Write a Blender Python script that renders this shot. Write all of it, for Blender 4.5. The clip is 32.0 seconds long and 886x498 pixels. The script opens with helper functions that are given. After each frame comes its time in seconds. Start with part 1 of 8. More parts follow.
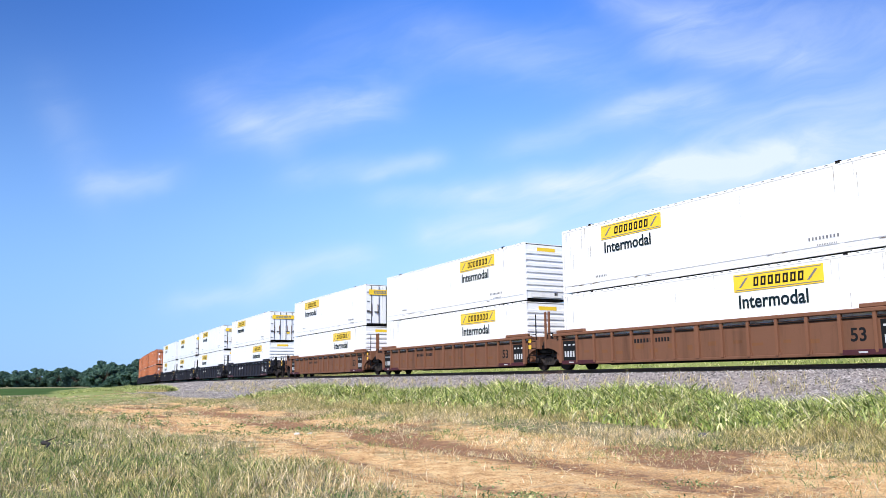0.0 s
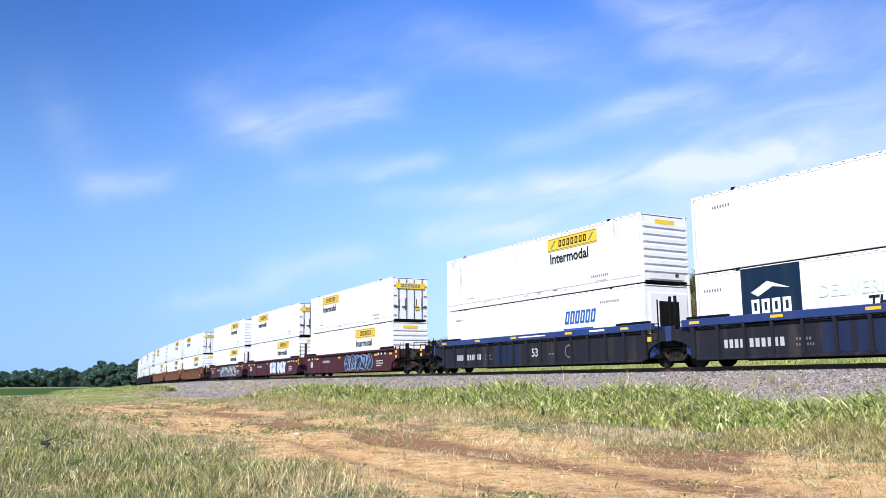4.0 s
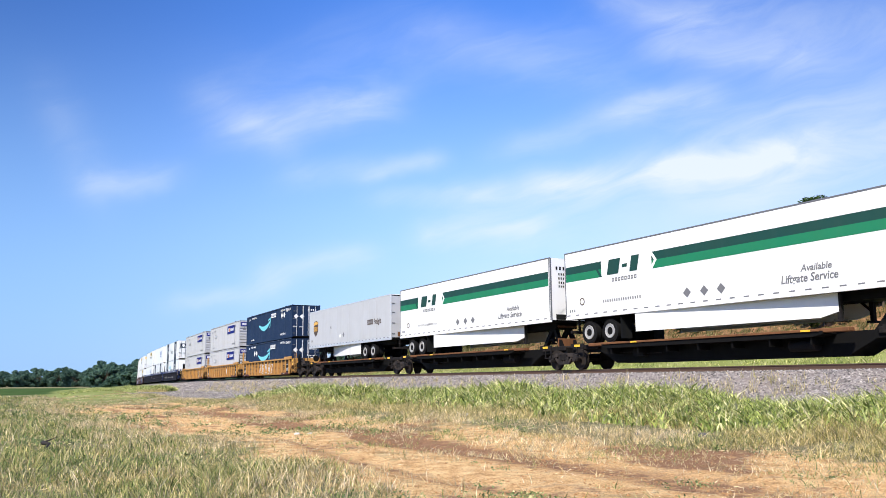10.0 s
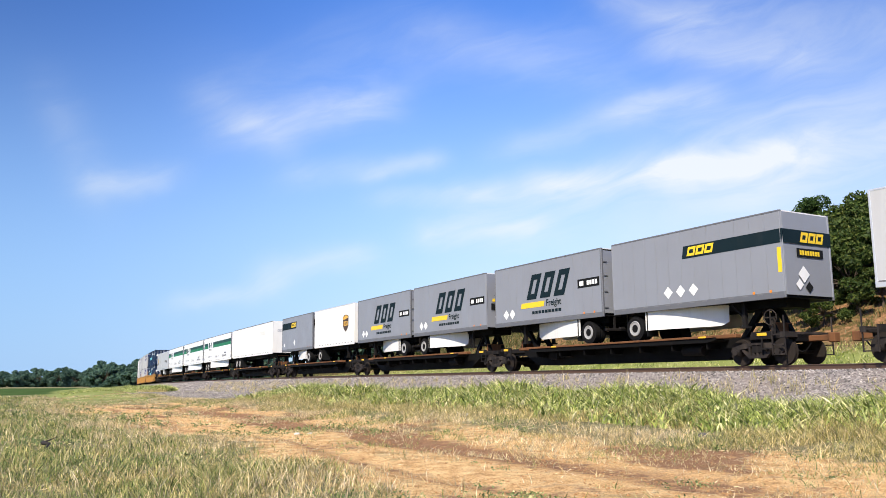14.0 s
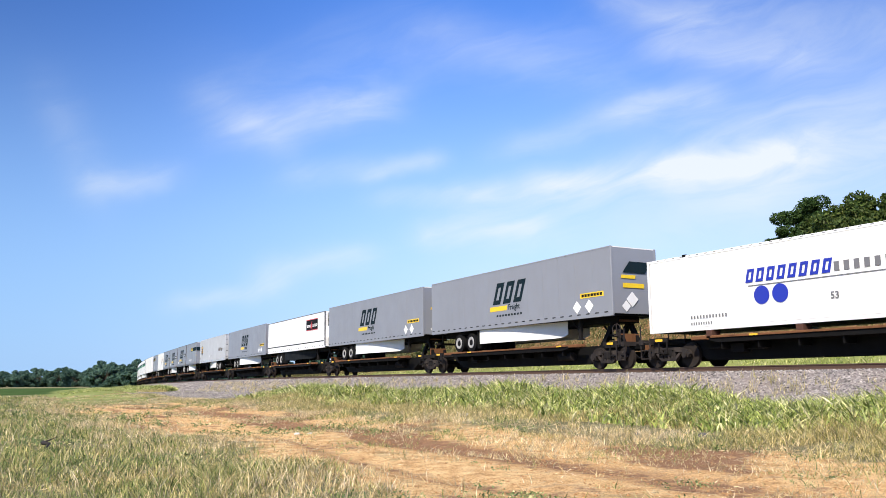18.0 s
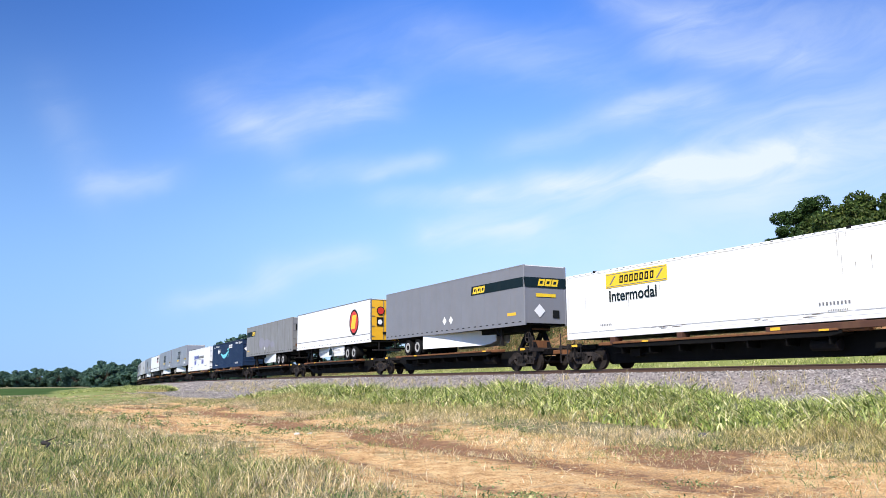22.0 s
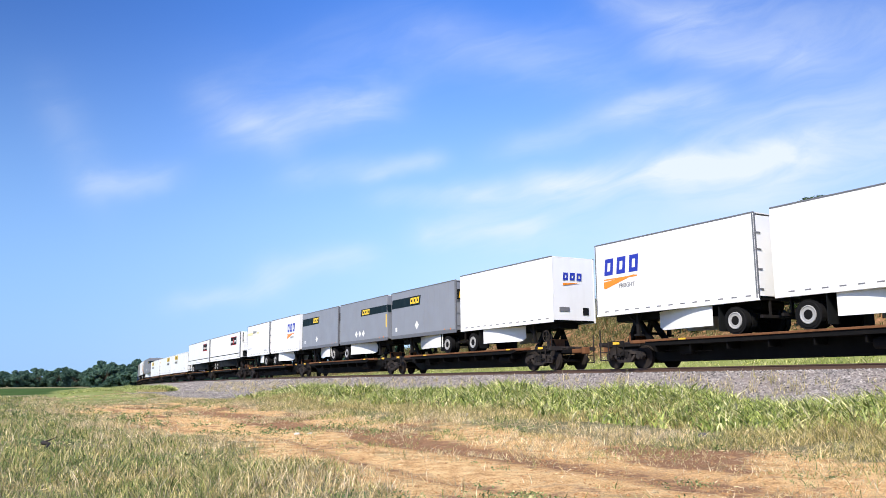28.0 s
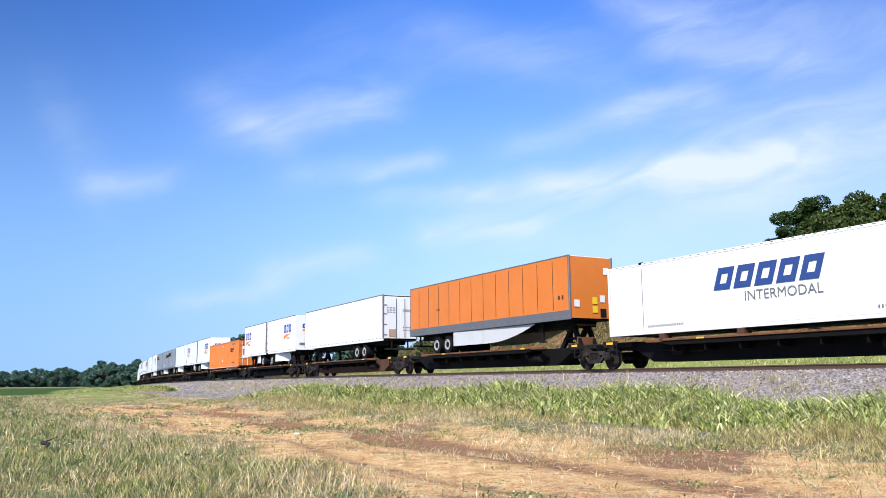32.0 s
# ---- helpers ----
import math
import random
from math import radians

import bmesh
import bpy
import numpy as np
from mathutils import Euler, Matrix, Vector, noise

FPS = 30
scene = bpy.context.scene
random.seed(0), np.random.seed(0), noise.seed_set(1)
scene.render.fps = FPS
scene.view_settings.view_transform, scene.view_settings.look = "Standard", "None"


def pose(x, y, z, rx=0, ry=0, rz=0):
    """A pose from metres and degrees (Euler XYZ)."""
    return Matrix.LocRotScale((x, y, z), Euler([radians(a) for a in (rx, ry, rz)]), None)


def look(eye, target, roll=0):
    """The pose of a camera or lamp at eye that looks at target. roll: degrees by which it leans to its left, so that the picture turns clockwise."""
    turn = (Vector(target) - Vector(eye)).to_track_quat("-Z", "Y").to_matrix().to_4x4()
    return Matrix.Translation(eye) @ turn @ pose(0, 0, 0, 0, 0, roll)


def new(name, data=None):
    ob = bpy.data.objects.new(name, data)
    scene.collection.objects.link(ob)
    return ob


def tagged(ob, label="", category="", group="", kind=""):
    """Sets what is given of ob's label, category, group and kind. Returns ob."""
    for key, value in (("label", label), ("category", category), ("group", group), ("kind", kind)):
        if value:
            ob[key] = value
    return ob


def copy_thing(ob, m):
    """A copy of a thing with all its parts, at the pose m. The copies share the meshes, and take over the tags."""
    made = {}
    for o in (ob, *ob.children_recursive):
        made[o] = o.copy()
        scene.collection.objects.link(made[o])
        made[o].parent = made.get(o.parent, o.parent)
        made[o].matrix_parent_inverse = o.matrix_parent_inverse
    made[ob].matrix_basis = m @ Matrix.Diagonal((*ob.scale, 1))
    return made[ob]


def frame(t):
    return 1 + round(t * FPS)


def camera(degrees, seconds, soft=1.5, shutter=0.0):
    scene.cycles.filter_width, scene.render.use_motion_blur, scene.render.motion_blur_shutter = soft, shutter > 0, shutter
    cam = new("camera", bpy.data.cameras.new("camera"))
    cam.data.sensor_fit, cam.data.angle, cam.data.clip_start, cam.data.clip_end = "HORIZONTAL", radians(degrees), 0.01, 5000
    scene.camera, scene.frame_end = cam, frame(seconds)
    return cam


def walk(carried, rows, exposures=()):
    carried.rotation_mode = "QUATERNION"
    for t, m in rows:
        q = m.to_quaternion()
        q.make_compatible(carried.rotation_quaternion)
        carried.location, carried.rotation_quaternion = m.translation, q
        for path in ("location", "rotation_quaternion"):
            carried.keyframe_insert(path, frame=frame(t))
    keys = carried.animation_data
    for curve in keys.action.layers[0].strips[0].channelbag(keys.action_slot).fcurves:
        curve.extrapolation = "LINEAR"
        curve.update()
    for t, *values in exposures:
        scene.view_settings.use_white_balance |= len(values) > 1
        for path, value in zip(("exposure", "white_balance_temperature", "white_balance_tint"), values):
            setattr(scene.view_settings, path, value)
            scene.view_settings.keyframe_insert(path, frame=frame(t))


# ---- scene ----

# ---- camera: stands still on its feet in the grass, looking slightly up ----
EYE = 1.45
cam = camera(56.7, 32.0, soft=0.45)
still = look((0, 0, EYE), (0, math.cos(radians(9.11)), EYE + math.sin(radians(9.11))), -0.47)
walk(cam, [(0.0, still), (32.0, still)], [(0.0, 0.61, 6250, 10), (5.0, 0.61, 6370, 10), (10.0, 0.62, 6600, 10), (12.5, 0.62, 6750, 10), (14.0, 0.63, 7100, 10), (17.0, 0.63, 7050, 10), (19.0, 0.62, 6700, 10), (20.5, 0.62, 6550, 10), (24.0, 0.61, 6400, 10), (27.5, 0.62, 6650, 10), (29.0, 0.61, 6400, 10), (32.0, 0.60, 6330, 10)])

# ---- sun and sky ----
SUN_ELEV, SUN_AZ = 43.0, 205.0  # degrees; azimuth clockwise from +y
world = bpy.data.worlds.new("sky_world")
scene.world = world
world.use_nodes = True
wn, wl = world.node_tree.nodes, world.node_tree.links
wn.clear()


def wnode(kind, **kw):
    nd = wn.new(kind)
    for k, v in kw.items():
        nd.inputs[k].default_value = v
    return nd


def wmath(op, a, b=None, c=None):
    nd = wn.new("ShaderNodeMath")
    nd.operation = op
    for i, v in enumerate((a, b, c)):
        if v is None:
            continue
        if isinstance(v, (int, float)):
            nd.inputs[i].default_value = v
        else:
            wl.new(v, nd.inputs[i])
    return nd.outputs[0]


sky = wn.new("ShaderNodeTexSky")
sky.sky_type = "NISHITA"
sky.sun_disc = False
sky.sun_elevation, sky.sun_rotation = radians(SUN_ELEV), radians(SUN_AZ)
sky.altitude, sky.air_density, sky.dust_density, sky.ozone_density = 200, 1.0, 0.6, 1.6
tint = wn.new("ShaderNodeMixRGB")  # clear deep blue of a dry summer sky
tint.blend_type = "MULTIPLY"
tint.inputs[0].default_value, tint.inputs[2].default_value = 1.0, (1.03, 1.055, 1.42, 1)
wl.new(sky.outputs[0], tint.inputs[1])
hsv = wnode("ShaderNodeHueSaturation", Hue=0.5, Saturation=1.2, Value=1.35)
wl.new(tint.outputs[0], hsv.inputs["Color"])
tc = wn.new("ShaderNodeTexCoord")
sep = wn.new("ShaderNodeSeparateXYZ")
wl.new(tc.outputs["Generated"], sep.inputs[0])
dx, dy, dz = sep.outputs
# high cirrus: soft streaks across the north-facing sky, as slopes x/y and z/y of the sight line, torn by noise
WISPS = [
         (-0.2445, 0.3209, -0.1018, 0.3465, 0.0165, 0.62),
         (-0.2774, 0.3412, -0.2226, 0.3015, 0.0165, 0.30),
         (-0.2317, 0.3746, -0.1593, 0.3552, 0.0275, 0.16),
         (-0.4736, 0.3280, -0.4490, 0.2762, 0.0206, 0.16),
         (-0.4292, 0.2418, -0.3682, 0.2500, 0.0117, 0.42),
         (0.2413, 0.4816, 0.3318, 0.4653, 0.0151, 0.40),
         (0.3076, 0.4216, 0.4478, 0.4051, 0.0179, 0.42),
         (0.4438, 0.4488, 0.5716, 0.4285, 0.0379, 0.24),
         (0.3428, 0.4652, 0.5090, 0.4444, 0.0344, 0.12),
         (0.1015, 0.2958, 0.2421, 0.3368, 0.0110, 0.36),
         (0.2171, 0.3392, 0.3295, 0.3622, 0.0117, 0.62),
         (0.3374, 0.3137, 0.5631, 0.3378, 0.0262, 0.40),
         (0.0470, 0.2234, 0.1601, 0.2383, 0.0138, 0.62),
         (0.1530, 0.2384, 0.2952, 0.2590, 0.0151, 0.74),
         (0.2811, 0.2591, 0.4524, 0.2781, 0.0151, 0.70),
         (0.4381, 0.2760, 0.5593, 0.2970, 0.0220, 0.50),
         (-0.0785, 0.2578, -0.0218, 0.2719, 0.0089, 0.50),
         (-0.1788, 0.2513, -0.1224, 0.2625, 0.0110, 0.24),
         (-0.0657, 0.2200, 0.0541, 0.2277, 0.0089, 0.36),
         (-0.0061, 0.1809, 0.0989, 0.1858, 0.0110, 0.62),
         (-0.2043, 0.1360, -0.1107, 0.1465, 0.0103, 0.45),
         (-0.3138, 0.0973, -0.2039, 0.1172, 0.0083, 0.42),
         (-0.0951, 0.4174, 0.1589, 0.4229, 0.0275, 0.20),
         (-0.0006, 0.4411, 0.1936, 0.3823, 0.0206, 0.16),
         (0.1229, 0.1671, 0.3632, 0.2150, 0.0413, 0.35),
         (0.3646, 0.2366, 0.5555, 0.2568, 0.0275, 0.40)]
front = wmath("MAXIMUM", dy, 0.05)
su, sv = wmath("DIVIDE", dx, front), wmath("DIVIDE", dz, front)
# the streaks wander: bend the coordinates with slow noise
bend_in = wn.new("ShaderNodeCombineXYZ")
wl.new(su, bend_in.inputs[0]), wl.new(sv, bend_in.inputs[1])
bend = wnode("ShaderNodeTexNoise", Scale=5.0, Detail=4.0, Roughness=0.6)
wl.new(bend_in.outputs[0], bend.inputs["Vector"])
bsep = wn.new("ShaderNodeSeparateColor")
wl.new(bend.outputs["Color"], bsep.inputs[0])
su = wmath("ADD", su, wmath("MULTIPLY", wmath("SUBTRACT", bsep.outputs[0], 0.5), 0.07))
sv = wmath("ADD", sv, wmath("MULTIPLY", wmath("SUBTRACT", bsep.outputs[1], 0.5), 0.05))


def torn(turn, along, across, scale, seed, lo, hi, detail):
    c, s = math.cos(radians(turn)), math.sin(radians(turn))
    comb = wn.new("ShaderNodeCombineXYZ")
    wl.new(wmath("ADD", wmath("MULTIPLY", su, c * along), wmath("MULTIPLY", sv, s * along)), comb.inputs[0])
    wl.new(wmath("ADD", wmath("MULTIPLY", su, -s * across), wmath("MULTIPLY", sv, c * across)), comb.inputs[1])
    comb.inputs[2].default_value = seed
    nz = wnode("ShaderNodeTexNoise", Scale=scale, Detail=detail, Roughness=0.6, Distortion=0.7)
    wl.new(comb.outputs[0], nz.inputs["Vector"])
    mr = wn.new("ShaderNodeMapRange")
    mr.interpolation_type = "SMOOTHSTEP"
    mr.inputs["From Min"].default_value, mr.inputs["From Max"].default_value = lo, hi
    wl.new(nz.outputs["Fac"], mr.inputs["Value"])
    return mr.outputs[0]


fibre = torn(16, 3.0, 11.0, 1.6, 4.2, 0.22, 0.78, 7.0)
cover = None
for u0, v0, u1, v1, wide, dense in WISPS:
    ln = math.hypot(u1 - u0, v1 - v0)
    ex, ey = (u1 - u0) / ln, (v1 - v0) / ln
    du, dv = wmath("SUBTRACT", su, u0), wmath("SUBTRACT", sv, v0)
    t = wmath("ADD", wmath("MULTIPLY", du, ex), wmath("MULTIPLY", dv, ey))
    over = wmath("SUBTRACT", t, wmath("MINIMUM", wmath("MAXIMUM", t, 0.0), ln))
    off = wmath("ADD", wmath("MULTIPLY", du, -ey), wmath("MULTIPLY", dv, ex))
    q = wmath("ADD", wmath("POWER", wmath("DIVIDE", wmath("ABSOLUTE", over), wide * 3.0), 2.0), wmath("POWER", wmath("DIVIDE", wmath("ABSOLUTE", off), wide * 1.55), 2.0))
    g = wmath("MULTIPLY", wmath("POWER", 2.718, wmath("MULTIPLY", q, -1.0)), dense)
    cover = g if cover is None else wmath("ADD", cover, g)
cover = wmath("MULTIPLY", cover, wmath("ADD", wmath("MULTIPLY", fibre, 0.66), 0.20))
ahead = wmath("GREATER_THAN", dy, 0.06)
cover = wmath("MULTIPLY", cover, ahead)
# haze whitens the low sky, more so to the right of the line
low = wn.new("ShaderNodeMapRange")
low.interpolation_type = "SMOOTHSTEP"
low.inputs["From Min"].default_value, low.inputs["From Max"].default_value = 0.44, 0.0
wl.new(dz, low.inputs["Value"])
side = wn.new("ShaderNodeMapRange")
side.interpolation_type = "SMOOTHSTEP"
side.inputs["From Min"].default_value, side.inputs["From Max"].default_value = -0.55, 0.45
side.inputs["To Min"].default_value, side.inputs["To Max"].default_value = 0.50, 0.90
wl.new(dx, side.inputs["Value"])
haze = wmath("MULTIPLY", low.outputs[0], 0.88)
mixh = wn.new("ShaderNodeMixRGB")
wl.new(haze, mixh.inputs[0])
dim = wn.new("ShaderNodeMapRange")  # the sky deepens towards the left of the line
dim.interpolation_type = "SMOOTHSTEP"
dim.inputs["From Min"].default_value, dim.inputs["From Max"].default_value = -0.55, 0.0
dim.inputs["To Min"].default_value, dim.inputs["To Max"].default_value = 0.64, 1.05
wl.new(dx, dim.inputs["Value"])
deep = wn.new("ShaderNodeMixRGB")
deep.blend_type = "MULTIPLY"
deep.inputs[0].default_value = 1.0
fall = wn.new("ShaderNodeMapRange")  # and a little towards the far right
fall.interpolation_type = "SMOOTHSTEP"
fall.inputs["From Min"].default_value, fall.inputs["From Max"].default_value = 0.08, 0.50
fall.inputs["To Min"].default_value, fall.inputs["To Max"].default_value = 1.0, 0.80
wl.new(dx, fall.inputs["Value"])
wl.new(hsv.outputs[0], deep.inputs[1]), wl.new(wmath("MULTIPLY", dim.outputs[0], fall.outputs[0]), deep.inputs[2])
wl.new(deep.outputs[0], mixh.inputs[1])
tone = wn.new("ShaderNodeMixRGB")  # paler and whiter to the right of the line
tone.inputs[1].default_value, tone.inputs[2].default_value = (2.45, 4.6, 8.0, 1), (4.9, 6.6, 8.6, 1)
wl.new(wmath("MULTIPLY", wmath("SUBTRACT", side.outputs[0], 0.5), 2.5), tone.inputs[0])
wl.new(tone.outputs[0], mixh.inputs[2])
cover = wmath("MINIMUM", cover, 0.92)
mixc = wn.new("ShaderNodeMixRGB")
wl.new(cover, mixc.inputs[0])
wl.new(mixh.outputs[0], mixc.inputs[1])
mixc.inputs[2].default_value = (6.6, 7.3, 8.2, 1)
bg = wnode("ShaderNodeBackground", Strength=0.085)
wl.new(mixc.outputs[0], bg.inputs[0])
wo = wn.new("ShaderNodeOutputWorld")
wl.new(bg.outputs[0], wo.inputs[0])

sun_data = bpy.data.lights.new("sun", "SUN")
sun_data.energy, sun_data.angle, sun_data.color = 4.4, radians(0.53), (1.0, 0.95, 0.86)
sun = new("sun", sun_data)
_az, _el = radians(SUN_AZ), radians(SUN_ELEV)
SUN_DIR = Vector((math.sin(_az) * math.cos(_el), math.cos(_az) * math.cos(_el), math.sin(_el)))
sun.matrix_world = look(SUN_DIR * 300, (0, 0, 0))

# ---- materials ----
def shader(name):
    m = bpy.data.materials.new(name)
    m.use_nodes = True
    nt = m.node_tree
    return m, nt.nodes, nt.links, nt.nodes["Principled BSDF"]


def ramp_node(nodes, links, source, stops):
    r = nodes.new("ShaderNodeValToRGB")
    els = r.color_ramp.elements
    while len(els) < len(stops):
        els.new(0.5)
    for e, (p, c) in zip(els, stops):
        e.position, e.color = p, (*c, 1)
    links.new(source, r.inputs[0])
    return r.outputs[0]


def noise_node(nodes, links, scale, detail=4.0, rough=0.55, coord="Object", stretch=None):
    t = nodes.new("ShaderNodeTexCoord")
    src = t.outputs[coord]
    if stretch:
        mp = nodes.new("ShaderNodeMapping")
        mp.inputs["Scale"].default_value = stretch
        links.new(src, mp.inputs[0])
        src = mp.outputs[0]
    nz = nodes.new("ShaderNodeTexNoise")
    nz.inputs["Scale"].default_value, nz.inputs["Detail"].default_value, nz.inputs["Roughness"].default_value = scale, detail, rough
    links.new(src, nz.inputs["Vector"])
    return nz.outputs["Fac"]


def mixed(nodes, links, fac, a, b, mode="MIX"):
    mx = nodes.new("ShaderNodeMixRGB")
    mx.blend_type = mode
    for i, v in ((0, fac), (1, a), (2, b)):
        if isinstance(v, (int, float)):
            mx.inputs[i].default_value = v
        elif isinstance(v, tuple):
            mx.inputs[i].default_value = (*v, 1)
        else:
            links.new(v, mx.inputs[i])
    return mx.outputs[0]


def bumped(nodes, links, bsdf, height, strength, dist=0.01):
    b = nodes.new("ShaderNodeBump")
    b.inputs["Strength"].default_value, b.inputs["Distance"].default_value = strength, dist
    links.new(height, b.inputs["Height"])
    links.new(b.outputs[0], bsdf.inputs["Normal"])


PAINTS = {}


def paint(name, rgb, rough=0.45, dirt=0.25, dirt_rgb=(0.20, 0.15, 0.10), metal=0.0, wave=0.15):
    """Painted sheet metal: faint panel waviness, vertical streaks of grime, blotchy fade."""
    if name in PAINTS:
        return PAINTS[name]
    m, n, l, b = shader(name)
    streak = noise_node(n, l, 1.0, 5.0, 0.6, "Object", (2.2, 2.2, 0.25))
    blotch = noise_node(n, l, 0.7, 5.0, 0.6)
    speck = noise_node(n, l, 22.0, 3.0, 0.6)
    s1 = ramp_node(n, l, streak, [(0.50, (0, 0, 0)), (0.78, (1, 1, 1))])
    mul = n.new("ShaderNodeMath")
    mul.operation = "MULTIPLY"
    l.new(s1, mul.inputs[0])
    mul.inputs[1].default_value = dirt
    c = mixed(n, l, mul.outputs[0], rgb, dirt_rgb)
    dark = tuple(v * 0.86 for v in rgb)
    fade = ramp_node(n, l, blotch, [(0.35, (0, 0, 0)), (0.75, (1, 1, 1))])
    mul2 = n.new("ShaderNodeMath")
    mul2.operation = "MULTIPLY"
    l.new(fade, mul2.inputs[0])
    mul2.inputs[1].default_value = 0.45
    c = mixed(n, l, mul2.outputs[0], c, dark)
    sp = ramp_node(n, l, speck, [(0.66, (0, 0, 0)), (0.74, (1, 1, 1))])
    mul3 = n.new("ShaderNodeMath")
    mul3.operation = "MULTIPLY"
    l.new(sp, mul3.inputs[0])
    mul3.inputs[1].default_value = dirt * 0.6
    c = mixed(n, l, mul3.outputs[0], c, dirt_rgb)
    l.new(c, b.inputs["Base Color"])
    rr = ramp_node(n, l, blotch, [(0.3, (rough * 0.8,) * 3), (0.8, (min(1, rough * 1.25),) * 3)])
    l.new(rr, b.inputs["Roughness"])
    b.inputs["Metallic"].default_value = metal
    if rough >= 0.7:
        b.inputs["Specular IOR Level"].default_value = 0.15
    bumped(n, l, b, blotch, wave, 0.02)
    PAINTS[name] = m
    return m


WHITE = paint("white_paint", (0.80, 0.80, 0.79), 0.4, 0.10)
WHITE_DULL = paint("weathered_white_paint", (0.76, 0.75, 0.72), 0.5, 0.22)
SILVER = paint("silver_grey_paint", (0.55, 0.56, 0.57), 0.42, 0.16)
GREY_LT = paint("light_grey_paint", (0.47, 0.475, 0.485), 0.42, 0.16)
GREY_CORR = paint("corrugated_grey_paint", (0.415, 0.42, 0.43), 0.5, 0.3)
DIRT_RUN = paint("brown_grime", (0.17, 0.14, 0.12), 0.8, 0.6)
GREY_DARK = paint("dark_grey_paint", (0.05, 0.053, 0.058), 0.45, 0.2)
ORANGE_OLD = paint("weathered_rust_orange_paint", (0.42, 0.13, 0.045), 0.6, 0.4, (0.15, 0.06, 0.03))
GREY = paint("blue_grey_paint", (0.235, 0.248, 0.28), 0.42, 0.10)
GREY_MID = paint("mid_grey_paint", (0.195, 0.20, 0.222), 0.5, 0.25)
GREY_OLD = paint("dull_grey_paint", (0.215, 0.215, 0.215), 0.55, 0.85, (0.085, 0.065, 0.045))
NAVY = paint("dark_navy_paint", (0.011, 0.027, 0.066), 0.7, 0.12, (0.12, 0.12, 0.12))
ORANGE = paint("orange_paint", (0.66, 0.185, 0.022), 0.42, 0.16, (0.25, 0.10, 0.03))
TUSCAN = paint("faded_brown_paint", (0.175, 0.080, 0.046), 0.7, 0.6, (0.10, 0.05, 0.03))
TUSCAN_DK = paint("deep_brown_paint", (0.155, 0.074, 0.044), 0.7, 0.75, (0.06, 0.03, 0.018))
MAROON = paint("maroon_paint", (0.060, 0.018, 0.024), 0.7, 0.3, (0.12, 0.08, 0.06))
YELLOW_CAR = paint("weathered_ochre_paint", (0.44, 0.225, 0.055), 0.6, 0.6, (0.10, 0.048, 0.022))
BLUE_CAR = paint("dark_blue_paint", (0.018, 0.040, 0.150), 0.45, 0.3, (0.10, 0.08, 0.07))
BLUE_DULL = paint("dull_blue_patch", (0.014, 0.024, 0.062), 0.7, 0.4, (0.06, 0.05, 0.05))
SPINE_BROWN = paint("dull_brown_beam", (0.085, 0.042, 0.030), 0.7, 0.7, (0.16, 0.09, 0.05))
OCHRE_RUST = paint("rusty_ochre_paint", (0.33, 0.165, 0.05), 0.7, 0.8, (0.07, 0.034, 0.018))
CHARCOAL = paint("charcoal_paint", (0.017, 0.018, 0.026), 0.7, 0.4, (0.12, 0.09, 0.07))
BLACK_STEEL = paint("grimy_black_steel", (0.0045, 0.0043, 0.0045), 0.75, 0.25, (0.022, 0.016, 0.012))
RUST = paint("rusty_steel", (0.17, 0.075, 0.034), 0.8, 0.8, (0.035, 0.02, 0.014))
DECK = paint("rust_brown_deck", (0.030, 0.017, 0.012), 0.75, 0.5, (0.09, 0.05, 0.03))
TRUCK_FRAME = paint("dusty_cast_frame", (0.026, 0.022, 0.021), 0.75, 0.7, (0.13, 0.10, 0.08))
TRUCK_GREY = paint("dusty_cast_steel", (0.013, 0.0115, 0.0115), 0.75, 0.5, (0.075, 0.055, 0.042))
WHEEL_STEEL = paint("worn_wheel_steel", (0.030, 0.024, 0.021), 0.7, 0.4, (0.09, 0.06, 0.04), 0.2)
RAIL_STEEL = paint("brown_rail_steel", (0.11, 0.065, 0.045), 0.6, 0.4, (0.06, 0.035, 0.025), 0.3)
RAIL_TOP = paint("polished_rail_head", (0.42, 0.41, 0.40), 0.28, 0.1, (0.2, 0.15, 0.1), 0.9)
TYRE = paint("black_tyre_rubber", (0.006, 0.006, 0.0065), 0.85, 0.3, (0.03, 0.027, 0.024))
RIM = paint("pale_wheel_rim", (0.34, 0.335, 0.33), 0.55, 0.9, (0.10, 0.085, 0.07))
ALU = paint("bare_aluminium", (0.62, 0.63, 0.64), 0.35, 0.12, (0.3, 0.28, 0.25), 0.4)
ALU_DK = paint("grey_rail_metal", (0.13, 0.135, 0.15), 0.5, 0.2, (0.2, 0.18, 0.15), 0.1)
TAPE_Y = paint("yellow_reflector", (0.80, 0.47, 0.03), 0.4, 0.1)
TAPE_W = paint("white_marking", (0.80, 0.80, 0.80), 0.5, 0.15)
TAPE_R = paint("red_marking", (0.50, 0.02, 0.02), 0.45, 0.1)
BLACK_MARK = paint("black_marking", (0.008, 0.009, 0.010), 0.75, 0.05)
GREY_MARK = paint("grey_marking", (0.16, 0.16, 0.17), 0.5, 0.05)
YELLOW_SIGN = paint("bright_yellow_marking", (0.82, 0.55, 0.025), 0.45, 0.08)
AMBER_SIGN = paint("amber_end_paint", (0.78, 0.42, 0.02), 0.45, 0.1)
GREEN_DK = paint("dark_green_marking", (0.004, 0.05, 0.038), 0.6, 0.05)
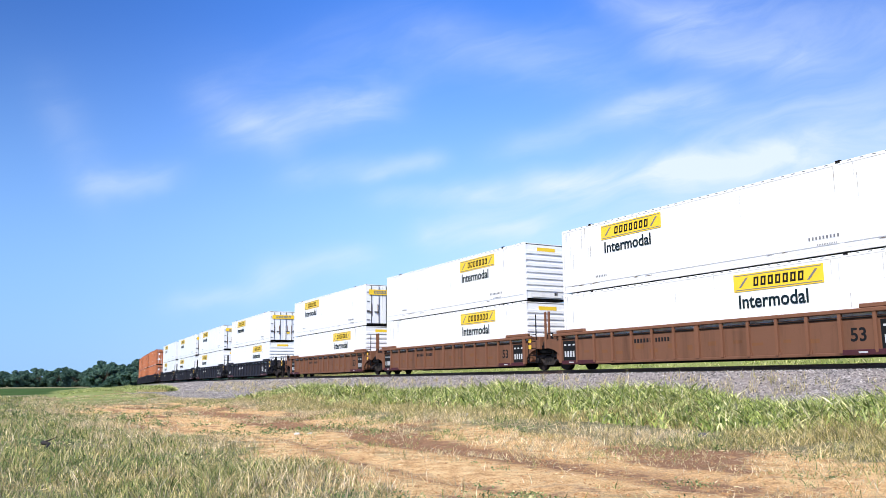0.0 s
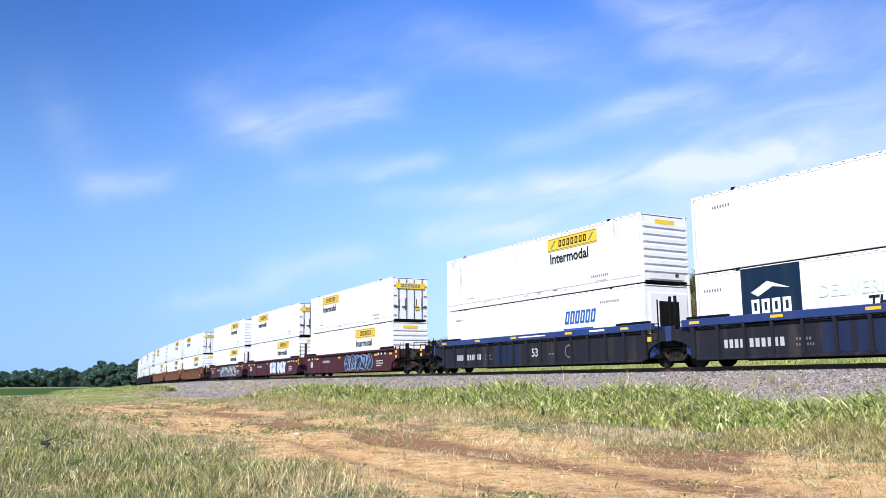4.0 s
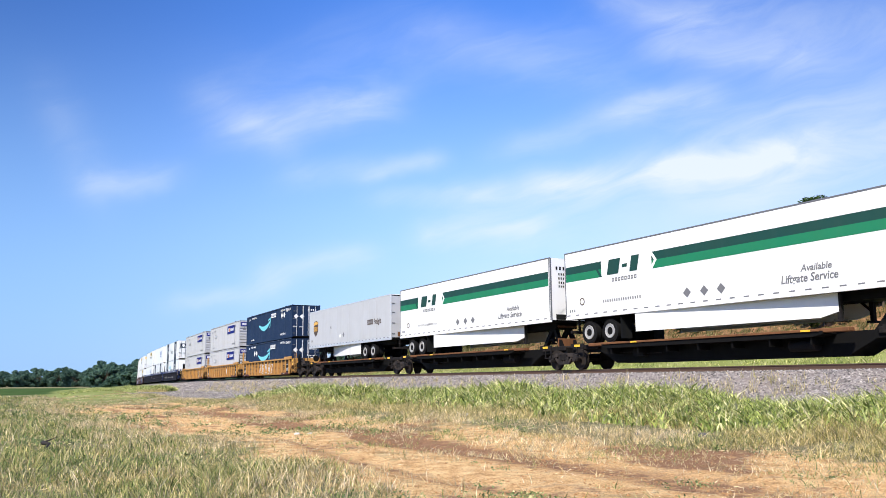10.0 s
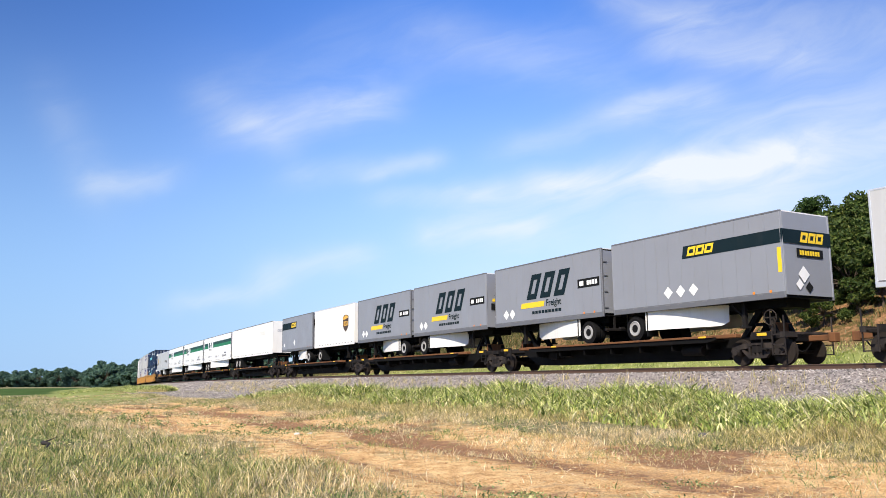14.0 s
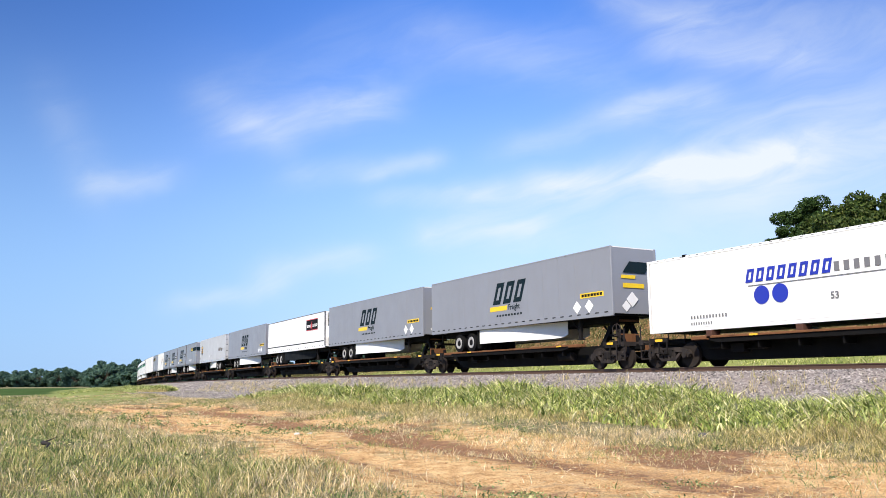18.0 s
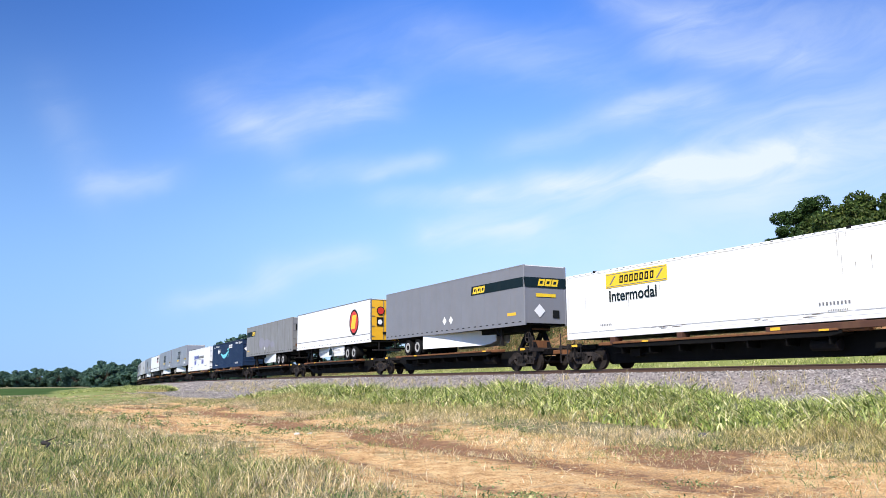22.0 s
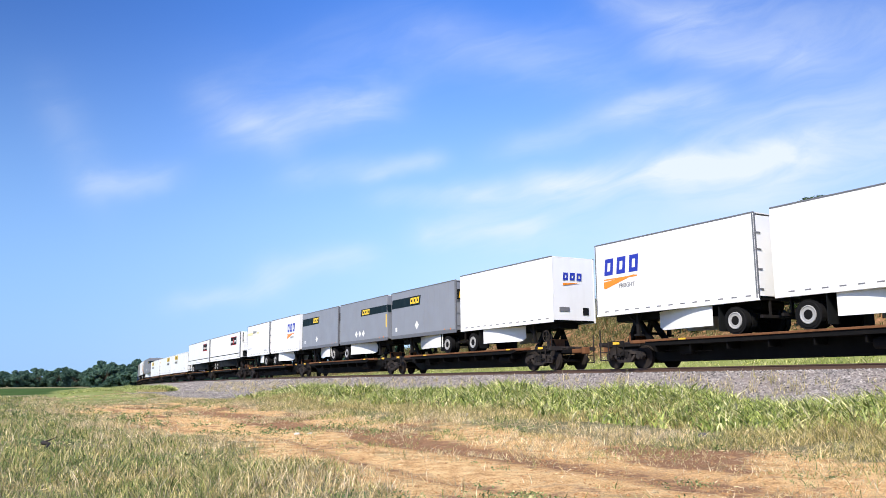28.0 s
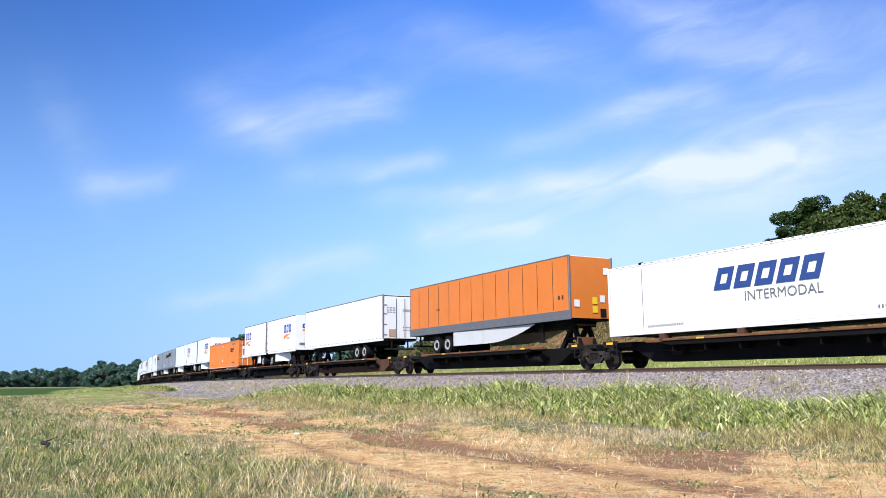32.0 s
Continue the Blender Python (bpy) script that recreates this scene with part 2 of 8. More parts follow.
GREEN_MD = paint("green_marking", (0.006, 0.18, 0.08), 0.6, 0.05)
TEAL_DK = paint("dark_teal_marking", (0.005, 0.016, 0.022), 0.75, 0.05)
BLUE_ROYAL = paint("royal_blue_marking", (0.018, 0.035, 0.36), 0.45, 0.05)
BLUE_SIGN = paint("deep_violet_blue_marking", (0.010, 0.018, 0.165), 0.7, 0.05)
BLUE_PANEL = paint("slate_blue_marking", (0.006, 0.022, 0.050), 0.7, 0.1)
BLUE_TRUCKING = paint("mid_blue_marking", (0.012, 0.10, 0.42), 0.45, 0.05)
CYAN_MARK = paint("pale_cyan_marking", (0.16, 0.58, 0.68), 0.45, 0.05)
ORANGE_MARK = paint("orange_marking", (0.80, 0.25, 0.02), 0.45, 0.05)
BROWN_MARK = paint("dark_brown_marking", (0.065, 0.032, 0.012), 0.45, 0.05)
GOLD_MARK = paint("gold_marking", (0.70, 0.38, 0.05), 0.45, 0.05)
RED_MARK = paint("bright_red_marking", (0.62, 0.035, 0.02), 0.45, 0.05)
GRAF_W = paint("white_spray_paint", (0.70, 0.72, 0.75), 0.7, 0.2)
GRAF_B = paint("pale_blue_spray_paint", (0.28, 0.45, 0.68), 0.7, 0.2)
GRAF_K = paint("dark_spray_paint", (0.02, 0.025, 0.06), 0.7, 0.2)
BIRD_DARK = paint("dark_feathers", (0.02, 0.022, 0.02), 0.7, 0.1)


def dirt_material():
    m, n, l, b = shader("red_soil_and_turf")
    at = n.new("ShaderNodeAttribute")
    at.attribute_name = "soil"
    big = noise_node(n, l, 0.35, 6.0, 0.65)
    mid = noise_node(n, l, 2.3, 6.0, 0.65)
    fine = noise_node(n, l, 26.0, 5.0, 0.7)
    soil = ramp_node(n, l, mid, [(0.32, (0.3, 0.145, 0.0657)), (0.45, (0.668, 0.375, 0.17)), (0.64, (0.93, 0.669, 0.351))])
    soil = mixed(n, l, 0.45, soil, ramp_node(n, l, fine, [(0.36, (0.133, 0.0693, 0.0274)), (0.64, (0.93, 0.669, 0.317))]))
    damp = n.new("ShaderNodeAttribute")
    damp.attribute_name = "damp"
    brown = ramp_node(n, l, fine, [(0.3, (0.13, 0.065, 0.042)), (0.7, (0.31, 0.165, 0.105))])
    torn_edge = n.new("ShaderNodeMath")
    torn_edge.operation = "MULTIPLY_ADD"
    l.new(mid, torn_edge.inputs[0])
    torn_edge.inputs[1].default_value = 1.6
    shifted = n.new("ShaderNodeMath")
    shifted.operation = "SUBTRACT"
    l.new(damp.outputs["Fac"], shifted.inputs[0])
    shifted.inputs[1].default_value = 0.8
    l.new(shifted.outputs[0], torn_edge.inputs[2])
    soil = mixed(n, l, ramp_node(n, l, torn_edge.outputs[0], [(0.35, (0, 0, 0)), (0.65, (0.85, 0.85, 0.85))]), soil, brown)
    turf = ramp_node(n, l, mid, [(0.3, (0.063, 0.0715, 0.033)), (0.5, (0.168, 0.16, 0.075)), (0.7, (0.399, 0.33, 0.18))])
    turf = mixed(n, l, 0.4, turf, ramp_node(n, l, fine, [(0.35, (0.0735, 0.077, 0.033)), (0.7, (0.525, 0.462, 0.3))]))
    add = n.new("ShaderNodeMath")
    add.operation = "ADD"
    l.new(at.outputs["Fac"], add.inputs[0])
    sub = n.new("ShaderNodeMath")
    sub.operation = "MULTIPLY_ADD"
    l.new(big, sub.inputs[0])
    sub.inputs[1].default_value, sub.inputs[2].default_value = 2.0, -1.0
    l.new(sub.outputs[0], add.inputs[1])
    k = ramp_node(n, l, add.outputs[0], [(0.38, (0, 0, 0)), (0.62, (1, 1, 1))])
    c = mixed(n, l, k, turf, soil)
    fa = n.new("ShaderNodeAttribute")
    fa.attribute_name = "meadow"
    green = ramp_node(n, l, big, [(0.3, (0.17, 0.21, 0.06)), (0.7, (0.31, 0.33, 0.13))])
    c = mixed(n, l, fa.outputs["Fac"], c, green)
    ca = n.new("ShaderNodeAttribute")
    ca.attribute_name = "crop"
    c = mixed(n, l, ca.outputs["Fac"], c, ramp_node(n, l, big, [(0.35, (0.045, 0.085, 0.028)), (0.7, (0.075, 0.12, 0.04))]))
    ba = n.new("ShaderNodeAttribute")
    ba.attribute_name = "bank"
    scrub = ramp_node(n, l, mid, [(0.32, (0.055, 0.06, 0.02)), (0.48, (0.15, 0.10, 0.045)), (0.66, (0.36, 0.19, 0.10))])
    c = mixed(n, l, ba.outputs["Fac"], c, scrub)
    ga = n.new("ShaderNodeAttribute")
    ga.attribute_name = "gravel"
    c = mixed(n, l, ga.outputs["Fac"], c, ramp_node(n, l, fine, [(0.34, (0.10, 0.09, 0.078)), (0.66, (0.44, 0.39, 0.33))]))
    l.new(c, b.inputs["Base Color"])
    b.inputs["Roughness"].default_value = 0.95
    b.inputs["Specular IOR Level"].default_value = 0.0
    bumped(n, l, b, noise_node(n, l, 7.0, 6.0, 0.7), 0.9, 0.10)
    return m


def ballast_material():
    m, n, l, b = shader("grey_pink_ballast")
    t = n.new("ShaderNodeTexCoord")
    v = n.new("ShaderNodeTexVoronoi")
    v.inputs["Scale"].default_value = 13.0
    l.new(t.outputs["Object"], v.inputs["Vector"])
    c = ramp_node(n, l, v.outputs["Color"], [(0.0, (0.06, 0.053, 0.052)), (0.5, (0.22, 0.195, 0.185)), (1.0, (0.44, 0.40, 0.37))])
    big = noise_node(n, l, 0.5, 4.0)
    c = mixed(n, l, ramp_node(n, l, big, [(0.35, (0.15, 0.15, 0.15)), (0.7, (0.6, 0.6, 0.6))]), c, (0.24, 0.19, 0.155))
    l.new(c, b.inputs["Base Color"])
    b.inputs["Roughness"].default_value = 0.9
    bumped(n, l, b, v.outputs["Distance"], 1.0, 0.05)
    return m


def stone_material():
    m, n, l, b = shader("crushed_stone")
    g = n.new("ShaderNodeNewGeometry")
    c = ramp_node(n, l, g.outputs["Random Per Island"], [(0.0, (0.05, 0.045, 0.045)), (0.5, (0.20, 0.18, 0.172)), (0.85, (0.38, 0.345, 0.32)), (1.0, (0.60, 0.55, 0.51))])
    l.new(c, b.inputs["Base Color"])
    b.inputs["Roughness"].default_value = 0.85
    return m


def leaf_material(name, stops, rough=0.6, tuft=6.0):
    """Blades and leaves: each one takes its own tone; light passes through a little."""
    m, n, l, b = shader(name)
    g = n.new("ShaderNodeNewGeometry")
    c = ramp_node(n, l, g.outputs["Random Per Island"], stops)
    big = noise_node(n, l, 1.3, 5.0, 0.7)
    c = mixed(n, l, ramp_node(n, l, big, [(0.38, (0, 0, 0)), (0.62, (0.6, 0.6, 0.6))]), c, stops[0][1])
    clump = noise_node(n, l, tuft, 3.0, 0.6)
    c = mixed(n, l, 1.0, c, ramp_node(n, l, clump, [(0.38, (0.55, 0.60, 0.62)), (0.60, (1.45, 1.42, 1.32))]), "MULTIPLY")
    l.new(c, b.inputs["Base Color"])
    b.inputs["Roughness"].default_value = rough
    b.inputs["Specular IOR Level"].default_value = 0.2
    tr = n.new("ShaderNodeBsdfTranslucent")
    l.new(c, tr.inputs[0])
    mx = n.new("ShaderNodeMixShader")
    mx.inputs[0].default_value = 0.3
    l.new(b.outputs[0], mx.inputs[1]), l.new(tr.outputs[0], mx.inputs[2])
    out = n["Material Output"]
    l.new(mx.outputs[0], out.inputs[0])
    return m


SOIL = dirt_material()
BALLAST = ballast_material()
STONE = stone_material()
GRASS_TALL = leaf_material("tall_green_grass", [(0.0, (0.142, 0.198, 0.0482)), (0.45, (0.437, 0.484, 0.138)), (0.8, (0.69, 0.663, 0.31)), (1.0, (0.862, 0.752, 0.504))])
GRASS_DRY = leaf_material("dry_straw_grass", [(0.0, (0.24, 0.224, 0.087)), (0.4, (0.52, 0.428, 0.217)), (1.0, (0.82, 0.673, 0.493))])
GRASS_NEAR = leaf_material("meadow_grass", [(0.0, (0.0934, 0.133, 0.0417)), (0.35, (0.256, 0.292, 0.0893)), (0.7, (0.514, 0.467, 0.179)), (1.0, (0.817, 0.657, 0.392))])
STRAW = leaf_material("pale_straw", [(0.0, (0.354, 0.265, 0.126)), (0.4, (0.624, 0.488, 0.265)), (1.0, (0.916, 0.763, 0.558))])
OLIVE = leaf_material("olive_verge_grass", [(0.0, (0.22, 0.195, 0.07)), (0.4, (0.499, 0.42, 0.174)), (0.75, (0.698, 0.556, 0.292)), (1.0, (0.859, 0.693, 0.444))])
BUSH = leaf_material("bush_leaves", [(0.0, (0.0264, 0.0496, 0.0123)), (0.5, (0.066, 0.104, 0.0229)), (0.9, (0.141, 0.171, 0.044)), (1.0, (0.229, 0.235, 0.0792))])
WEED = leaf_material("weed_leaves", [(0.0, (0.075, 0.13, 0.0468)), (0.5, (0.225, 0.286, 0.109)), (0.85, (0.51, 0.494, 0.203)), (1.0, (0.9, 0.728, 0.437))])
BRUSH = leaf_material("brush_leaves", [(0.0, (0.05, 0.065, 0.02)), (0.5, (0.15, 0.15, 0.05)), (0.85, (0.31, 0.25, 0.11)), (1.0, (0.50, 0.40, 0.22))])
LEAF = leaf_material("tree_leaves", [(0.0, (0.0222, 0.0487, 0.0142)), (0.6, (0.0504, 0.0967, 0.0243)), (1.0, (0.0907, 0.142, 0.0405))])
# far leaves: the haze of distance is put into the colour, paler and bluer
LEAF_HAZED = leaf_material("hazed_distant_leaves", [(0.0, (0.0495, 0.0985, 0.0827)), (0.6, (0.0963, 0.177, 0.124)), (1.0, (0.165, 0.259, 0.181))])
BARK = paint("grey_brown_bark", (0.10, 0.075, 0.055), 0.9, 0.5, (0.04, 0.03, 0.02), 0.0, 0.8)
DEADWOOD = paint("dark_dead_wood", (0.035, 0.03, 0.028), 0.9, 0.4, (0.09, 0.07, 0.05), 0.0, 0.6)
TIE_WOOD = paint("weathered_tie_timber", (0.12, 0.09, 0.07), 0.9, 0.5, (0.05, 0.04, 0.03), 0.0, 0.5)
ROCK_WHITE = paint("pale_limestone", (0.62, 0.58, 0.52), 0.9, 0.3, (0.3, 0.2, 0.12), 0.0, 0.6)
HAY = paint("tan_hay", (0.48, 0.38, 0.20), 0.95, 0.4, (0.25, 0.18, 0.08), 0.0, 0.6)
ROCK_GREY = paint("dark_grey_stone", (0.10, 0.10, 0.115), 0.85, 0.3, (0.2, 0.12, 0.08), 0.0, 0.6)
SOIL_CLOD = paint("red_clod", (0.46, 0.25, 0.11), 0.95, 0.5, (0.16, 0.08, 0.035), 0.0, 0.5)

# ---- plan of the line: length s along the track, d metres from its centre towards the camera ----
S0, S1, DS = -860, 1160, 2.0
SG = np.arange(S0, S1 + DS, DS)
_knot_s = [S0, -120, -60, 40, 100, 160, 220, 300, 420, 520, S1]
_knot_k = [0.0, 0.0, -0.00059, -0.00089, -0.00060, -0.00048, -0.00109, -0.00117, -0.00117, 0.0, 0.0]
_th = np.cumsum(np.interp(SG, _knot_s, _knot_k)) * DS
_i0 = int(round((0 - S0) / DS))
TH = _th - _th[_i0] + 2.11351
_X = np.cumsum(np.cos(TH)) * DS
_Y = np.cumsum(np.sin(TH)) * DS
HALF = 1.3
CX = _X - _X[_i0] + 22.788 + HALF * np.sin(TH)
CY = _Y - _Y[_i0] + 8.1616 - HALF * np.cos(TH)
_slope = np.interp(SG, [S0, -40, 300, 420, S1], [0.0, 0.00283 + 40 * 6e-5, 0.00283 - 300 * 6e-5, 0.0, 0.0])
_z = np.cumsum(_slope) * DS
RZ = _z - _z[_i0] + EYE + 0.387  # top of rail


def on_track(s):
    return (float(np.interp(s, SG, CX)), float(np.interp(s, SG, CY)), float(np.interp(s, SG, RZ)), float(np.interp(s, SG, TH)))


def plan(s, d, dz=0.0):
    """World place at length s, d metres to the camera's side of the centre line, dz over the rail."""
    x, y, z, th = on_track(s)
    return Vector((x - d * math.sin(th), y + d * math.cos(th), z + dz))


def track_coords(xs, ys):
    """s, d and rail height for many places at once (nearest point of the centre line)."""
    xs, ys = np.asarray(xs, float), np.asarray(ys, float)
    out_s, out_d, out_z = np.empty_like(xs), np.empty_like(xs), np.empty_like(xs)
    st = slice(None, None, 3)
    cx, cy, th, sg = CX[st], CY[st], TH[st], SG[st]
    for a in range(0, len(xs), 4000):
        b = slice(a, a + 4000)
        i = np.argmin((xs[b, None] - cx) ** 2 + (ys[b, None] - cy) ** 2, axis=1)
        ex, ey = xs[b] - cx[i], ys[b] - cy[i]
        t = np.clip(ex * np.cos(th[i]) + ey * np.sin(th[i]), -5, 5)
        out_s[b] = sg[i] + t
        out_d[b] = -ex * np.sin(th[i]) + ey * np.cos(th[i])
        far = np.hypot(ex, ey)
        out_d[b] = np.sign(out_d[b]) * np.maximum(np.abs(out_d[b]), np.where(np.abs(t) >= 5, far, 0))
        out_z[b] = np.interp(out_s[b], SG, RZ)
    return out_s, out_d, out_z


def wobble(x, y, f, seed):
    """Cheap smooth unevenness, about -1 to 1."""
    r = np.random.RandomState(seed)
    v = 0
    for k in range(5):
        a, p, g = r.uniform(0, 6.28), r.uniform(0, 6.28), f * r.uniform(0.6, 1.7)
        v = v + np.sin((x * math.cos(a) + y * math.sin(a)) * g + p)
    return v / 3.2


def ground_z(x, y):
    x, y = np.asarray(x, float), np.asarray(y, float)
    s, d, rz = track_coords(x, y)
    r = np.hypot(x, y)
    # camera side: a low verge under the ballast, then nearly level land
    toe = rz - 1.45
    low = np.where(s < 150, 0.0, np.interp(s, [150, 260, 420], [0.0, -0.1, -0.15]))
    k = np.clip((d - 4.6) / 11.0, 0, 1)
    k = k * k * (3 - 2 * k)
    near = toe * (1 - k) + low * k
    # far side: grassy foot, then the bank of a shallow cutting that dies out along the line
    crest = np.interp(s, [-160, -40, 26, 44, 62, 70, 80, 95, 120, 175], [7.5, 7.2, 6.7, 6.3, 5.3, 4.9, 4.0, 2.8, 1.5, 0.0])
    q = np.clip((-d - 4.2) / 17.0, 0, 1)
    q = q * q * (3 - 2 * q)
    foot = rz - 0.75 + np.clip((-d - 3.0) / 7.0, 0, 1) * 0.45
    back = foot + crest * q
    fade = np.clip((-d - 60) / 120.0, 0, 1)
    back = back * (1 - fade) + (0.4 + 0.3 * crest) * fade
    z = np.where(d > 4.2, near, np.where(d < -3.0, back, rz - 1.25))
    lane_e = d + 0.7 * wobble(x, y, 0.35, 8)
    rut = np.exp(-((lane_e - 15.4) / 0.5) ** 2) + np.exp(-((lane_e - 18.2) / 0.5) ** 2)
    z = z - np.where((d > 8) & (r < 120), 0.07 * rut, 0)
    rough = 0.05 * wobble(x, y, 1.1, 3) + 0.10 * wobble(x, y, 0.28, 4)
    z = z + np.where(np.abs(d) > 4.6, rough * np.clip(r / 12, 0.3, 1), 0)
    # a grassy hump beside the gravel, far along
    z = z + np.where(d > 5, 0.75 * np.exp(-((s - 108) / 22) ** 2 - ((d - 14.5) / 3.5) ** 2), 0)
    # the land falls gently towards the far fields
    z = z - np.clip((r - 110) / 900, 0, 1) * 0.3
    return z


def grid_mesh(name, verts, nu, nv):
    me = bpy.data.meshes.new(name)
    i = np.arange((nu - 1) * (nv - 1))
    a = (i // (nv - 1)) * nv + i % (nv - 1)
    quads = np.stack([a, a + 1, a + nv + 1, a + nv], axis=1)
    me.vertices.add(len(verts))
    me.vertices.foreach_set("co", np.asarray(verts, np.float32).ravel())
    me.loops.add(quads.size)
    me.loops.foreach_set("vertex_index", quads.ravel().astype(np.int32))
    me.polygons.add(len(quads))
    me.polygons.foreach_set("loop_start", np.arange(0, quads.size, 4, dtype=np.int32))
    me.polygons.foreach_set("loop_total", np.full(len(quads), 4, np.int32))
    me.polygons.foreach_set("use_smooth", np.ones(len(quads), bool))
    me.update(calc_edges=True)
    return me


def build_ground():
    ang = np.concatenate([np.linspace(-180, -36, 60, endpoint=False), np.linspace(-36, 36, 340, endpoint=False), np.linspace(36, 180, 61)])
    rad = np.concatenate([[0.0], np.linspace(1.5, 8, 8, endpoint=False), np.linspace(8, 80, 260, endpoint=False), np.geomspace(80, 4500, 70)])
    A, R = np.meshgrid(np.radians(ang), rad, indexing="ij")
    x, y = (R * np.sin(A)).ravel(), (R * np.cos(A)).ravel()
    z = ground_z(x, y)
    s, d, _ = track_coords(x, y)
    me = grid_mesh("ground", np.stack([x, y, z], 1), len(ang), len(rad))
    # bare red soil along the vehicle track, in the cut bank, and in scattered patches
    e = d + 0.7 * wobble(x, y, 0.35, 8)
    far_end = np.clip((72 - s) / 16, 0, 1)
    lane = np.clip((e - 10.6) / 2.4, 0, 1) * np.clip((21.3 - e) / 2.2, 0, 1) * far_end
    damp = np.exp(-((e - 15.4 + 0.02 * (s - 25)) / 1.0) ** 2) * np.interp(s, [8, 14, 20, 40, 55, 70], [0.55, 0.6, 1.0, 1.0, 0.5, 0.0])
    damp = np.maximum(damp, 0.55 * np.exp(-((e - 18.4) / 0.5) ** 2))
    streak = wobble(e * 1.0, s * 0.22, 1.9, 71) + 0.5 * wobble(e * 2.0, s * 0.5, 1.9, 72)
    damp = np.maximum(damp, 0.85 * np.clip(streak * 1.1 - 0.15, 0, 1))
    bank = np.clip(1 - np.abs(-d - 12.0) / 4.0, 0, 1) * 0.9 * (wobble(x, y, 0.2, 12) > -0.2)
    soil = np.clip(np.maximum(lane * 0.80, bank * 0.6), 0, 1)
    rr = np.hypot(x, y)
    step = lambda v, a, b: np.clip((v - a) / (b - a), 0, 1)
    crop = step(rr, 112, 122) * step(rr, 400, 340) * step(d, 18.0, 19.5)
    gravel = step(s, 58, 68) * step(s, 122, 100) * step(d + 0.8 * wobble(x, y, 0.5, 14), 12.5, 10.0) * step(d, 4.0, 4.3)
    bank_ = step(-d, 8.0, 9.5) * step(-d, 70, 45)
    meadow = np.maximum(step(rr, 60, 80) * step(d, 22, 19) * step(s, 300, 240), np.where((d < -3) & (d > -8.5), 1.0, 0.0)) * (1 - gravel)
    for nm, val in (("crop", crop), ("soil", soil), ("damp", damp), ("gravel", gravel), ("bank", bank_), ("meadow", meadow)):
        at = me.attributes.new(nm, "FLOAT", "POINT")
        at.data.foreach_set("value", np.asarray(val, np.float32))
    me.materials.append(SOIL)
    return tagged(new("ground", me), "red soil and rough grass beside the railway line", "ground", kind="structure")


build_ground()


def swept(name, section, s_from, s_to, step, mat, smooth=False):
    """A constant section (d, height over rail) drawn along the line."""
    ss = np.arange(s_from, s_to + step, step)
    x, y, z, th = (np.interp(ss, SG, a) for a in (CX, CY, RZ, TH))
    v = [np.stack([x - d * np.sin(th), y + d * np.cos(th), z + h], 1) for d, h in section]
    me = grid_mesh(name, np.concatenate(v), len(section), len(ss))
    if not smooth:
        me.polygons.foreach_set("use_smooth", np.zeros(len(me.polygons), bool))
    me.materials.append(mat)
    return me


tagged(new("ballast_bed", swept("ballast_bed", [(5.2, -1.62), (4.3, -1.28), (3.2, -0.82), (2.3, -0.36), (1.9, -0.23), (1.5, -0.20), (-1.5, -0.20), (-1.9, -0.23), (-3.4, -0.85), (-4.2, -1.3)], S0 + 4, S1 - 4, 4.0, BALLAST)),
       "grey crushed-stone ballast bed under the track", "ballast", kind="structure")
track = tagged(new("railway_track"), "single railway track with brown steel rails on timber ties", "railway track", kind="structure")
for side in (1, -1):
    o = side * 0.755
    foot, web = 0.07, 0.01
    prof = [(o + 0.075, -0.170), (o + 0.075, -0.155), (o + 0.012, -0.135), (o + 0.012, -0.045), (o + 0.037, -0.035), (o + 0.037, -0.006)]
    prof = prof + [(2 * o - a, b) for a, b in reversed(prof)]
    r = new("rail", swept("rail", prof, S0 + 4, S1 - 4, 4.0, RAIL_STEEL))
    r.parent = track
    h = new("rail_head", swept("rail_head", [(o + 0.036, -0.006), (o + 0.030, 0.0), (o - 0.030, 0.0), (o - 0.036, -0.006)], S0 + 4, S1 - 4, 4.0, RAIL_TOP))
    h.parent = track


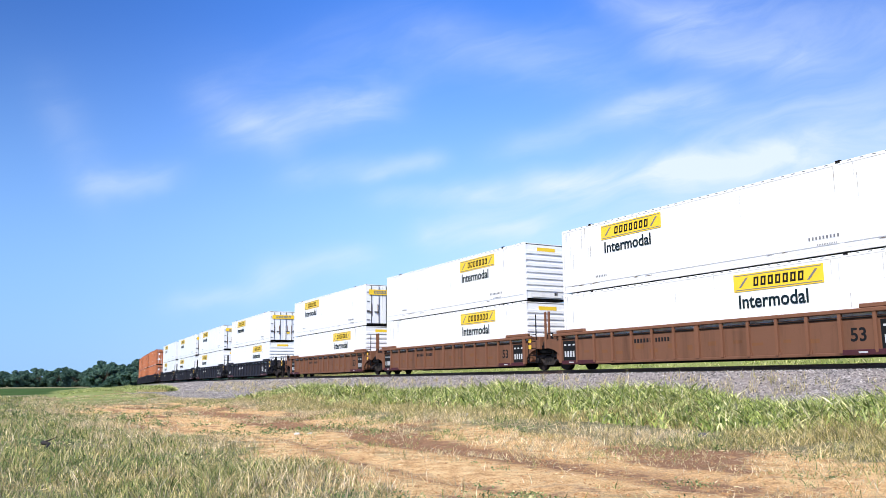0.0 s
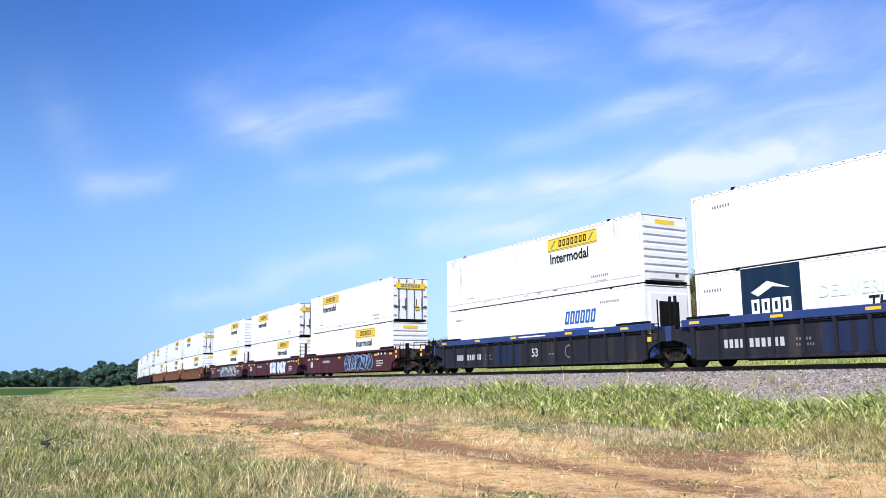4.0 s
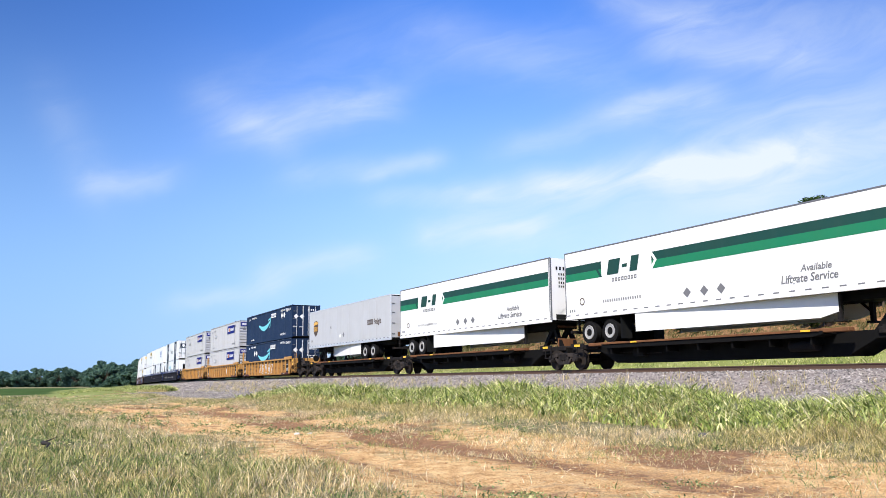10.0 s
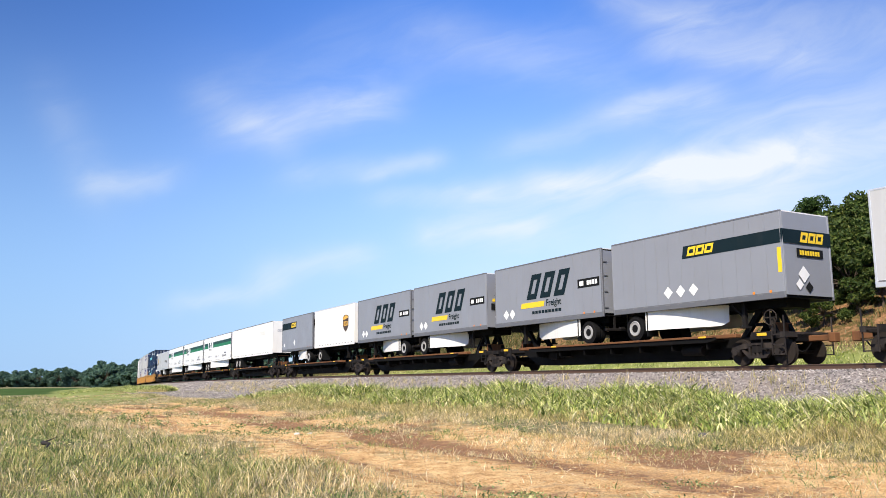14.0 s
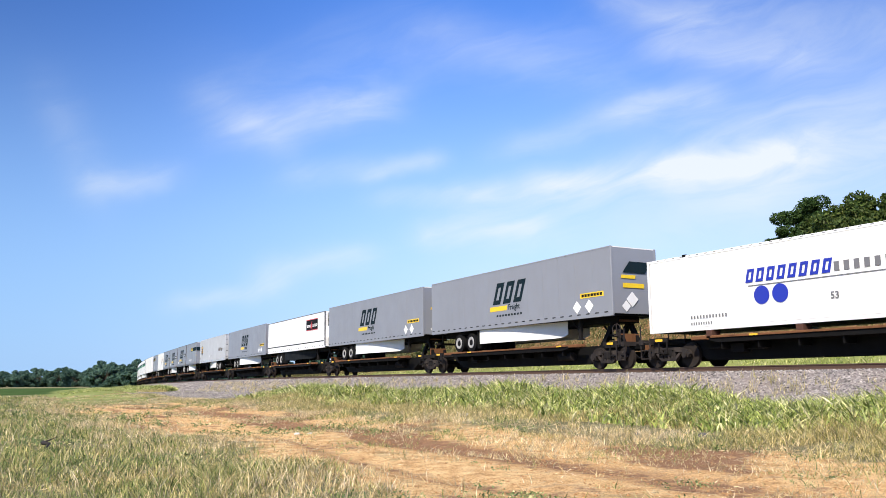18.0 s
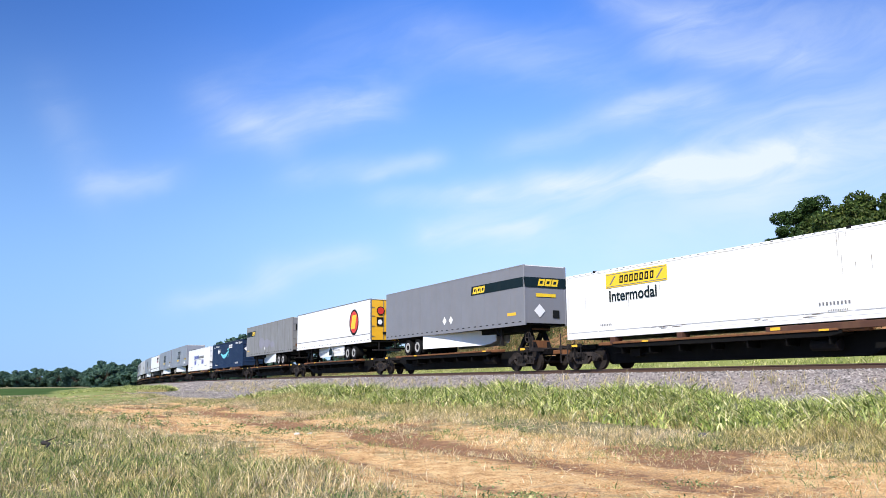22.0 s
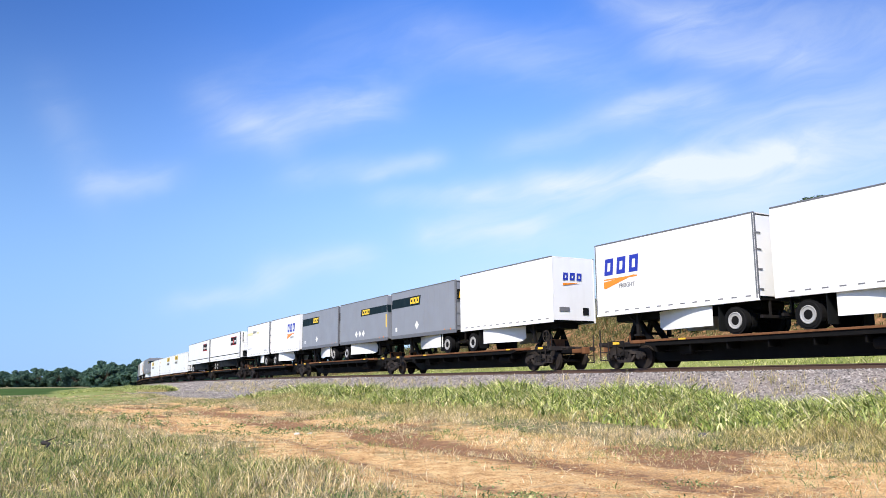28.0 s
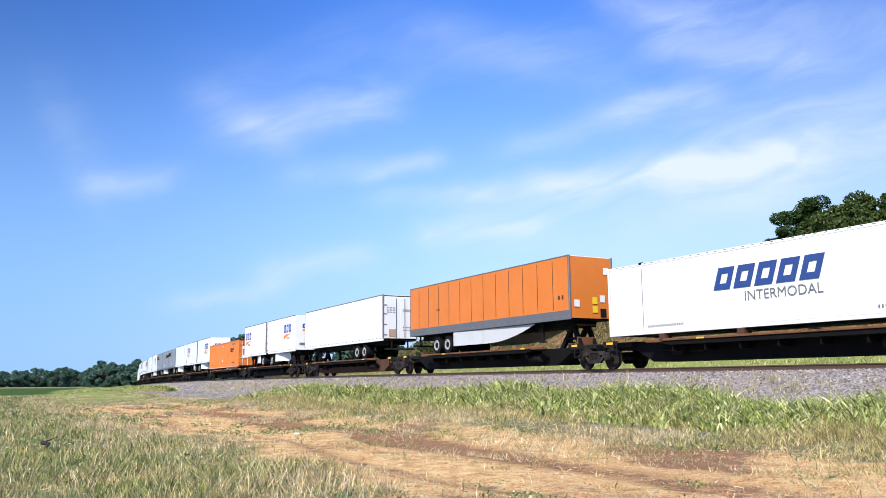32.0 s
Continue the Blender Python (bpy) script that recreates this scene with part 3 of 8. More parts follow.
# ---- vegetation ----
def blades(name, base, height, width, lean, mat, seed, droop=0.5):
    """Many single blades of grass as one mesh: each a tapered, bent strip."""
    r = np.random.RandomState(seed)
    n = len(base)
    az, face = r.uniform(0, 6.283, n), r.uniform(0, 6.283, n)
    ln = lean * r.uniform(0.2, 1.4, n) * height
    lx, ly = ln * np.cos(az), ln * np.sin(az)
    wx, wy = np.cos(face) * width * 0.5, np.sin(face) * width * 0.5
    v = np.empty((n, 7, 3), np.float32)
    bx_, by_, bz_ = base.T
    sag = height * droop * 0.25 * r.uniform(0, 1, n)
    for i, (f, w) in enumerate(((0.0, 0.8), (0.45, 1.0), (0.78, 0.7))):
        bend = f ** 1.9
        for j, sgn in enumerate((-1, 1)):
            v[:, 2 * i + j, 0] = bx_ + lx * bend + sgn * wx * w
            v[:, 2 * i + j, 1] = by_ + ly * bend + sgn * wy * w
            v[:, 2 * i + j, 2] = bz_ - 0.03 + height * f - sag * bend * 0.5
    v[:, 6, 0], v[:, 6, 1], v[:, 6, 2] = bx_ + lx, by_ + ly, bz_ + height - sag * 1.6
    me = bpy.data.meshes.new(name)
    me.vertices.add(n * 7)
    me.vertices.foreach_set("co", v.ravel())
    o = np.arange(n, dtype=np.int32)[:, None] * 7
    loops = (o + np.array([0, 1, 3, 2, 2, 3, 5, 4, 4, 5, 6], np.int32)).ravel()
    me.loops.add(n * 11)
    me.loops.foreach_set("vertex_index", loops)
    me.polygons.add(n * 3)
    st = (np.arange(n, dtype=np.int32)[:, None] * 11 + np.array([0, 4, 8], np.int32)).ravel()
    me.polygons.foreach_set("loop_start", st)
    me.polygons.foreach_set("loop_total", np.tile(np.array([4, 4, 3], np.int32), n))
    me.update(calc_edges=True)
    me.materials.append(mat)
    return new(name, me)


def along(s, d):
    x, y, th = np.interp(s, SG, CX), np.interp(s, SG, CY), np.interp(s, SG, TH)
    return x - d * np.sin(th), y + d * np.cos(th)


def tufted(x, y, r, spread, per):
    """Each place becomes a tuft of some blades."""
    k = len(x)
    xs = np.repeat(x, per) + r.normal(0, spread, k * per)
    ys = np.repeat(y, per) + r.normal(0, spread, k * per)
    return xs, ys


def grass_tall():
    r = np.random.RandomState(5)
    n = 30000
    s = 8 + 232 * r.uniform(0, 1, n) ** 1.5
    d = 4.2 + r.gamma(2.0, 1.0, n) * np.interp(s, [10, 20, 32], [1.45, 1.15, 0.9])
    x, y = along(s, d)
    bare = (s > 62) & (s < 115) & (d < 12)
    keep = (d < 9.6) & ~bare & (wobble(x, y, 0.6, 20) + 0.5 * wobble(x, y, 1.9, 21) > -0.95 + 0.16 * (d - 4.5)) & (r.uniform(0, 1, n) < np.interp(s, [8, 60, 240], [1, 0.9, 0.8]))
    x, y, d, s = x[keep], y[keep], d[keep], s[keep]
    xs, ys = tufted(x, y, r, 0.14, 8)
    dd = np.repeat(d, 8)
    h = np.interp(dd, [4.2, 5.2, 7.6, 9.6], [0.45, 0.80, 0.68, 0.40]) * r.uniform(0.5, 1.3, len(xs)) * (1 + 0.35 * wobble(xs, ys, 0.8, 22))
    ob = blades("tall_grass", np.stack([xs, ys, ground_z(xs, ys)], 1), h, r.uniform(0.018, 0.060, len(xs)) * np.interp(np.repeat(s, 8), [8, 50, 240], [1.1, 1.3, 3.5]), 0.8, GRASS_TALL, 6, 2.2)
    tagged(ob, "tall green grass along the foot of the ballast", "grass", kind="stuff")
    # shorter olive and straw growth in front of it
    n = 26000
    s = 6 + 110 * r.uniform(0, 1, n) ** 1.4
    d = r.uniform(6.0, 13.2, n)
    x, y = along(s, d)
    bare = (s > 60) & (s < 112) & (d < 12)
    keep = ~bare & (wobble(x, y, 0.7, 51) + 0.6 * wobble(x, y, 2.2, 52) > np.interp(d, [6, 8.5, 10.5, 13.2], [-1.2, -0.7, 0.05, 0.9]))
    x, y, d, s = x[keep], y[keep], d[keep], s[keep]
    xs, ys = tufted(x, y, r, 0.12, 7)
    h = np.interp(np.repeat(d, 7), [6, 8, 11, 13], [0.40, 0.34, 0.20, 0.10]) * r.uniform(0.4, 1.4, len(xs)) * (1 + 0.4 * wobble(xs, ys, 0.9, 53))
    ob = blades("verge_grass", np.stack([xs, ys, ground_z(xs, ys)], 1), h, r.uniform(0.009, 0.020, len(xs)) * np.interp(np.repeat(s, 7), [8, 50, 120], [0.9, 1.5, 2.6]), 0.8, OLIVE, 54)
    tagged(ob, "olive and straw grass between the tall grass and the bare soil", "grass", kind="stuff")
    # green growth on the hump beside the gravel
    n = 5000
    s, d = r.uniform(100, 150, n), r.uniform(11.0, 17.5, n)
    x, y = along(s, d)
    xs, ys = tufted(x, y, r, 0.25, 6)
    ob = blades("hump_grass", np.stack([xs, ys, ground_z(xs, ys)], 1), r.uniform(0.10, 0.34, len(xs)), r.uniform(0.03, 0.07, len(xs)), 0.9, GRASS_TALL, 55)
    tagged(ob, "bright green grass on a low hump", "grass", kind="stuff")
    # fringe that grows up through the ballast edge
    n = 900
    s, d = r.uniform(10, 100, n), r.uniform(2.4, 4.6, n)
    x, y = along(s, d)
    xs, ys = tufted(x, y, r, 0.06, 6)
    rz = np.interp(np.repeat(s, 6), SG, RZ)
    zz = rz + np.interp(np.repeat(d, 6), [2.3, 3.2, 4.3, 5.2], [-0.40, -0.85, -1.3, -1.62])
    ob = blades("weeds", np.stack([xs, ys, zz], 1), r.uniform(0.15, 0.5, len(xs)), r.uniform(0.012, 0.022, len(xs)), 0.5, GRASS_DRY, 7)
    tagged(ob, "thin straw-coloured weeds on the ballast slope", "weeds", kind="stuff")


def in_view(x, y, margin=1.5):
    return (y > 5.5) & (np.abs(x) < y * 0.545 + margin)


def grass_dry():
    r = np.random.RandomState(15)
    n = 34000
    s, d = 4 + 86 * r.uniform(0, 1, n) ** 1.35, r.uniform(10.5, 22.0, n)
    x, y = along(s, d)
    patch = wobble(x, y, 0.55, 23) + 0.8 * wobble(x, y, 1.7, 29)
    edge = np.minimum(np.clip((d - 11.5) / 2.0, 0, 1), np.clip((20.6 - d) / 1.6, 0, 1))
    straw_strip = np.exp(-((d - 14.0) / 0.9) ** 2) * np.interp(s, [6, 14, 27, 32], [0.3, 0.9, 0.9, 0])
    p = np.clip(patch + 0.05, 0, 1) * np.interp(d, [12, 15.5, 19, 20.5], [0.8, 0.5, 0.5, 0.8]) + 0.05 + 0.35 * (1 - edge) + 0.5 * straw_strip
    keep = in_view(x, y, 3) & (r.uniform(0, 1, n) < p)
    x, y, d, edge = x[keep], y[keep], d[keep], edge[keep]
    green = wobble(x, y, 0.9, 61) + 0.5 * wobble(x, y, 2.6, 62) + r.normal(0, 0.25, len(x)) > 0.30
    for pick, nm, mat, lab, seed in ((~green, "dry_grass", STRAW, "short dry straw grass on bare soil", 16), (green, "green_tufts", GRASS_NEAR, "small green weeds scattered on bare soil", 17)):
        xs, ys = tufted(x[pick], y[pick], r, 0.07, 6)
        h = r.uniform(0.03, 0.20, len(xs)) * (1 + 0.4 * wobble(xs, ys, 0.7, 24)) * np.repeat(1.35 - 0.6 * edge[pick], 6)
        ob = blades(nm, np.stack([xs, ys, ground_z(xs, ys)], 1), h, r.uniform(0.007, 0.016, len(xs)) * np.interp(ys, [8, 20, 60], [0.8, 1.1, 2.2]), 1.0, mat, seed)
        tagged(ob, lab, "grass", kind="stuff")


def grass_near():
    r = np.random.RandomState(25)
    n = 105000
    yy = 6 + 92 * r.uniform(0, 1, n) ** 2.0
    xx = (r.uniform(-1, 1, n)) * (yy * 0.55 + 1.5)
    s, d, _ = track_coords(xx, yy)
    e = d + 0.9 * wobble(xx, yy, 0.35, 9) + 0.5 * wobble(xx, yy, 1.2, 10)
    p = np.clip((e - 19.3) / 2.4, 0, 1) * np.clip(0.55 + 0.5 * wobble(xx, yy, 0.9, 26) + 0.3 * wobble(xx, yy, 2.6, 66), 0.06, 1)
    keep = r.uniform(0, 1, n) < p
    xx, yy = xx[keep], yy[keep]
    dry = wobble(xx, yy, 0.45, 63) + 0.7 * wobble(xx, yy, 1.5, 64) + r.normal(0, 0.35, len(xx)) > 0.55
    for pick, nm, mat, lab, seed in ((~dry, "meadow_grass", GRASS_NEAR, "ankle-high green meadow grass", 28), (dry, "straw_grass", OLIVE, "dry straw-coloured meadow grass", 31)):
        xs, ys = tufted(xx[pick], yy[pick], r, 0.07, 6)
        h = 0.03 + 0.19 * r.uniform(0, 1, len(xs)) ** 1.6 * (1 + 0.7 * wobble(xs, ys, 0.8, 27))
        w = np.interp(ys, [6, 12, 30, 60, 98], [0.008, 0.012, 0.026, 0.05, 0.10]) * r.uniform(0.6, 1.6, len(xs))
        ob = blades(nm, np.stack([xs, ys, ground_z(xs, ys)], 1), h, w, 0.6, mat, seed)
        tagged(ob, lab, "grass", kind="stuff")
    # single taller stalks with pale heads
    pick = r.uniform(0, 1, len(xx)) < 0.035
    xs, ys = tufted(xx[pick], yy[pick], r, 0.05, 3)
    ob = blades("grass_stalks", np.stack([xs, ys, ground_z(xs, ys)], 1), r.uniform(0.22, 0.50, len(xs)), np.interp(ys, [6, 12, 30, 60], [0.006, 0.009, 0.018, 0.035]), 0.8, STRAW, 30)
    tagged(ob, "thin pale seed stalks over the meadow grass", "grass", kind="stuff")


def grass_bank():
    r = np.random.RandomState(35)
    n = 17000
    s, d = r.uniform(-5, 150, n), -r.uniform(8.5, 25, n)
    x, y = along(s, d)
    tallness = np.interp(-d, [8, 12, 16, 25], [0.15, 0.5, 1.0, 1.5]) * np.interp(s, [-5, 70, 150], [1.0, 0.9, 0.5]) * (1 + 0.5 * wobble(x, y, 0.5, 37))
    keep = r.uniform(0, 1, n) < np.interp(-d, [8, 11, 24], [0.15, 0.55, 1.0])
    x, y, tallness = x[keep], y[keep], tallness[keep]
    xs, ys = tufted(x, y, r, 0.25, 13)
    h = np.repeat(tallness, 13) * r.uniform(0.4, 1.2, len(xs))
    ob = blades("bank_brush", np.stack([xs, ys, ground_z(xs, ys)], 1), h, r.uniform(0.018, 0.05, len(xs)), 0.6, BRUSH, 36)
    tagged(ob, "tall tan and olive brush on the cutting bank", "brush", kind="stuff")


def leaf_litter(name, x, y, z, size, flat, seed, mat):
    """Small loose leaves or straws, each a narrow kite, lying or standing at any angle."""
    r = np.random.RandomState(seed)
    n = len(x)
    p = np.stack([x, y, z], 1)
    a = r.normal(0, 1, (n, 3)) * np.array([1, 1, flat])
    a /= np.linalg.norm(a, axis=1)[:, None]
    b = np.cross(a, r.normal(0, 1, (n, 3)) * np.array([flat, flat, 1]))
    b /= np.linalg.norm(b, axis=1)[:, None]
    ln, wd = size[:, :1], size[:, 1:]
    q = np.stack([p - a * ln, p + b * wd, p + a * ln, p - b * wd], 1).astype(np.float32)
    me = bpy.data.meshes.new(name)
    me.vertices.add(n * 4)
    me.vertices.foreach_set("co", q.ravel())
    me.loops.add(n * 4)
    me.loops.foreach_set("vertex_index", np.arange(n * 4, dtype=np.int32))
    me.polygons.add(n)
    me.polygons.foreach_set("loop_start", np.arange(0, n * 4, 4, dtype=np.int32))
    me.polygons.foreach_set("loop_total", np.full(n, 4, np.int32))
    me.update(calc_edges=True)
    me.materials.append(mat)
    return new(name, me)


def ground_litter():
    r = np.random.RandomState(81)
    # flat straws everywhere on the open ground
    n = 70000
    yy = 7 + 50 * r.uniform(0, 1, n) ** 1.6
    xx = r.uniform(-1, 1, n) * (yy * 0.55 + 1)
    s, d, _ = track_coords(xx, yy)
    pch = wobble(xx, yy, 0.9, 82) + 0.6 * wobble(xx, yy, 2.4, 83)
    keep = (d > 8) & (r.uniform(0, 1, n) < np.clip(0.45 + 0.5 * pch, 0.08, 1) * np.interp(d, [8, 12, 15, 19.5, 21], [1, 1, 0.35, 0.35, 1]))
    xx, yy = xx[keep], yy[keep]
    k = np.interp(yy, [7, 15, 30, 57], [0.8, 1.0, 1.8, 3.0])
    sz = np.stack([r.uniform(0.03, 0.11, len(xx)) * k, r.uniform(0.003, 0.007, len(xx)) * k], 1)
    ob = leaf_litter("straw_litter", xx, yy, ground_z(xx, yy) + r.uniform(0.005, 0.05, len(xx)), sz, 0.25, 84, STRAW)
    tagged(ob, "dry pale straws strewn over the ground", "straw", kind="stuff")
    # low broad-leaved weeds in clumps
    n = 9000
    yy = 7 + 45 * r.uniform(0, 1, n) ** 1.6
    xx = r.uniform(-1, 1, n) * (yy * 0.55 + 1)
    s, d, _ = track_coords(xx, yy)
    pch = wobble(xx, yy, 0.6, 85) + 0.8 * wobble(xx, yy, 1.9, 86)
    keep = (d > 8.5) & (r.uniform(0, 1, n) < np.clip(pch + np.clip((d - 17) / 8, 0, 0.5) - 0.45, 0.01, 1))
    xs, ys = tufted(xx[keep], yy[keep], r, 0.09, 14)
    k = np.interp(ys, [7, 15, 30, 57], [0.8, 1.0, 1.7, 2.6])
    sz = np.stack([r.uniform(0.012, 0.04, len(xs)) * k, r.uniform(0.006, 0.018, len(xs)) * k], 1)
    ob = leaf_litter("low_weeds", xs, ys, ground_z(xs, ys) + r.uniform(0.01, 0.17, len(xs)) ** 1.3 * k, sz, 1.0, 87, WEED)
    tagged(ob, "low broad-leaved green weeds in clumps", "weeds", kind="stuff")


def grass_far_side():
    r = np.random.RandomState(95)
    n = 9000
    s, d = 5 + 150 * r.uniform(0, 1, n) ** 1.3, -r.uniform(3.4, 9.0, n)
    x, y = along(s, d)
    xs, ys = tufted(x, y, r, 0.15, 6)
    ob = blades("far_verge_grass", np.stack([xs, ys, ground_z(xs, ys)], 1), r.uniform(0.06, 0.24, len(xs)), r.uniform(0.02, 0.045, len(xs)), 0.8, GRASS_TALL, 96)
    tagged(ob, "short sunlit grass on the far side of the track", "grass", kind="stuff")


grass_far_side()
grass_tall(), grass_dry(), grass_near(), grass_bank(), ground_litter()


def limb(bm, a, b, ra, rb, sides=6):
    d = (b - a)
    q = d.to_track_quat("Z", "Y").to_matrix()
    rings = []
    for p, r in ((a, ra), (b, rb)):
        rings.append([bm.verts.new(p + q @ Vector((r * math.cos(6.2832 * i / sides), r * math.sin(6.2832 * i / sides), 0))) for i in range(sides)])
    for i in range(sides):
        bm.faces.new((rings[0][i], rings[0][(i + 1) % sides], rings[1][(i + 1) % sides], rings[1][i]))


def tree(height, spread, seed, leaves, leaf, leaf_mat, clumps=22, low=0.3, name="tree", puff=1.0):
    """Tapered trunk, forking limbs, and a ragged crown of leaf clumps with gaps."""
    r = np.random.RandomState(seed)
    ob = new(name)
    bm = bmesh.new()
    fork = Vector((r.normal(0, 0.02) * height, r.normal(0, 0.02) * height, height * 0.33))
    limb(bm, Vector((0, 0, -0.3)), fork, height * 0.035, height * 0.024, 8)
    cl = []
    for i in range(clumps):
        a, t = 2.4 * i + r.uniform(-0.5, 0.5), r.uniform(0, 1)
        hz = low + (0.97 - low) * t
        reach = spread * (0.30 + 0.70 * math.sin(math.pi * min(1, 0.16 + 0.78 * t)) ** 0.8) * r.uniform(0.55, 1.0)
        c = Vector((math.cos(a) * reach, math.sin(a) * reach, height * hz * r.uniform(0.92, 1.03)))
        cl.append((c, spread * puff * r.uniform(0.11, 0.27)))
        mid = fork.lerp(c, 0.5) + Vector((0, 0, height * 0.04))
        limb(bm, fork, mid, height * 0.011, height * 0.007, 5)
        limb(bm, mid, c, height * 0.007, height * 0.002, 4)
    me = bpy.data.meshes.new("trunk")
    bm.to_mesh(me), bm.free()
    me.materials.append(BARK)
    tk = new("trunk", me)
    tk.parent = ob
    n = leaves
    idx = r.randint(0, len(cl), n)
    cc = np.array([c[0][:] for c in cl])[idx]
    rr = np.array([c[1] for c in cl])[idx]
    v = r.normal(0, 1, (n, 3))
    v /= np.linalg.norm(v, axis=1)[:, None]
    p = cc + v * (rr * r.uniform(0.45, 1.05, n) ** 0.6)[:, None] * np.array([1, 1, 0.72])
    a = r.normal(0, 1, (n, 3))
    a /= np.linalg.norm(a, axis=1)[:, None]
    b = np.cross(a, r.normal(0, 1, (n, 3)))
    b /= np.linalg.norm(b, axis=1)[:, None]
    sz = leaf * r.uniform(0.6, 1.4, n)[:, None]
    q = np.stack([p - a * sz - b * sz * 0.1, p + b * sz * 0.55, p + a * sz, p - b * sz * 0.55], 1).astype(np.float32)
    me = bpy.data.meshes.new("crown")
    me.vertices.add(n * 4)
    me.vertices.foreach_set("co", q.ravel())
    me.loops.add(n * 4)
    me.loops.foreach_set("vertex_index", np.arange(n * 4, dtype=np.int32))
    me.polygons.add(n)
    me.polygons.foreach_set("loop_start", np.arange(0, n * 4, 4, dtype=np.int32))
    me.polygons.foreach_set("loop_total", np.full(n, 4, np.int32))
    me.update(calc_edges=True)
    me.materials.append(leaf_mat)
    cr = new("crown", me)
    cr.parent = ob
    return ob


def stand(ob, x, y, scale, turn):
    z = float(ground_z(np.array([x]), np.array([y]))[0])
    ob.matrix_basis = pose(x, y, z - 0.1, 0, 0, turn) @ Matrix.Diagonal((scale, scale, scale, 1))
    return ob


big = tagged(stand(tree(9.0, 5.5, 3, 44000, 0.12, LEAF, 84, 0.26, "tree", 0.78), 30.3, 63.0, 0.84, 205), "broad dark green tree on top of the bank", "tree", "trees on the bank")
kin = [(27.0, 61.0, 0.30, 200), (38.2, 63.0, 0.86, 110), (23.9, 66.0, 0.20, 310), (44.0, 66.0, 0.95, 15), (34.5, 72.0, 0.72, 250), (27.6, 74.0, 0.5, 90)]
for x, y, sc, turn in kin:
    c = copy_thing(big, Matrix())
    stand(c, x, y, sc, turn)
    c["label"] = "dark green tree behind the cutting bank"

bush = tagged(stand(tree(2.4, 1.7, 21, 8000, 0.072, BUSH, 26, 0.08, "bush"), *along(34.0, -16.0), 1.0, 0), "leafy olive green bush on the cutting bank", "bush", "bushes on the bank")
rb = random.Random(8)
for i in range(34):
    sb, db = rb.uniform(8, 88), -rb.uniform(10.5, 19.0)
    bx0, by0 = along(sb, db)
    stand(copy_thing(bush, Matrix()), float(bx0), float(by0), rb.uniform(0.4, 1.2) * (0.9 if sb < 30 else 0.5), rb.uniform(0, 360))

# tall dark shrubs under the trees
for x, y, sc, turn in ((22.6, 44.2, 1.35, 30), (24.6, 46.5, 1.7, 140), (23.0, 47.6, 1.2, 250), (26.8, 48.0, 1.8, 75), (25.2, 43.6, 1.3, 200), (24.9, 50.2, 1.6, 320), (27.6, 45.6, 1.5, 10), (21.0, 45.4, 0.9, 100), (28.6, 50.0, 1.9, 180), (20.3, 40.6, 1.25, 20), (21.6, 41.4, 1.45, 160), (22.9, 42.3, 1.5, 280), (20.7, 38.6, 0.85, 60), (22.2, 39.6, 1.1, 230), (19.5, 42.0, 1.1, 300), (23.8, 40.6, 1.3, 120), (18.4, 39.8, 0.8, 190), (21.0, 43.6, 1.3, 45)):
    c = stand(copy_thing(bush, Matrix()), x, y, sc, turn)
    c["label"] = "tall dark green shrub on the face of the bank"

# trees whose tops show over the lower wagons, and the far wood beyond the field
far_tree = tagged(stand(tree(10.0, 6.5, 9, 6500, 0.45, LEAF_HAZED, 40, 0.06), -19.0, 170.0, 1.28, 0), "distant tree beyond the line, leaf colour paled blue for haze", "tree", "distant trees")
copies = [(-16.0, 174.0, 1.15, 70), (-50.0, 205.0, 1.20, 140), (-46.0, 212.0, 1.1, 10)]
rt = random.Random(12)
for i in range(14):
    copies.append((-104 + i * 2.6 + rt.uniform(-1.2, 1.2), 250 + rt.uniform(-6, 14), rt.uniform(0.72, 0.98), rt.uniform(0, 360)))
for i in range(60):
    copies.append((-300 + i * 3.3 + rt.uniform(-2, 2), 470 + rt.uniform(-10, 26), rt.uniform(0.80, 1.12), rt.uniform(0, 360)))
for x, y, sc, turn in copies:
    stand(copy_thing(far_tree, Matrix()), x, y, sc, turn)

# small things on the ground
def rock(name, x, y, size, seed, mat, label, flat=0.6):
    r = np.random.RandomState(seed)
    bm = bmesh.new()
    bmesh.ops.create_icosphere(bm, subdivisions=2, radius=1)
    for v in bm.verts:
        k = 1 + 0.25 * r.uniform(-1, 1)
        v.co = Vector((v.co.x * size * k, v.co.y * size * 0.7 * k, v.co.z * size * flat * k))
    me = bpy.data.meshes.new(name)
    bm.to_mesh(me), bm.free()
    me.materials.append(mat)
    ob = new(name, me)
    z = float(ground_z(np.array([x]), np.array([y]))[0])
    ob.matrix_basis = pose(x, y, z + size * flat * 0.4, 0, 0, seed * 37 % 360)
    return tagged(ob, label, "rock")


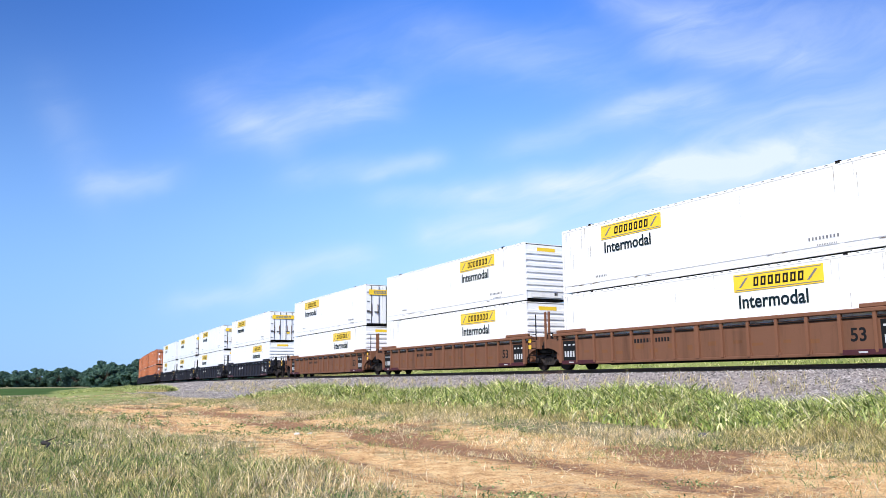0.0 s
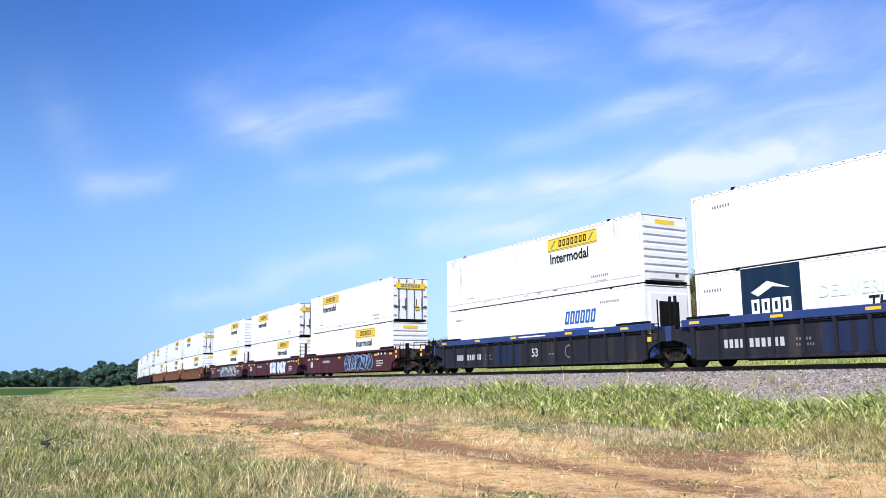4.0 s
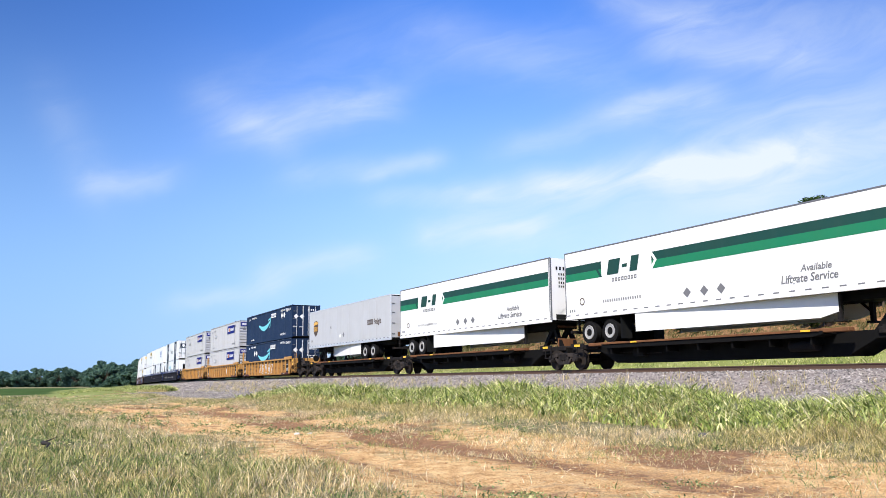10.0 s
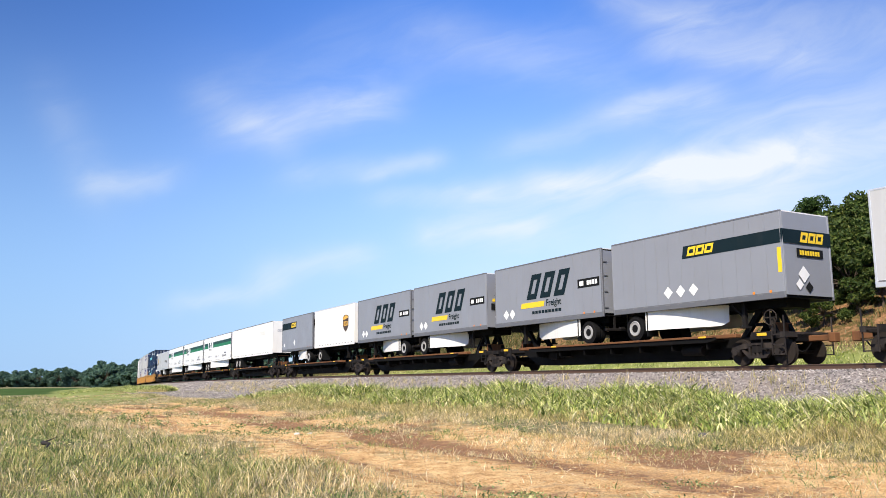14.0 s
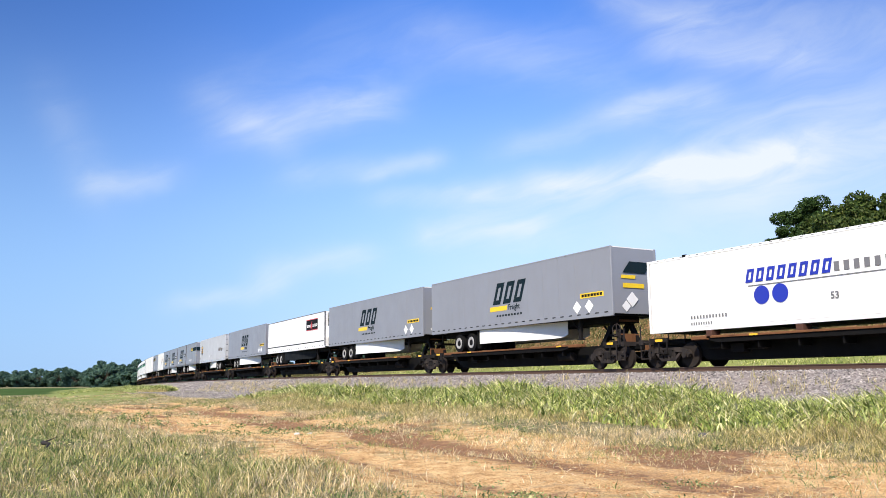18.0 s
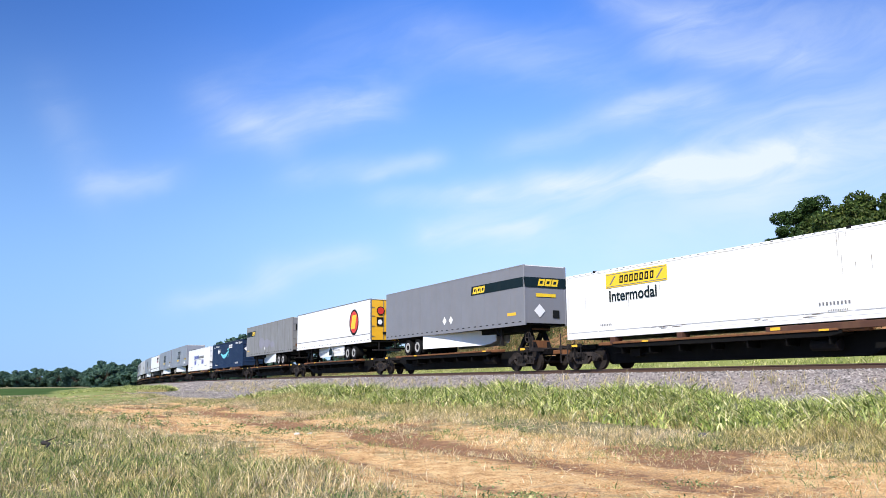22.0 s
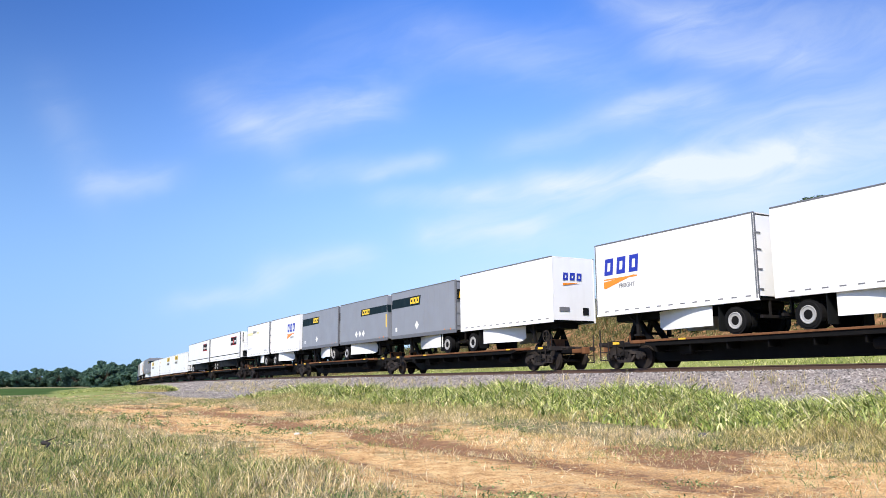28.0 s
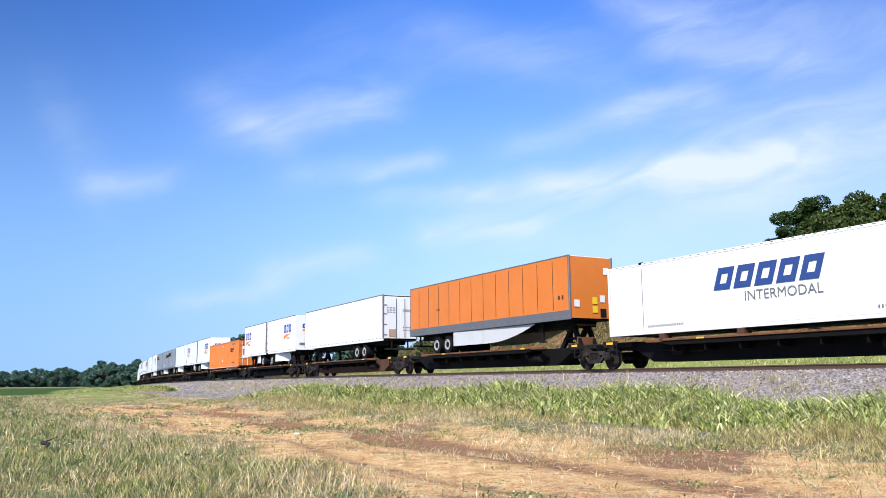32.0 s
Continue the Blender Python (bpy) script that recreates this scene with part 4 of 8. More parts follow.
def scatter_stones(name, x, y, z, size, seed, mat):
    """Loose angular stones, each a squashed octahedron, as one mesh."""
    r = np.random.RandomState(seed)
    n = len(x)
    base = np.array([(1, 0, 0), (0, 1, 0), (-1, 0, 0), (0, -1, 0), (0, 0, 1), (0, 0, -1)], float)
    v = base[None] * r.uniform(0.6, 1.3, (n, 6, 1)) * size[:, None, None]
    a = r.uniform(0, 6.28, n)
    ca, sa = np.cos(a)[:, None], np.sin(a)[:, None]
    vx, vy = v[:, :, 0] * ca - v[:, :, 1] * sa, v[:, :, 0] * sa + v[:, :, 1] * ca
    co = np.stack([vx + x[:, None], vy + y[:, None], v[:, :, 2] * 0.7 + z[:, None]], 2).astype(np.float32)
    tri = np.array([(0, 1, 4), (1, 2, 4), (2, 3, 4), (3, 0, 4), (1, 0, 5), (2, 1, 5), (3, 2, 5), (0, 3, 5)], np.int32)
    idx = (np.arange(n, dtype=np.int32)[:, None, None] * 6 + tri).ravel()
    me = bpy.data.meshes.new(name)
    me.vertices.add(n * 6)
    me.vertices.foreach_set("co", co.ravel())
    me.loops.add(len(idx))
    me.loops.foreach_set("vertex_index", idx)
    me.polygons.add(n * 8)
    me.polygons.foreach_set("loop_start", np.arange(0, n * 24, 3, dtype=np.int32))
    me.polygons.foreach_set("loop_total", np.full(n * 8, 3, np.int32))
    me.update(calc_edges=True)
    me.materials.append(mat)
    return new(name, me)


def loose_stones():
    r = np.random.RandomState(44)
    n = 30000
    s, d = 12 + 110 * r.uniform(0, 1, n) ** 1.6, r.uniform(1.2, 5.2, n)
    x, y = along(s, d)
    z = np.interp(s, SG, RZ) + np.interp(d, [1.5, 1.9, 2.3, 3.2, 4.3, 5.2], [-0.20, -0.23, -0.36, -0.82, -1.28, -1.62])
    tagged(scatter_stones("ballast_stones", x, y, z, r.uniform(0.02, 0.055, n) * np.interp(s, [12, 40, 122], [1, 1.1, 1.7]), 45, STONE), "loose grey crushed stones on the ballast slope", "stones", kind="stuff")
    n = 7000
    s, d = r.uniform(60, 116, n), r.uniform(4.6, 12.5, n)
    x, y = along(s, d)
    tagged(scatter_stones("gravel_stones", x, y, ground_z(x, y) + 0.01, r.uniform(0.02, 0.05, n), 48, STONE), "loose grey gravel beside the track", "stones", kind="stuff")
    n = 16000
    s, d = 4 + 90 * r.uniform(0, 1, n) ** 1.4, r.normal(16.0, 2.8, n)
    x, y = along(s, d)
    tagged(scatter_stones("soil_clods", x, y, ground_z(x, y) + 0.005, 0.006 + 0.026 * r.uniform(0, 1, n) ** 3, 46, SOIL_CLOD), "small clods of red soil on the vehicle track", "clods", kind="stuff")


loose_stones()
tie_me = bpy.data.meshes.new("tie")
bm_ = bmesh.new()
for q in bmesh.ops.create_cube(bm_, size=1)["verts"]:
    q.co = Vector((q.co.x * 0.23, q.co.y * 2.6, q.co.z * 0.18))
bmesh.ops.bevel(bm_, geom=bm_.edges[:], offset=0.012, segments=1, affect="EDGES")
bm_.to_mesh(tie_me), bm_.free()
tie_me.materials.append(TIE_WOOD)
for i in range(230):
    ti = new("tie", tie_me)
    ti.parent = track
    x, y, z, th = on_track(12 + i * 0.53)
    ti.matrix_basis = pose(x, y, z - 0.262, 0, 0, math.degrees(th))

# litter and stones in view on the open ground
rock("stone", 0.75, 28.0, 0.13, 2, ROCK_WHITE, "pale limestone lump lying in dry grass", 0.7)
rock("stone", -4.15, 23.6, 0.10, 5, ROCK_WHITE, "pale stone on the red vehicle track", 0.4)
rock("stone", -3.75, 23.4, 0.08, 6, ROCK_WHITE, "pale stone on the red vehicle track", 0.4)
rock("stone", 4.6, 20.0, 0.09, 7, ROCK_GREY, "dark grey stone beside the vehicle track", 0.5)
rock("stone", 5.9, 19.2, 0.12, 8, ROCK_GREY, "dark grey stone beside the vehicle track", 0.5)


def fallen_branch():
    bm = bmesh.new()
    pts = [Vector((0, 0, 0.10)), Vector((0.35, -0.05, 0.13)), Vector((0.8, 0.03, 0.16)), Vector((1.15, -0.06, 0.12))]
    for i, (a, b) in enumerate(zip(pts, pts[1:])):
        limb(bm, a, b, 0.05 - 0.012 * i, 0.038 - 0.012 * i, 7)
    limb(bm, pts[1], pts[1] + Vector((0.2, 0.22, 0.12)), 0.022, 0.008, 5)
    me = bpy.data.meshes.new("fallen_branch")
    bm.to_mesh(me), bm.free()
    me.materials.append(DEADWOOD)
    ob = new("fallen_branch", me)
    x, y = -8.6, 18.0
    ob.matrix_basis = pose(x, y, float(ground_z(np.array([x]), np.array([y]))[0]) + 0.07, 0, 2, -58)
    return tagged(ob, "dark dead branch lying in the meadow grass", "branch")


fallen_branch()

# ---- the train: kit of parts. Local x points forwards along the line, y to the camera's side, z up ----
MOVING = []  # (thing, length along the train, height over the rail)
SPEED = 24.2
LAG = [-1.41, -1.39, -1.53, -1.48, -1.30, -1.05, -0.52, -0.73, -0.73, -0.65, -0.03, -0.06, -0.11, -0.2, -0.26, -0.28, -0.13,
       0.49, 0.42, 0.49, 1.09, 0.98, 0.9, 0.93, 0.89, 1.42, 1.45, 1.40, 0.74, 0.48, 0.22, 0.01, -0.18]


def train_at(t):
    return SPEED * (t - 15) + float(np.interp(t, range(33), LAG))


MESHES = {}


def bx(bm, x0, x1, y0, y1, z0, z1):
    v = [bm.verts.new((x, y, z)) for x in (x0, x1) for y in (y0, y1) for z in (z0, z1)]
    for f in ((0, 1, 3, 2), (4, 6, 7, 5), (0, 4, 5, 1), (2, 3, 7, 6), (0, 2, 6, 4), (1, 5, 7, 3)):
        bm.faces.new([v[i] for i in f])
    return v


def prism(bm, outline, y0, y1):
    """An outline in x, z drawn out along y."""
    a = [bm.verts.new((x, y0, z)) for x, z in outline]
    b = [bm.verts.new((x, y1, z)) for x, z in outline]
    n = len(outline)
    bm.faces.new(a), bm.faces.new(list(reversed(b)))
    for i in range(n):
        bm.faces.new((a[i], b[i], b[(i + 1) % n], a[(i + 1) % n]))


def drum(bm, c, r, half, axis="y", seg=18, r2=None):
    rings = []
    for e, rr in ((-half, r), (half, r2 or r)):
        ring = []
        for i in range(seg):
            a = 6.2832 * i / seg
            u, w = rr * math.cos(a), rr * math.sin(a)
            p = {"y": (c[0] + u, c[1] + e, c[2] + w), "x": (c[0] + e, c[1] + u, c[2] + w), "z": (c[0] + u, c[1] + w, c[2] + e)}[axis]
            ring.append(bm.verts.new(p))
        rings.append(ring)
    for i in range(seg):
        bm.faces.new((rings[0][i], rings[0][(i + 1) % seg], rings[1][(i + 1) % seg], rings[1][i]))
    bm.faces.new(rings[0]), bm.faces.new(list(reversed(rings[1])))


def soft(bm, w=0.015, seg=1):
    bmesh.ops.bevel(bm, geom=bm.edges[:], offset=w, segments=seg, affect="EDGES")


def part(name, bm, material, parent, label="", key=None):
    """Links a bmesh as one mesh object under a thing or part; a key shares the mesh with later parts alike."""
    if key and key in MESHES:
        me = MESHES[key]
    else:
        if callable(bm):
            made = bmesh.new()
            bm(made)
            bm = made
        me = bpy.data.meshes.new(name)
        bmesh.ops.recalc_face_normals(bm, faces=bm.faces[:])
        bm.to_mesh(me), bm.free()
        me.materials.append(material)
        if key:
            MESHES[key] = me
    ob = new(name, me)
    ob.parent = parent
    if label:
        ob["label"] = label
    return ob


def put(ob, x=0.0, y=0.0, z=0.0, rz=0.0):
    ob.matrix_basis = pose(x, y, z, 0, 0, rz)
    return ob


def box_part(name, material, parent, lo, hi, bevel=0.012, label=""):
    def make(bm):
        bx(bm, lo[0], hi[0], lo[1], hi[1], lo[2], hi[2])
        if bevel:
            soft(bm, bevel)
    key = (name, material.name, tuple(round(v, 3) for v in (*lo, *hi)))
    return part(name, make, material, parent, label, key)


# -- markings: flat shapes laid on a face. face "side": u metres back from the front end; face "end": u metres from the near corner --
class Face:
    def __init__(self, thing, length, half, kind="side", base=0.0):
        self.thing, self.length, self.half, self.kind, self.base = thing, length, half, kind, base

    def at(self, u, z, lift):
        if self.kind == "side":
            return Vector((self.length / 2 - u, self.half + lift, z + self.base))
        return Vector((-self.length / 2 - lift, self.half - u, z + self.base))

    def flat(self, name, polys, mat, lift=0.006, label=""):
        bm = bmesh.new()
        for poly in polys:
            bm.faces.new([bm.verts.new(self.at(u, z, lift)) for u, z in poly])
        me = bpy.data.meshes.new(name)
        bm.to_mesh(me), bm.free()
        me.materials.append(mat)
        ob = new(name, me)
        ob.parent = self.thing
        if label:
            ob["label"] = label
        return ob

    def bar(self, name, u0, u1, z0, z1, mat, slant=0.0, lift=0.006, label=""):
        k = slant * (z1 - z0)
        return self.flat(name, [[(u0, z0), (u1, z0), (u1 + k, z1), (u0 + k, z1)]], mat, lift, label)

    def blocks(self, name, u0, u1, z0, z1, n, mat, slant=0.0, lift=0.008, gap=0.22, label=""):
        """A word mark as plain blocks, one for each sign."""
        w = (u1 - u0) / (n - gap * (n > 1))
        k = slant * (z1 - z0)
        polys = []
        for i in range(n):
            a = u0 + i * w
            b = a + w * (1 - gap)
            polys.append([(a, z0), (b, z0), (b + k, z1), (a + k, z1)])
        if name == "small_print" or n > 9:
            ob = self.flat(name, polys, mat, lift, label)
            ob["kind"] = "stuff"
            return ob
        made = []
        for q in polys:
            uw, zh = q[1][0] - q[0][0], q[2][1] - q[0][1]
            if zh < 0.15:
                made.append(self.flat(name, [q], mat, lift, label))
                continue
            # a plain open frame: four strokes round a gap
            a = min(0.33 * uw, 0.28 * zh)
            ka = slant * a
            i0, i1 = (q[0][0] + a + ka, q[0][1] + a), (q[1][0] - a + ka, q[1][1] + a)
            i2, i3 = (q[2][0] - a - ka, q[2][1] - a), (q[3][0] + a - ka, q[3][1] - a)
            made.append(self.flat(name, [[q[0], q[1], i1, i0], [q[1], q[2], i2, i1], [q[2], q[3], i3, i2], [q[3], q[0], i0, i3]], mat, lift, label))
        return made[0]

    def ribbon(self, name, pts, wide, mat, lift=0.008):
        """A painted stroke of even width along a path, as one joined strip."""
        bm = bmesh.new()
        rows, n = [], len(pts)
        for i in range(n):
            (ua, za), (ub, zb) = pts[max(0, i - 1)], pts[min(n - 1, i + 1)]
            ln = math.hypot(ub - ua, zb - za) or 1
            nx, nz = -(zb - za) / ln * wide / 2, (ub - ua) / ln * wide / 2
            u, z = pts[i]
            rows.append((bm.verts.new(self.at(u - nx, z - nz, lift)), bm.verts.new(self.at(u + nx, z + nz, lift))))
        for a, b in zip(rows, rows[1:]):
            bm.faces.new((a[0], b[0], b[1], a[1]))
        me = bpy.data.meshes.new(name)
        bm.to_mesh(me), bm.free()
        me.materials.append(mat)
        ob = new(name, me)
        ob.parent = self.thing
        return ob

    def diamond(self, u, z, r, mat, lift=0.007):
        return self.flat("placard", [[(u - r, z), (u, z - r), (u + r, z), (u, z + r)]], mat, lift)

    def disc(self, name, u, z, r, mat, lift=0.007, squash=1.0, seg=28):
        return self.flat(name, [[(u + r * squash * math.cos(6.2832 * i / seg), z + r * math.sin(6.2832 * i / seg)) for i in range(seg)]], mat, lift)

    def word(self, text, u, z, h, mat, slant=0.0, lift=0.008, squeeze=1.0, bold=0.022):
        """Lettering in the built-in font: capital height h, its left end at u."""
        key = ("word", text, round(slant, 2), bold)
        if key not in MESHES:
            cu = bpy.data.curves.new("lettering", "FONT")
            cu.body, cu.size, cu.shear, cu.resolution_u, cu.offset = text, 1.0, slant, 3, bold
            tmp = bpy.data.objects.new("lettering", cu)
            MESHES[key] = bpy.data.meshes.new_from_object(tmp)
            bpy.data.objects.remove(tmp)
        me = MESHES[key].copy()
        sc = h / 0.70
        for v in me.vertices:
            v.co = self.at(u + v.co.x * sc * squeeze, z + v.co.y * sc, lift)
        me.materials.clear()
        me.materials.append(mat)
        ob = new("lettering", me)
        ob.parent = self.thing
        return ob


# -- containers --
CL, CW, CH = 16.15, 1.295, 2.896


def corrugated(bm, length, y, z0, z1, pitch, depth, sgn):
    x = -length / 2
    pts = []
    while x < length / 2 - 0.01:
        for fx, fy in ((0, 0), (0.36, 0), (0.5, 1), (0.86, 1)):
            pts.append((min(x + fx * pitch, length / 2), y - sgn * depth * fy))
        x += pitch
    pts.append((length / 2, y))
    lo = [bm.verts.new((px_, py_, z0)) for px_, py_ in pts]
    hi = [bm.verts.new((px_, py_, z1)) for px_, py_ in pts]
    for i in range(len(pts) - 1):
        bm.faces.new((lo[i], lo[i + 1], hi[i + 1], hi[i]))


def grooved(bm, length, y, z0, z1, sgn, n, half, deep):
    """One skin of n sheets with a narrow groove at each seam."""
    w = length / n
    pts = [(-length / 2, 0)]
    for i in range(1, n):
        a = -length / 2 + i * w
        pts += [(a - half, 0), (a - half * 0.5, deep), (a + half * 0.5, deep), (a + half, 0)]
    pts.append((length / 2, 0))
    lo = [bm.verts.new((px_, y - sgn * d_, z0)) for px_, d_ in pts]
    hi = [bm.verts.new((px_, y - sgn * d_, z1)) for px_, d_ in pts]
    for i in range(len(pts) - 1):
        bm.faces.new((lo[i], lo[i + 1], hi[i + 1], hi[i]))
    ext = bmesh.ops.extrude_face_region(bm, geom=bm.faces[:])
    for v in ext["geom"]:
        if isinstance(v, bmesh.types.BMVert):
            v.co.y = y - sgn * 0.045


def flat_wall(bm, length, y, z0, z1, sgn):
    """Smooth sheets with narrow seams between them."""
    grooved(bm, length, y, z0, z1, sgn, 13, 0.006, 0.008)


def container(name, mat, style, end, label, group):
    """A 53-foot domestic container; end: what its rear face shows (door, ribs or cooler)."""
    ob = new(name)
    tagged(ob, label, "container", group)
    L, W, H = CL, CW, CH
    for sgn in (1, -1):
        if style == "corrugated":
            part("side_panel", lambda bm: corrugated(bm, L - 0.3, sgn * (W - 0.02), 0.14, H - 0.1, 0.30, 0.045, sgn), mat, ob, "", ("corr", mat.name, sgn))
        else:
            part("side_panel", lambda bm: flat_wall(bm, L - 0.3, sgn * (W - 0.012), 0.14, H - 0.1, sgn), mat, ob, "", ("flat", mat.name, sgn))
        a, b = sorted((sgn * W, sgn * (W - 0.09)))
        box_part("bottom_rail", mat, ob, (-L / 2 + 0.12, a + (0.02 if sgn < 0 else 0), 0), (L / 2 - 0.12, b - (0.02 if sgn > 0 else 0), 0.15))
        box_part("top_rail", mat, ob, (-L / 2, a, H - 0.11), (L / 2, b, H))
        if sgn > 0:
            _rv = part("rivet_strip", lambda bm: [bx(bm, -L / 2 + 0.3 + i * 0.41, -L / 2 + 0.42 + i * 0.41, W, W + 0.006, H - 0.045, H - 0.02) for i in range(38)], GREY_MARK, ob, "", ("rivets", L))
            _rv["kind"] = "stuff"
        for e in (1, -1):
            for off in ((L / 2 - 0.1), (L / 2 - 2.02)):
                p0, p1 = sorted((e * off, e * (off - 0.14) if off < 7 else e * (L / 2)))
                box_part("corner_post", mat, ob, (p0, sorted((sgn * (W + 0.002), sgn * (W - 0.1)))[0], 0.0), (p1, sorted((sgn * (W + 0.002), sgn * (W - 0.1)))[1], H + 0.002), 0.008)
    box_part("roof", WHITE if mat in (WHITE, WHITE_DULL) else mat, ob, (-L / 2 + 0.05, -W + 0.04, H - 0.05), (L / 2 - 0.05, W - 0.04, H - 0.02), 0)
    box_part("floor_frame", BLACK_STEEL, ob, (-L / 2 + 0.05, -W + 0.06, 0.02), (L / 2 - 0.05, W - 0.06, 0.14), 0)
    box_part("nose_panel", mat, ob, (L / 2 - 0.06, -W + 0.08, 0.1), (L / 2 - 0.02, W - 0.08, H - 0.1), 0)
    rod_mat = GREY_DARK if mat is WHITE else TAPE_W if mat is ORANGE else ALU
    if end == "door":
        for sgn in (1, -1):
            a, b = sorted((sgn * 0.012, sgn * (W - 0.1)))
            d = box_part("door", mat, ob, (-L / 2 + 0.01, a, 0.13), (-L / 2 + 0.06, b, H - 0.1), 0.01)
            for y in (0.28, 0.86):
                part("lock_rod", lambda bm: drum(bm, (-L / 2 - 0.025, sgn * y, H / 2), 0.024, H / 2 - 0.12, "z", 8), rod_mat, d, "", ("rod", sgn, y, rod_mat.name))
                box_part("lock_handle", rod_mat, d, (-L / 2 - 0.05, sorted((sgn * y, sgn * (y + 0.34)))[0], 0.9), (-L / 2 - 0.015, sorted((sgn * y, sgn * (y + 0.34)))[1], 0.97), 0)
            for z in (0.35, 1.0, 1.65, 2.3):
                box_part("hinge", ALU_DK, d, (-L / 2 - 0.03, sorted((sgn * 1.0, sgn * 1.2))[0], z), (-L / 2 + 0.012, sorted((sgn * 1.0, sgn * 1.2))[1], z + 0.05), 0)
    elif end == "ribs":
        def ribbed(bm):
            prof = [(-L / 2 + 0.03, 0.1)]
            for q in range(7):
                z = 0.45 + q * 0.31
                prof += [(-L / 2 + 0.03, z), (-L / 2 - 0.02, z + 0.03), (-L / 2 - 0.02, z + 0.17), (-L / 2 + 0.03, z + 0.2)]
            prof += [(-L / 2 + 0.03, H - 0.1), (-L / 2 + 0.08, H - 0.1), (-L / 2 + 0.08, 0.1)]
            prism(bm, prof, -W + 0.08, W - 0.08)
        part("end_panel", ribbed, mat, ob, "", ("ribs", mat.name))
    else:
        box_part("end_panel", mat, ob, (-L / 2 + 0.02, -W + 0.08, 0.1), (-L / 2 + 0.06, W - 0.08, H - 0.1), 0)
        unit = box_part("cooling_unit", mat, ob, (-L / 2 - 0.05, -W + 0.25, 0.35), (-L / 2 + 0.03, W - 0.25, 2.55), 0.03)
        box_part("grille", BLACK_STEEL, unit, (-L / 2 - 0.06, -0.55, 1.0), (-L / 2 - 0.045, 0.55, 2.2), 0.01, "dark grille of the cooling unit")
    for sgn in (1, -1):
        for x in (L / 2 - 2.0, -L / 2 + 2.0):
            box_part("lifting_fitting", BLACK_STEEL, ob, (x - 0.09, sorted((sgn * (W + 0.006), sgn * (W - 0.1)))[0], H - 0.06), (x + 0.09, sorted((sgn * (W + 0.006), sgn * (W - 0.1)))[1], H + 0.045), 0.01)
    return ob


# -- wheel sets --
def truck(parent, x, mat=None):
    """A two-axle railway truck under its wagon: cast side frames, springs, bolster, wheels."""
    mat = mat or TRUCK_GREY
    t = part("truck", lambda bm: (bx(bm, -0.22, 0.22, -1.1, 1.1, 0.42, 0.72), soft(bm, 0.02)), mat, parent, "", ("bolster", mat.name))
    put(t, x)

    def frame_side(bm, sgn):
        y0, y1 = sorted((sgn * 0.94, sgn * 1.10))
        prism(bm, [(-1.12, 0.50), (-1.05, 0.64), (-0.55, 0.76), (0.55, 0.76), (1.05, 0.64), (1.12, 0.50), (1.0, 0.36), (0.8, 0.36), (0.72, 0.56), (0.36, 0.60), (0.34, 0.66), (-0.34, 0.66), (-0.36, 0.60), (-0.72, 0.56), (-0.8, 0.36), (-1.0, 0.36)], y0, y1)
        prism(bm, [(-0.66, 0.52), (-0.36, 0.24), (0.36, 0.24), (0.66, 0.52), (0.56, 0.56), (0.32, 0.34), (-0.32, 0.34), (-0.56, 0.56)], y0 + 0.01, y1 - 0.01)
        for px_ in (-0.36, 0.28):
            bx(bm, px_, px_ + 0.08, y0 + 0.015, y1 - 0.015, 0.28, 0.66)
        for px_ in (-0.89, 0.89):
            drum(bm, (px_, sgn * 1.12, 0.46), 0.11, 0.06, "y", 12)
        for px_ in (-0.17, 0.0, 0.17):
            drum(bm, (px_, sgn * 1.02, 0.46), 0.075, 0.12, "z", 10)
    for sgn in (1, -1):
        part("side_frame", lambda bm: frame_side(bm, sgn), TRUCK_FRAME, t, "", ("sideframe", sgn))
    for ax in (-0.89, 0.89):
        a = part("axle", lambda bm: drum(bm, (0, 0, 0.455), 0.07, 1.0, "y", 10), WHEEL_STEEL, t, "", ("axle",))
        put(a, ax)
        for sgn in (1, -1):
            def disc_wheel(bm):
                drum(bm, (0, sgn * 0.755, 0.4585), 0.457, 0.062, "y", 28)
                drum(bm, (0, sgn * 0.70, 0.4585), 0.484, 0.014, "y", 28)
                drum(bm, (0, sgn * 0.83, 0.4585), 0.14, 0.03, "y", 14)
            w = part("wheel", disc_wheel, WHEEL_STEEL, t, "", ("wheel", sgn))
            put(w, ax)
    return t


def coupler(parent, x, sgn):
    def make(bm):
        bx(bm, -0.15, 0.85, -0.09, 0.09, 0.78, 0.98)
        bx(bm, 0.72, 0.98, -0.16, 0.14, 0.72, 1.04)
        soft(bm, 0.025)
    c = part("coupler", make, RUST, parent, "", ("coupler",))
    put(c, x, 0, 0, 0 if sgn > 0 else 180)
    return c


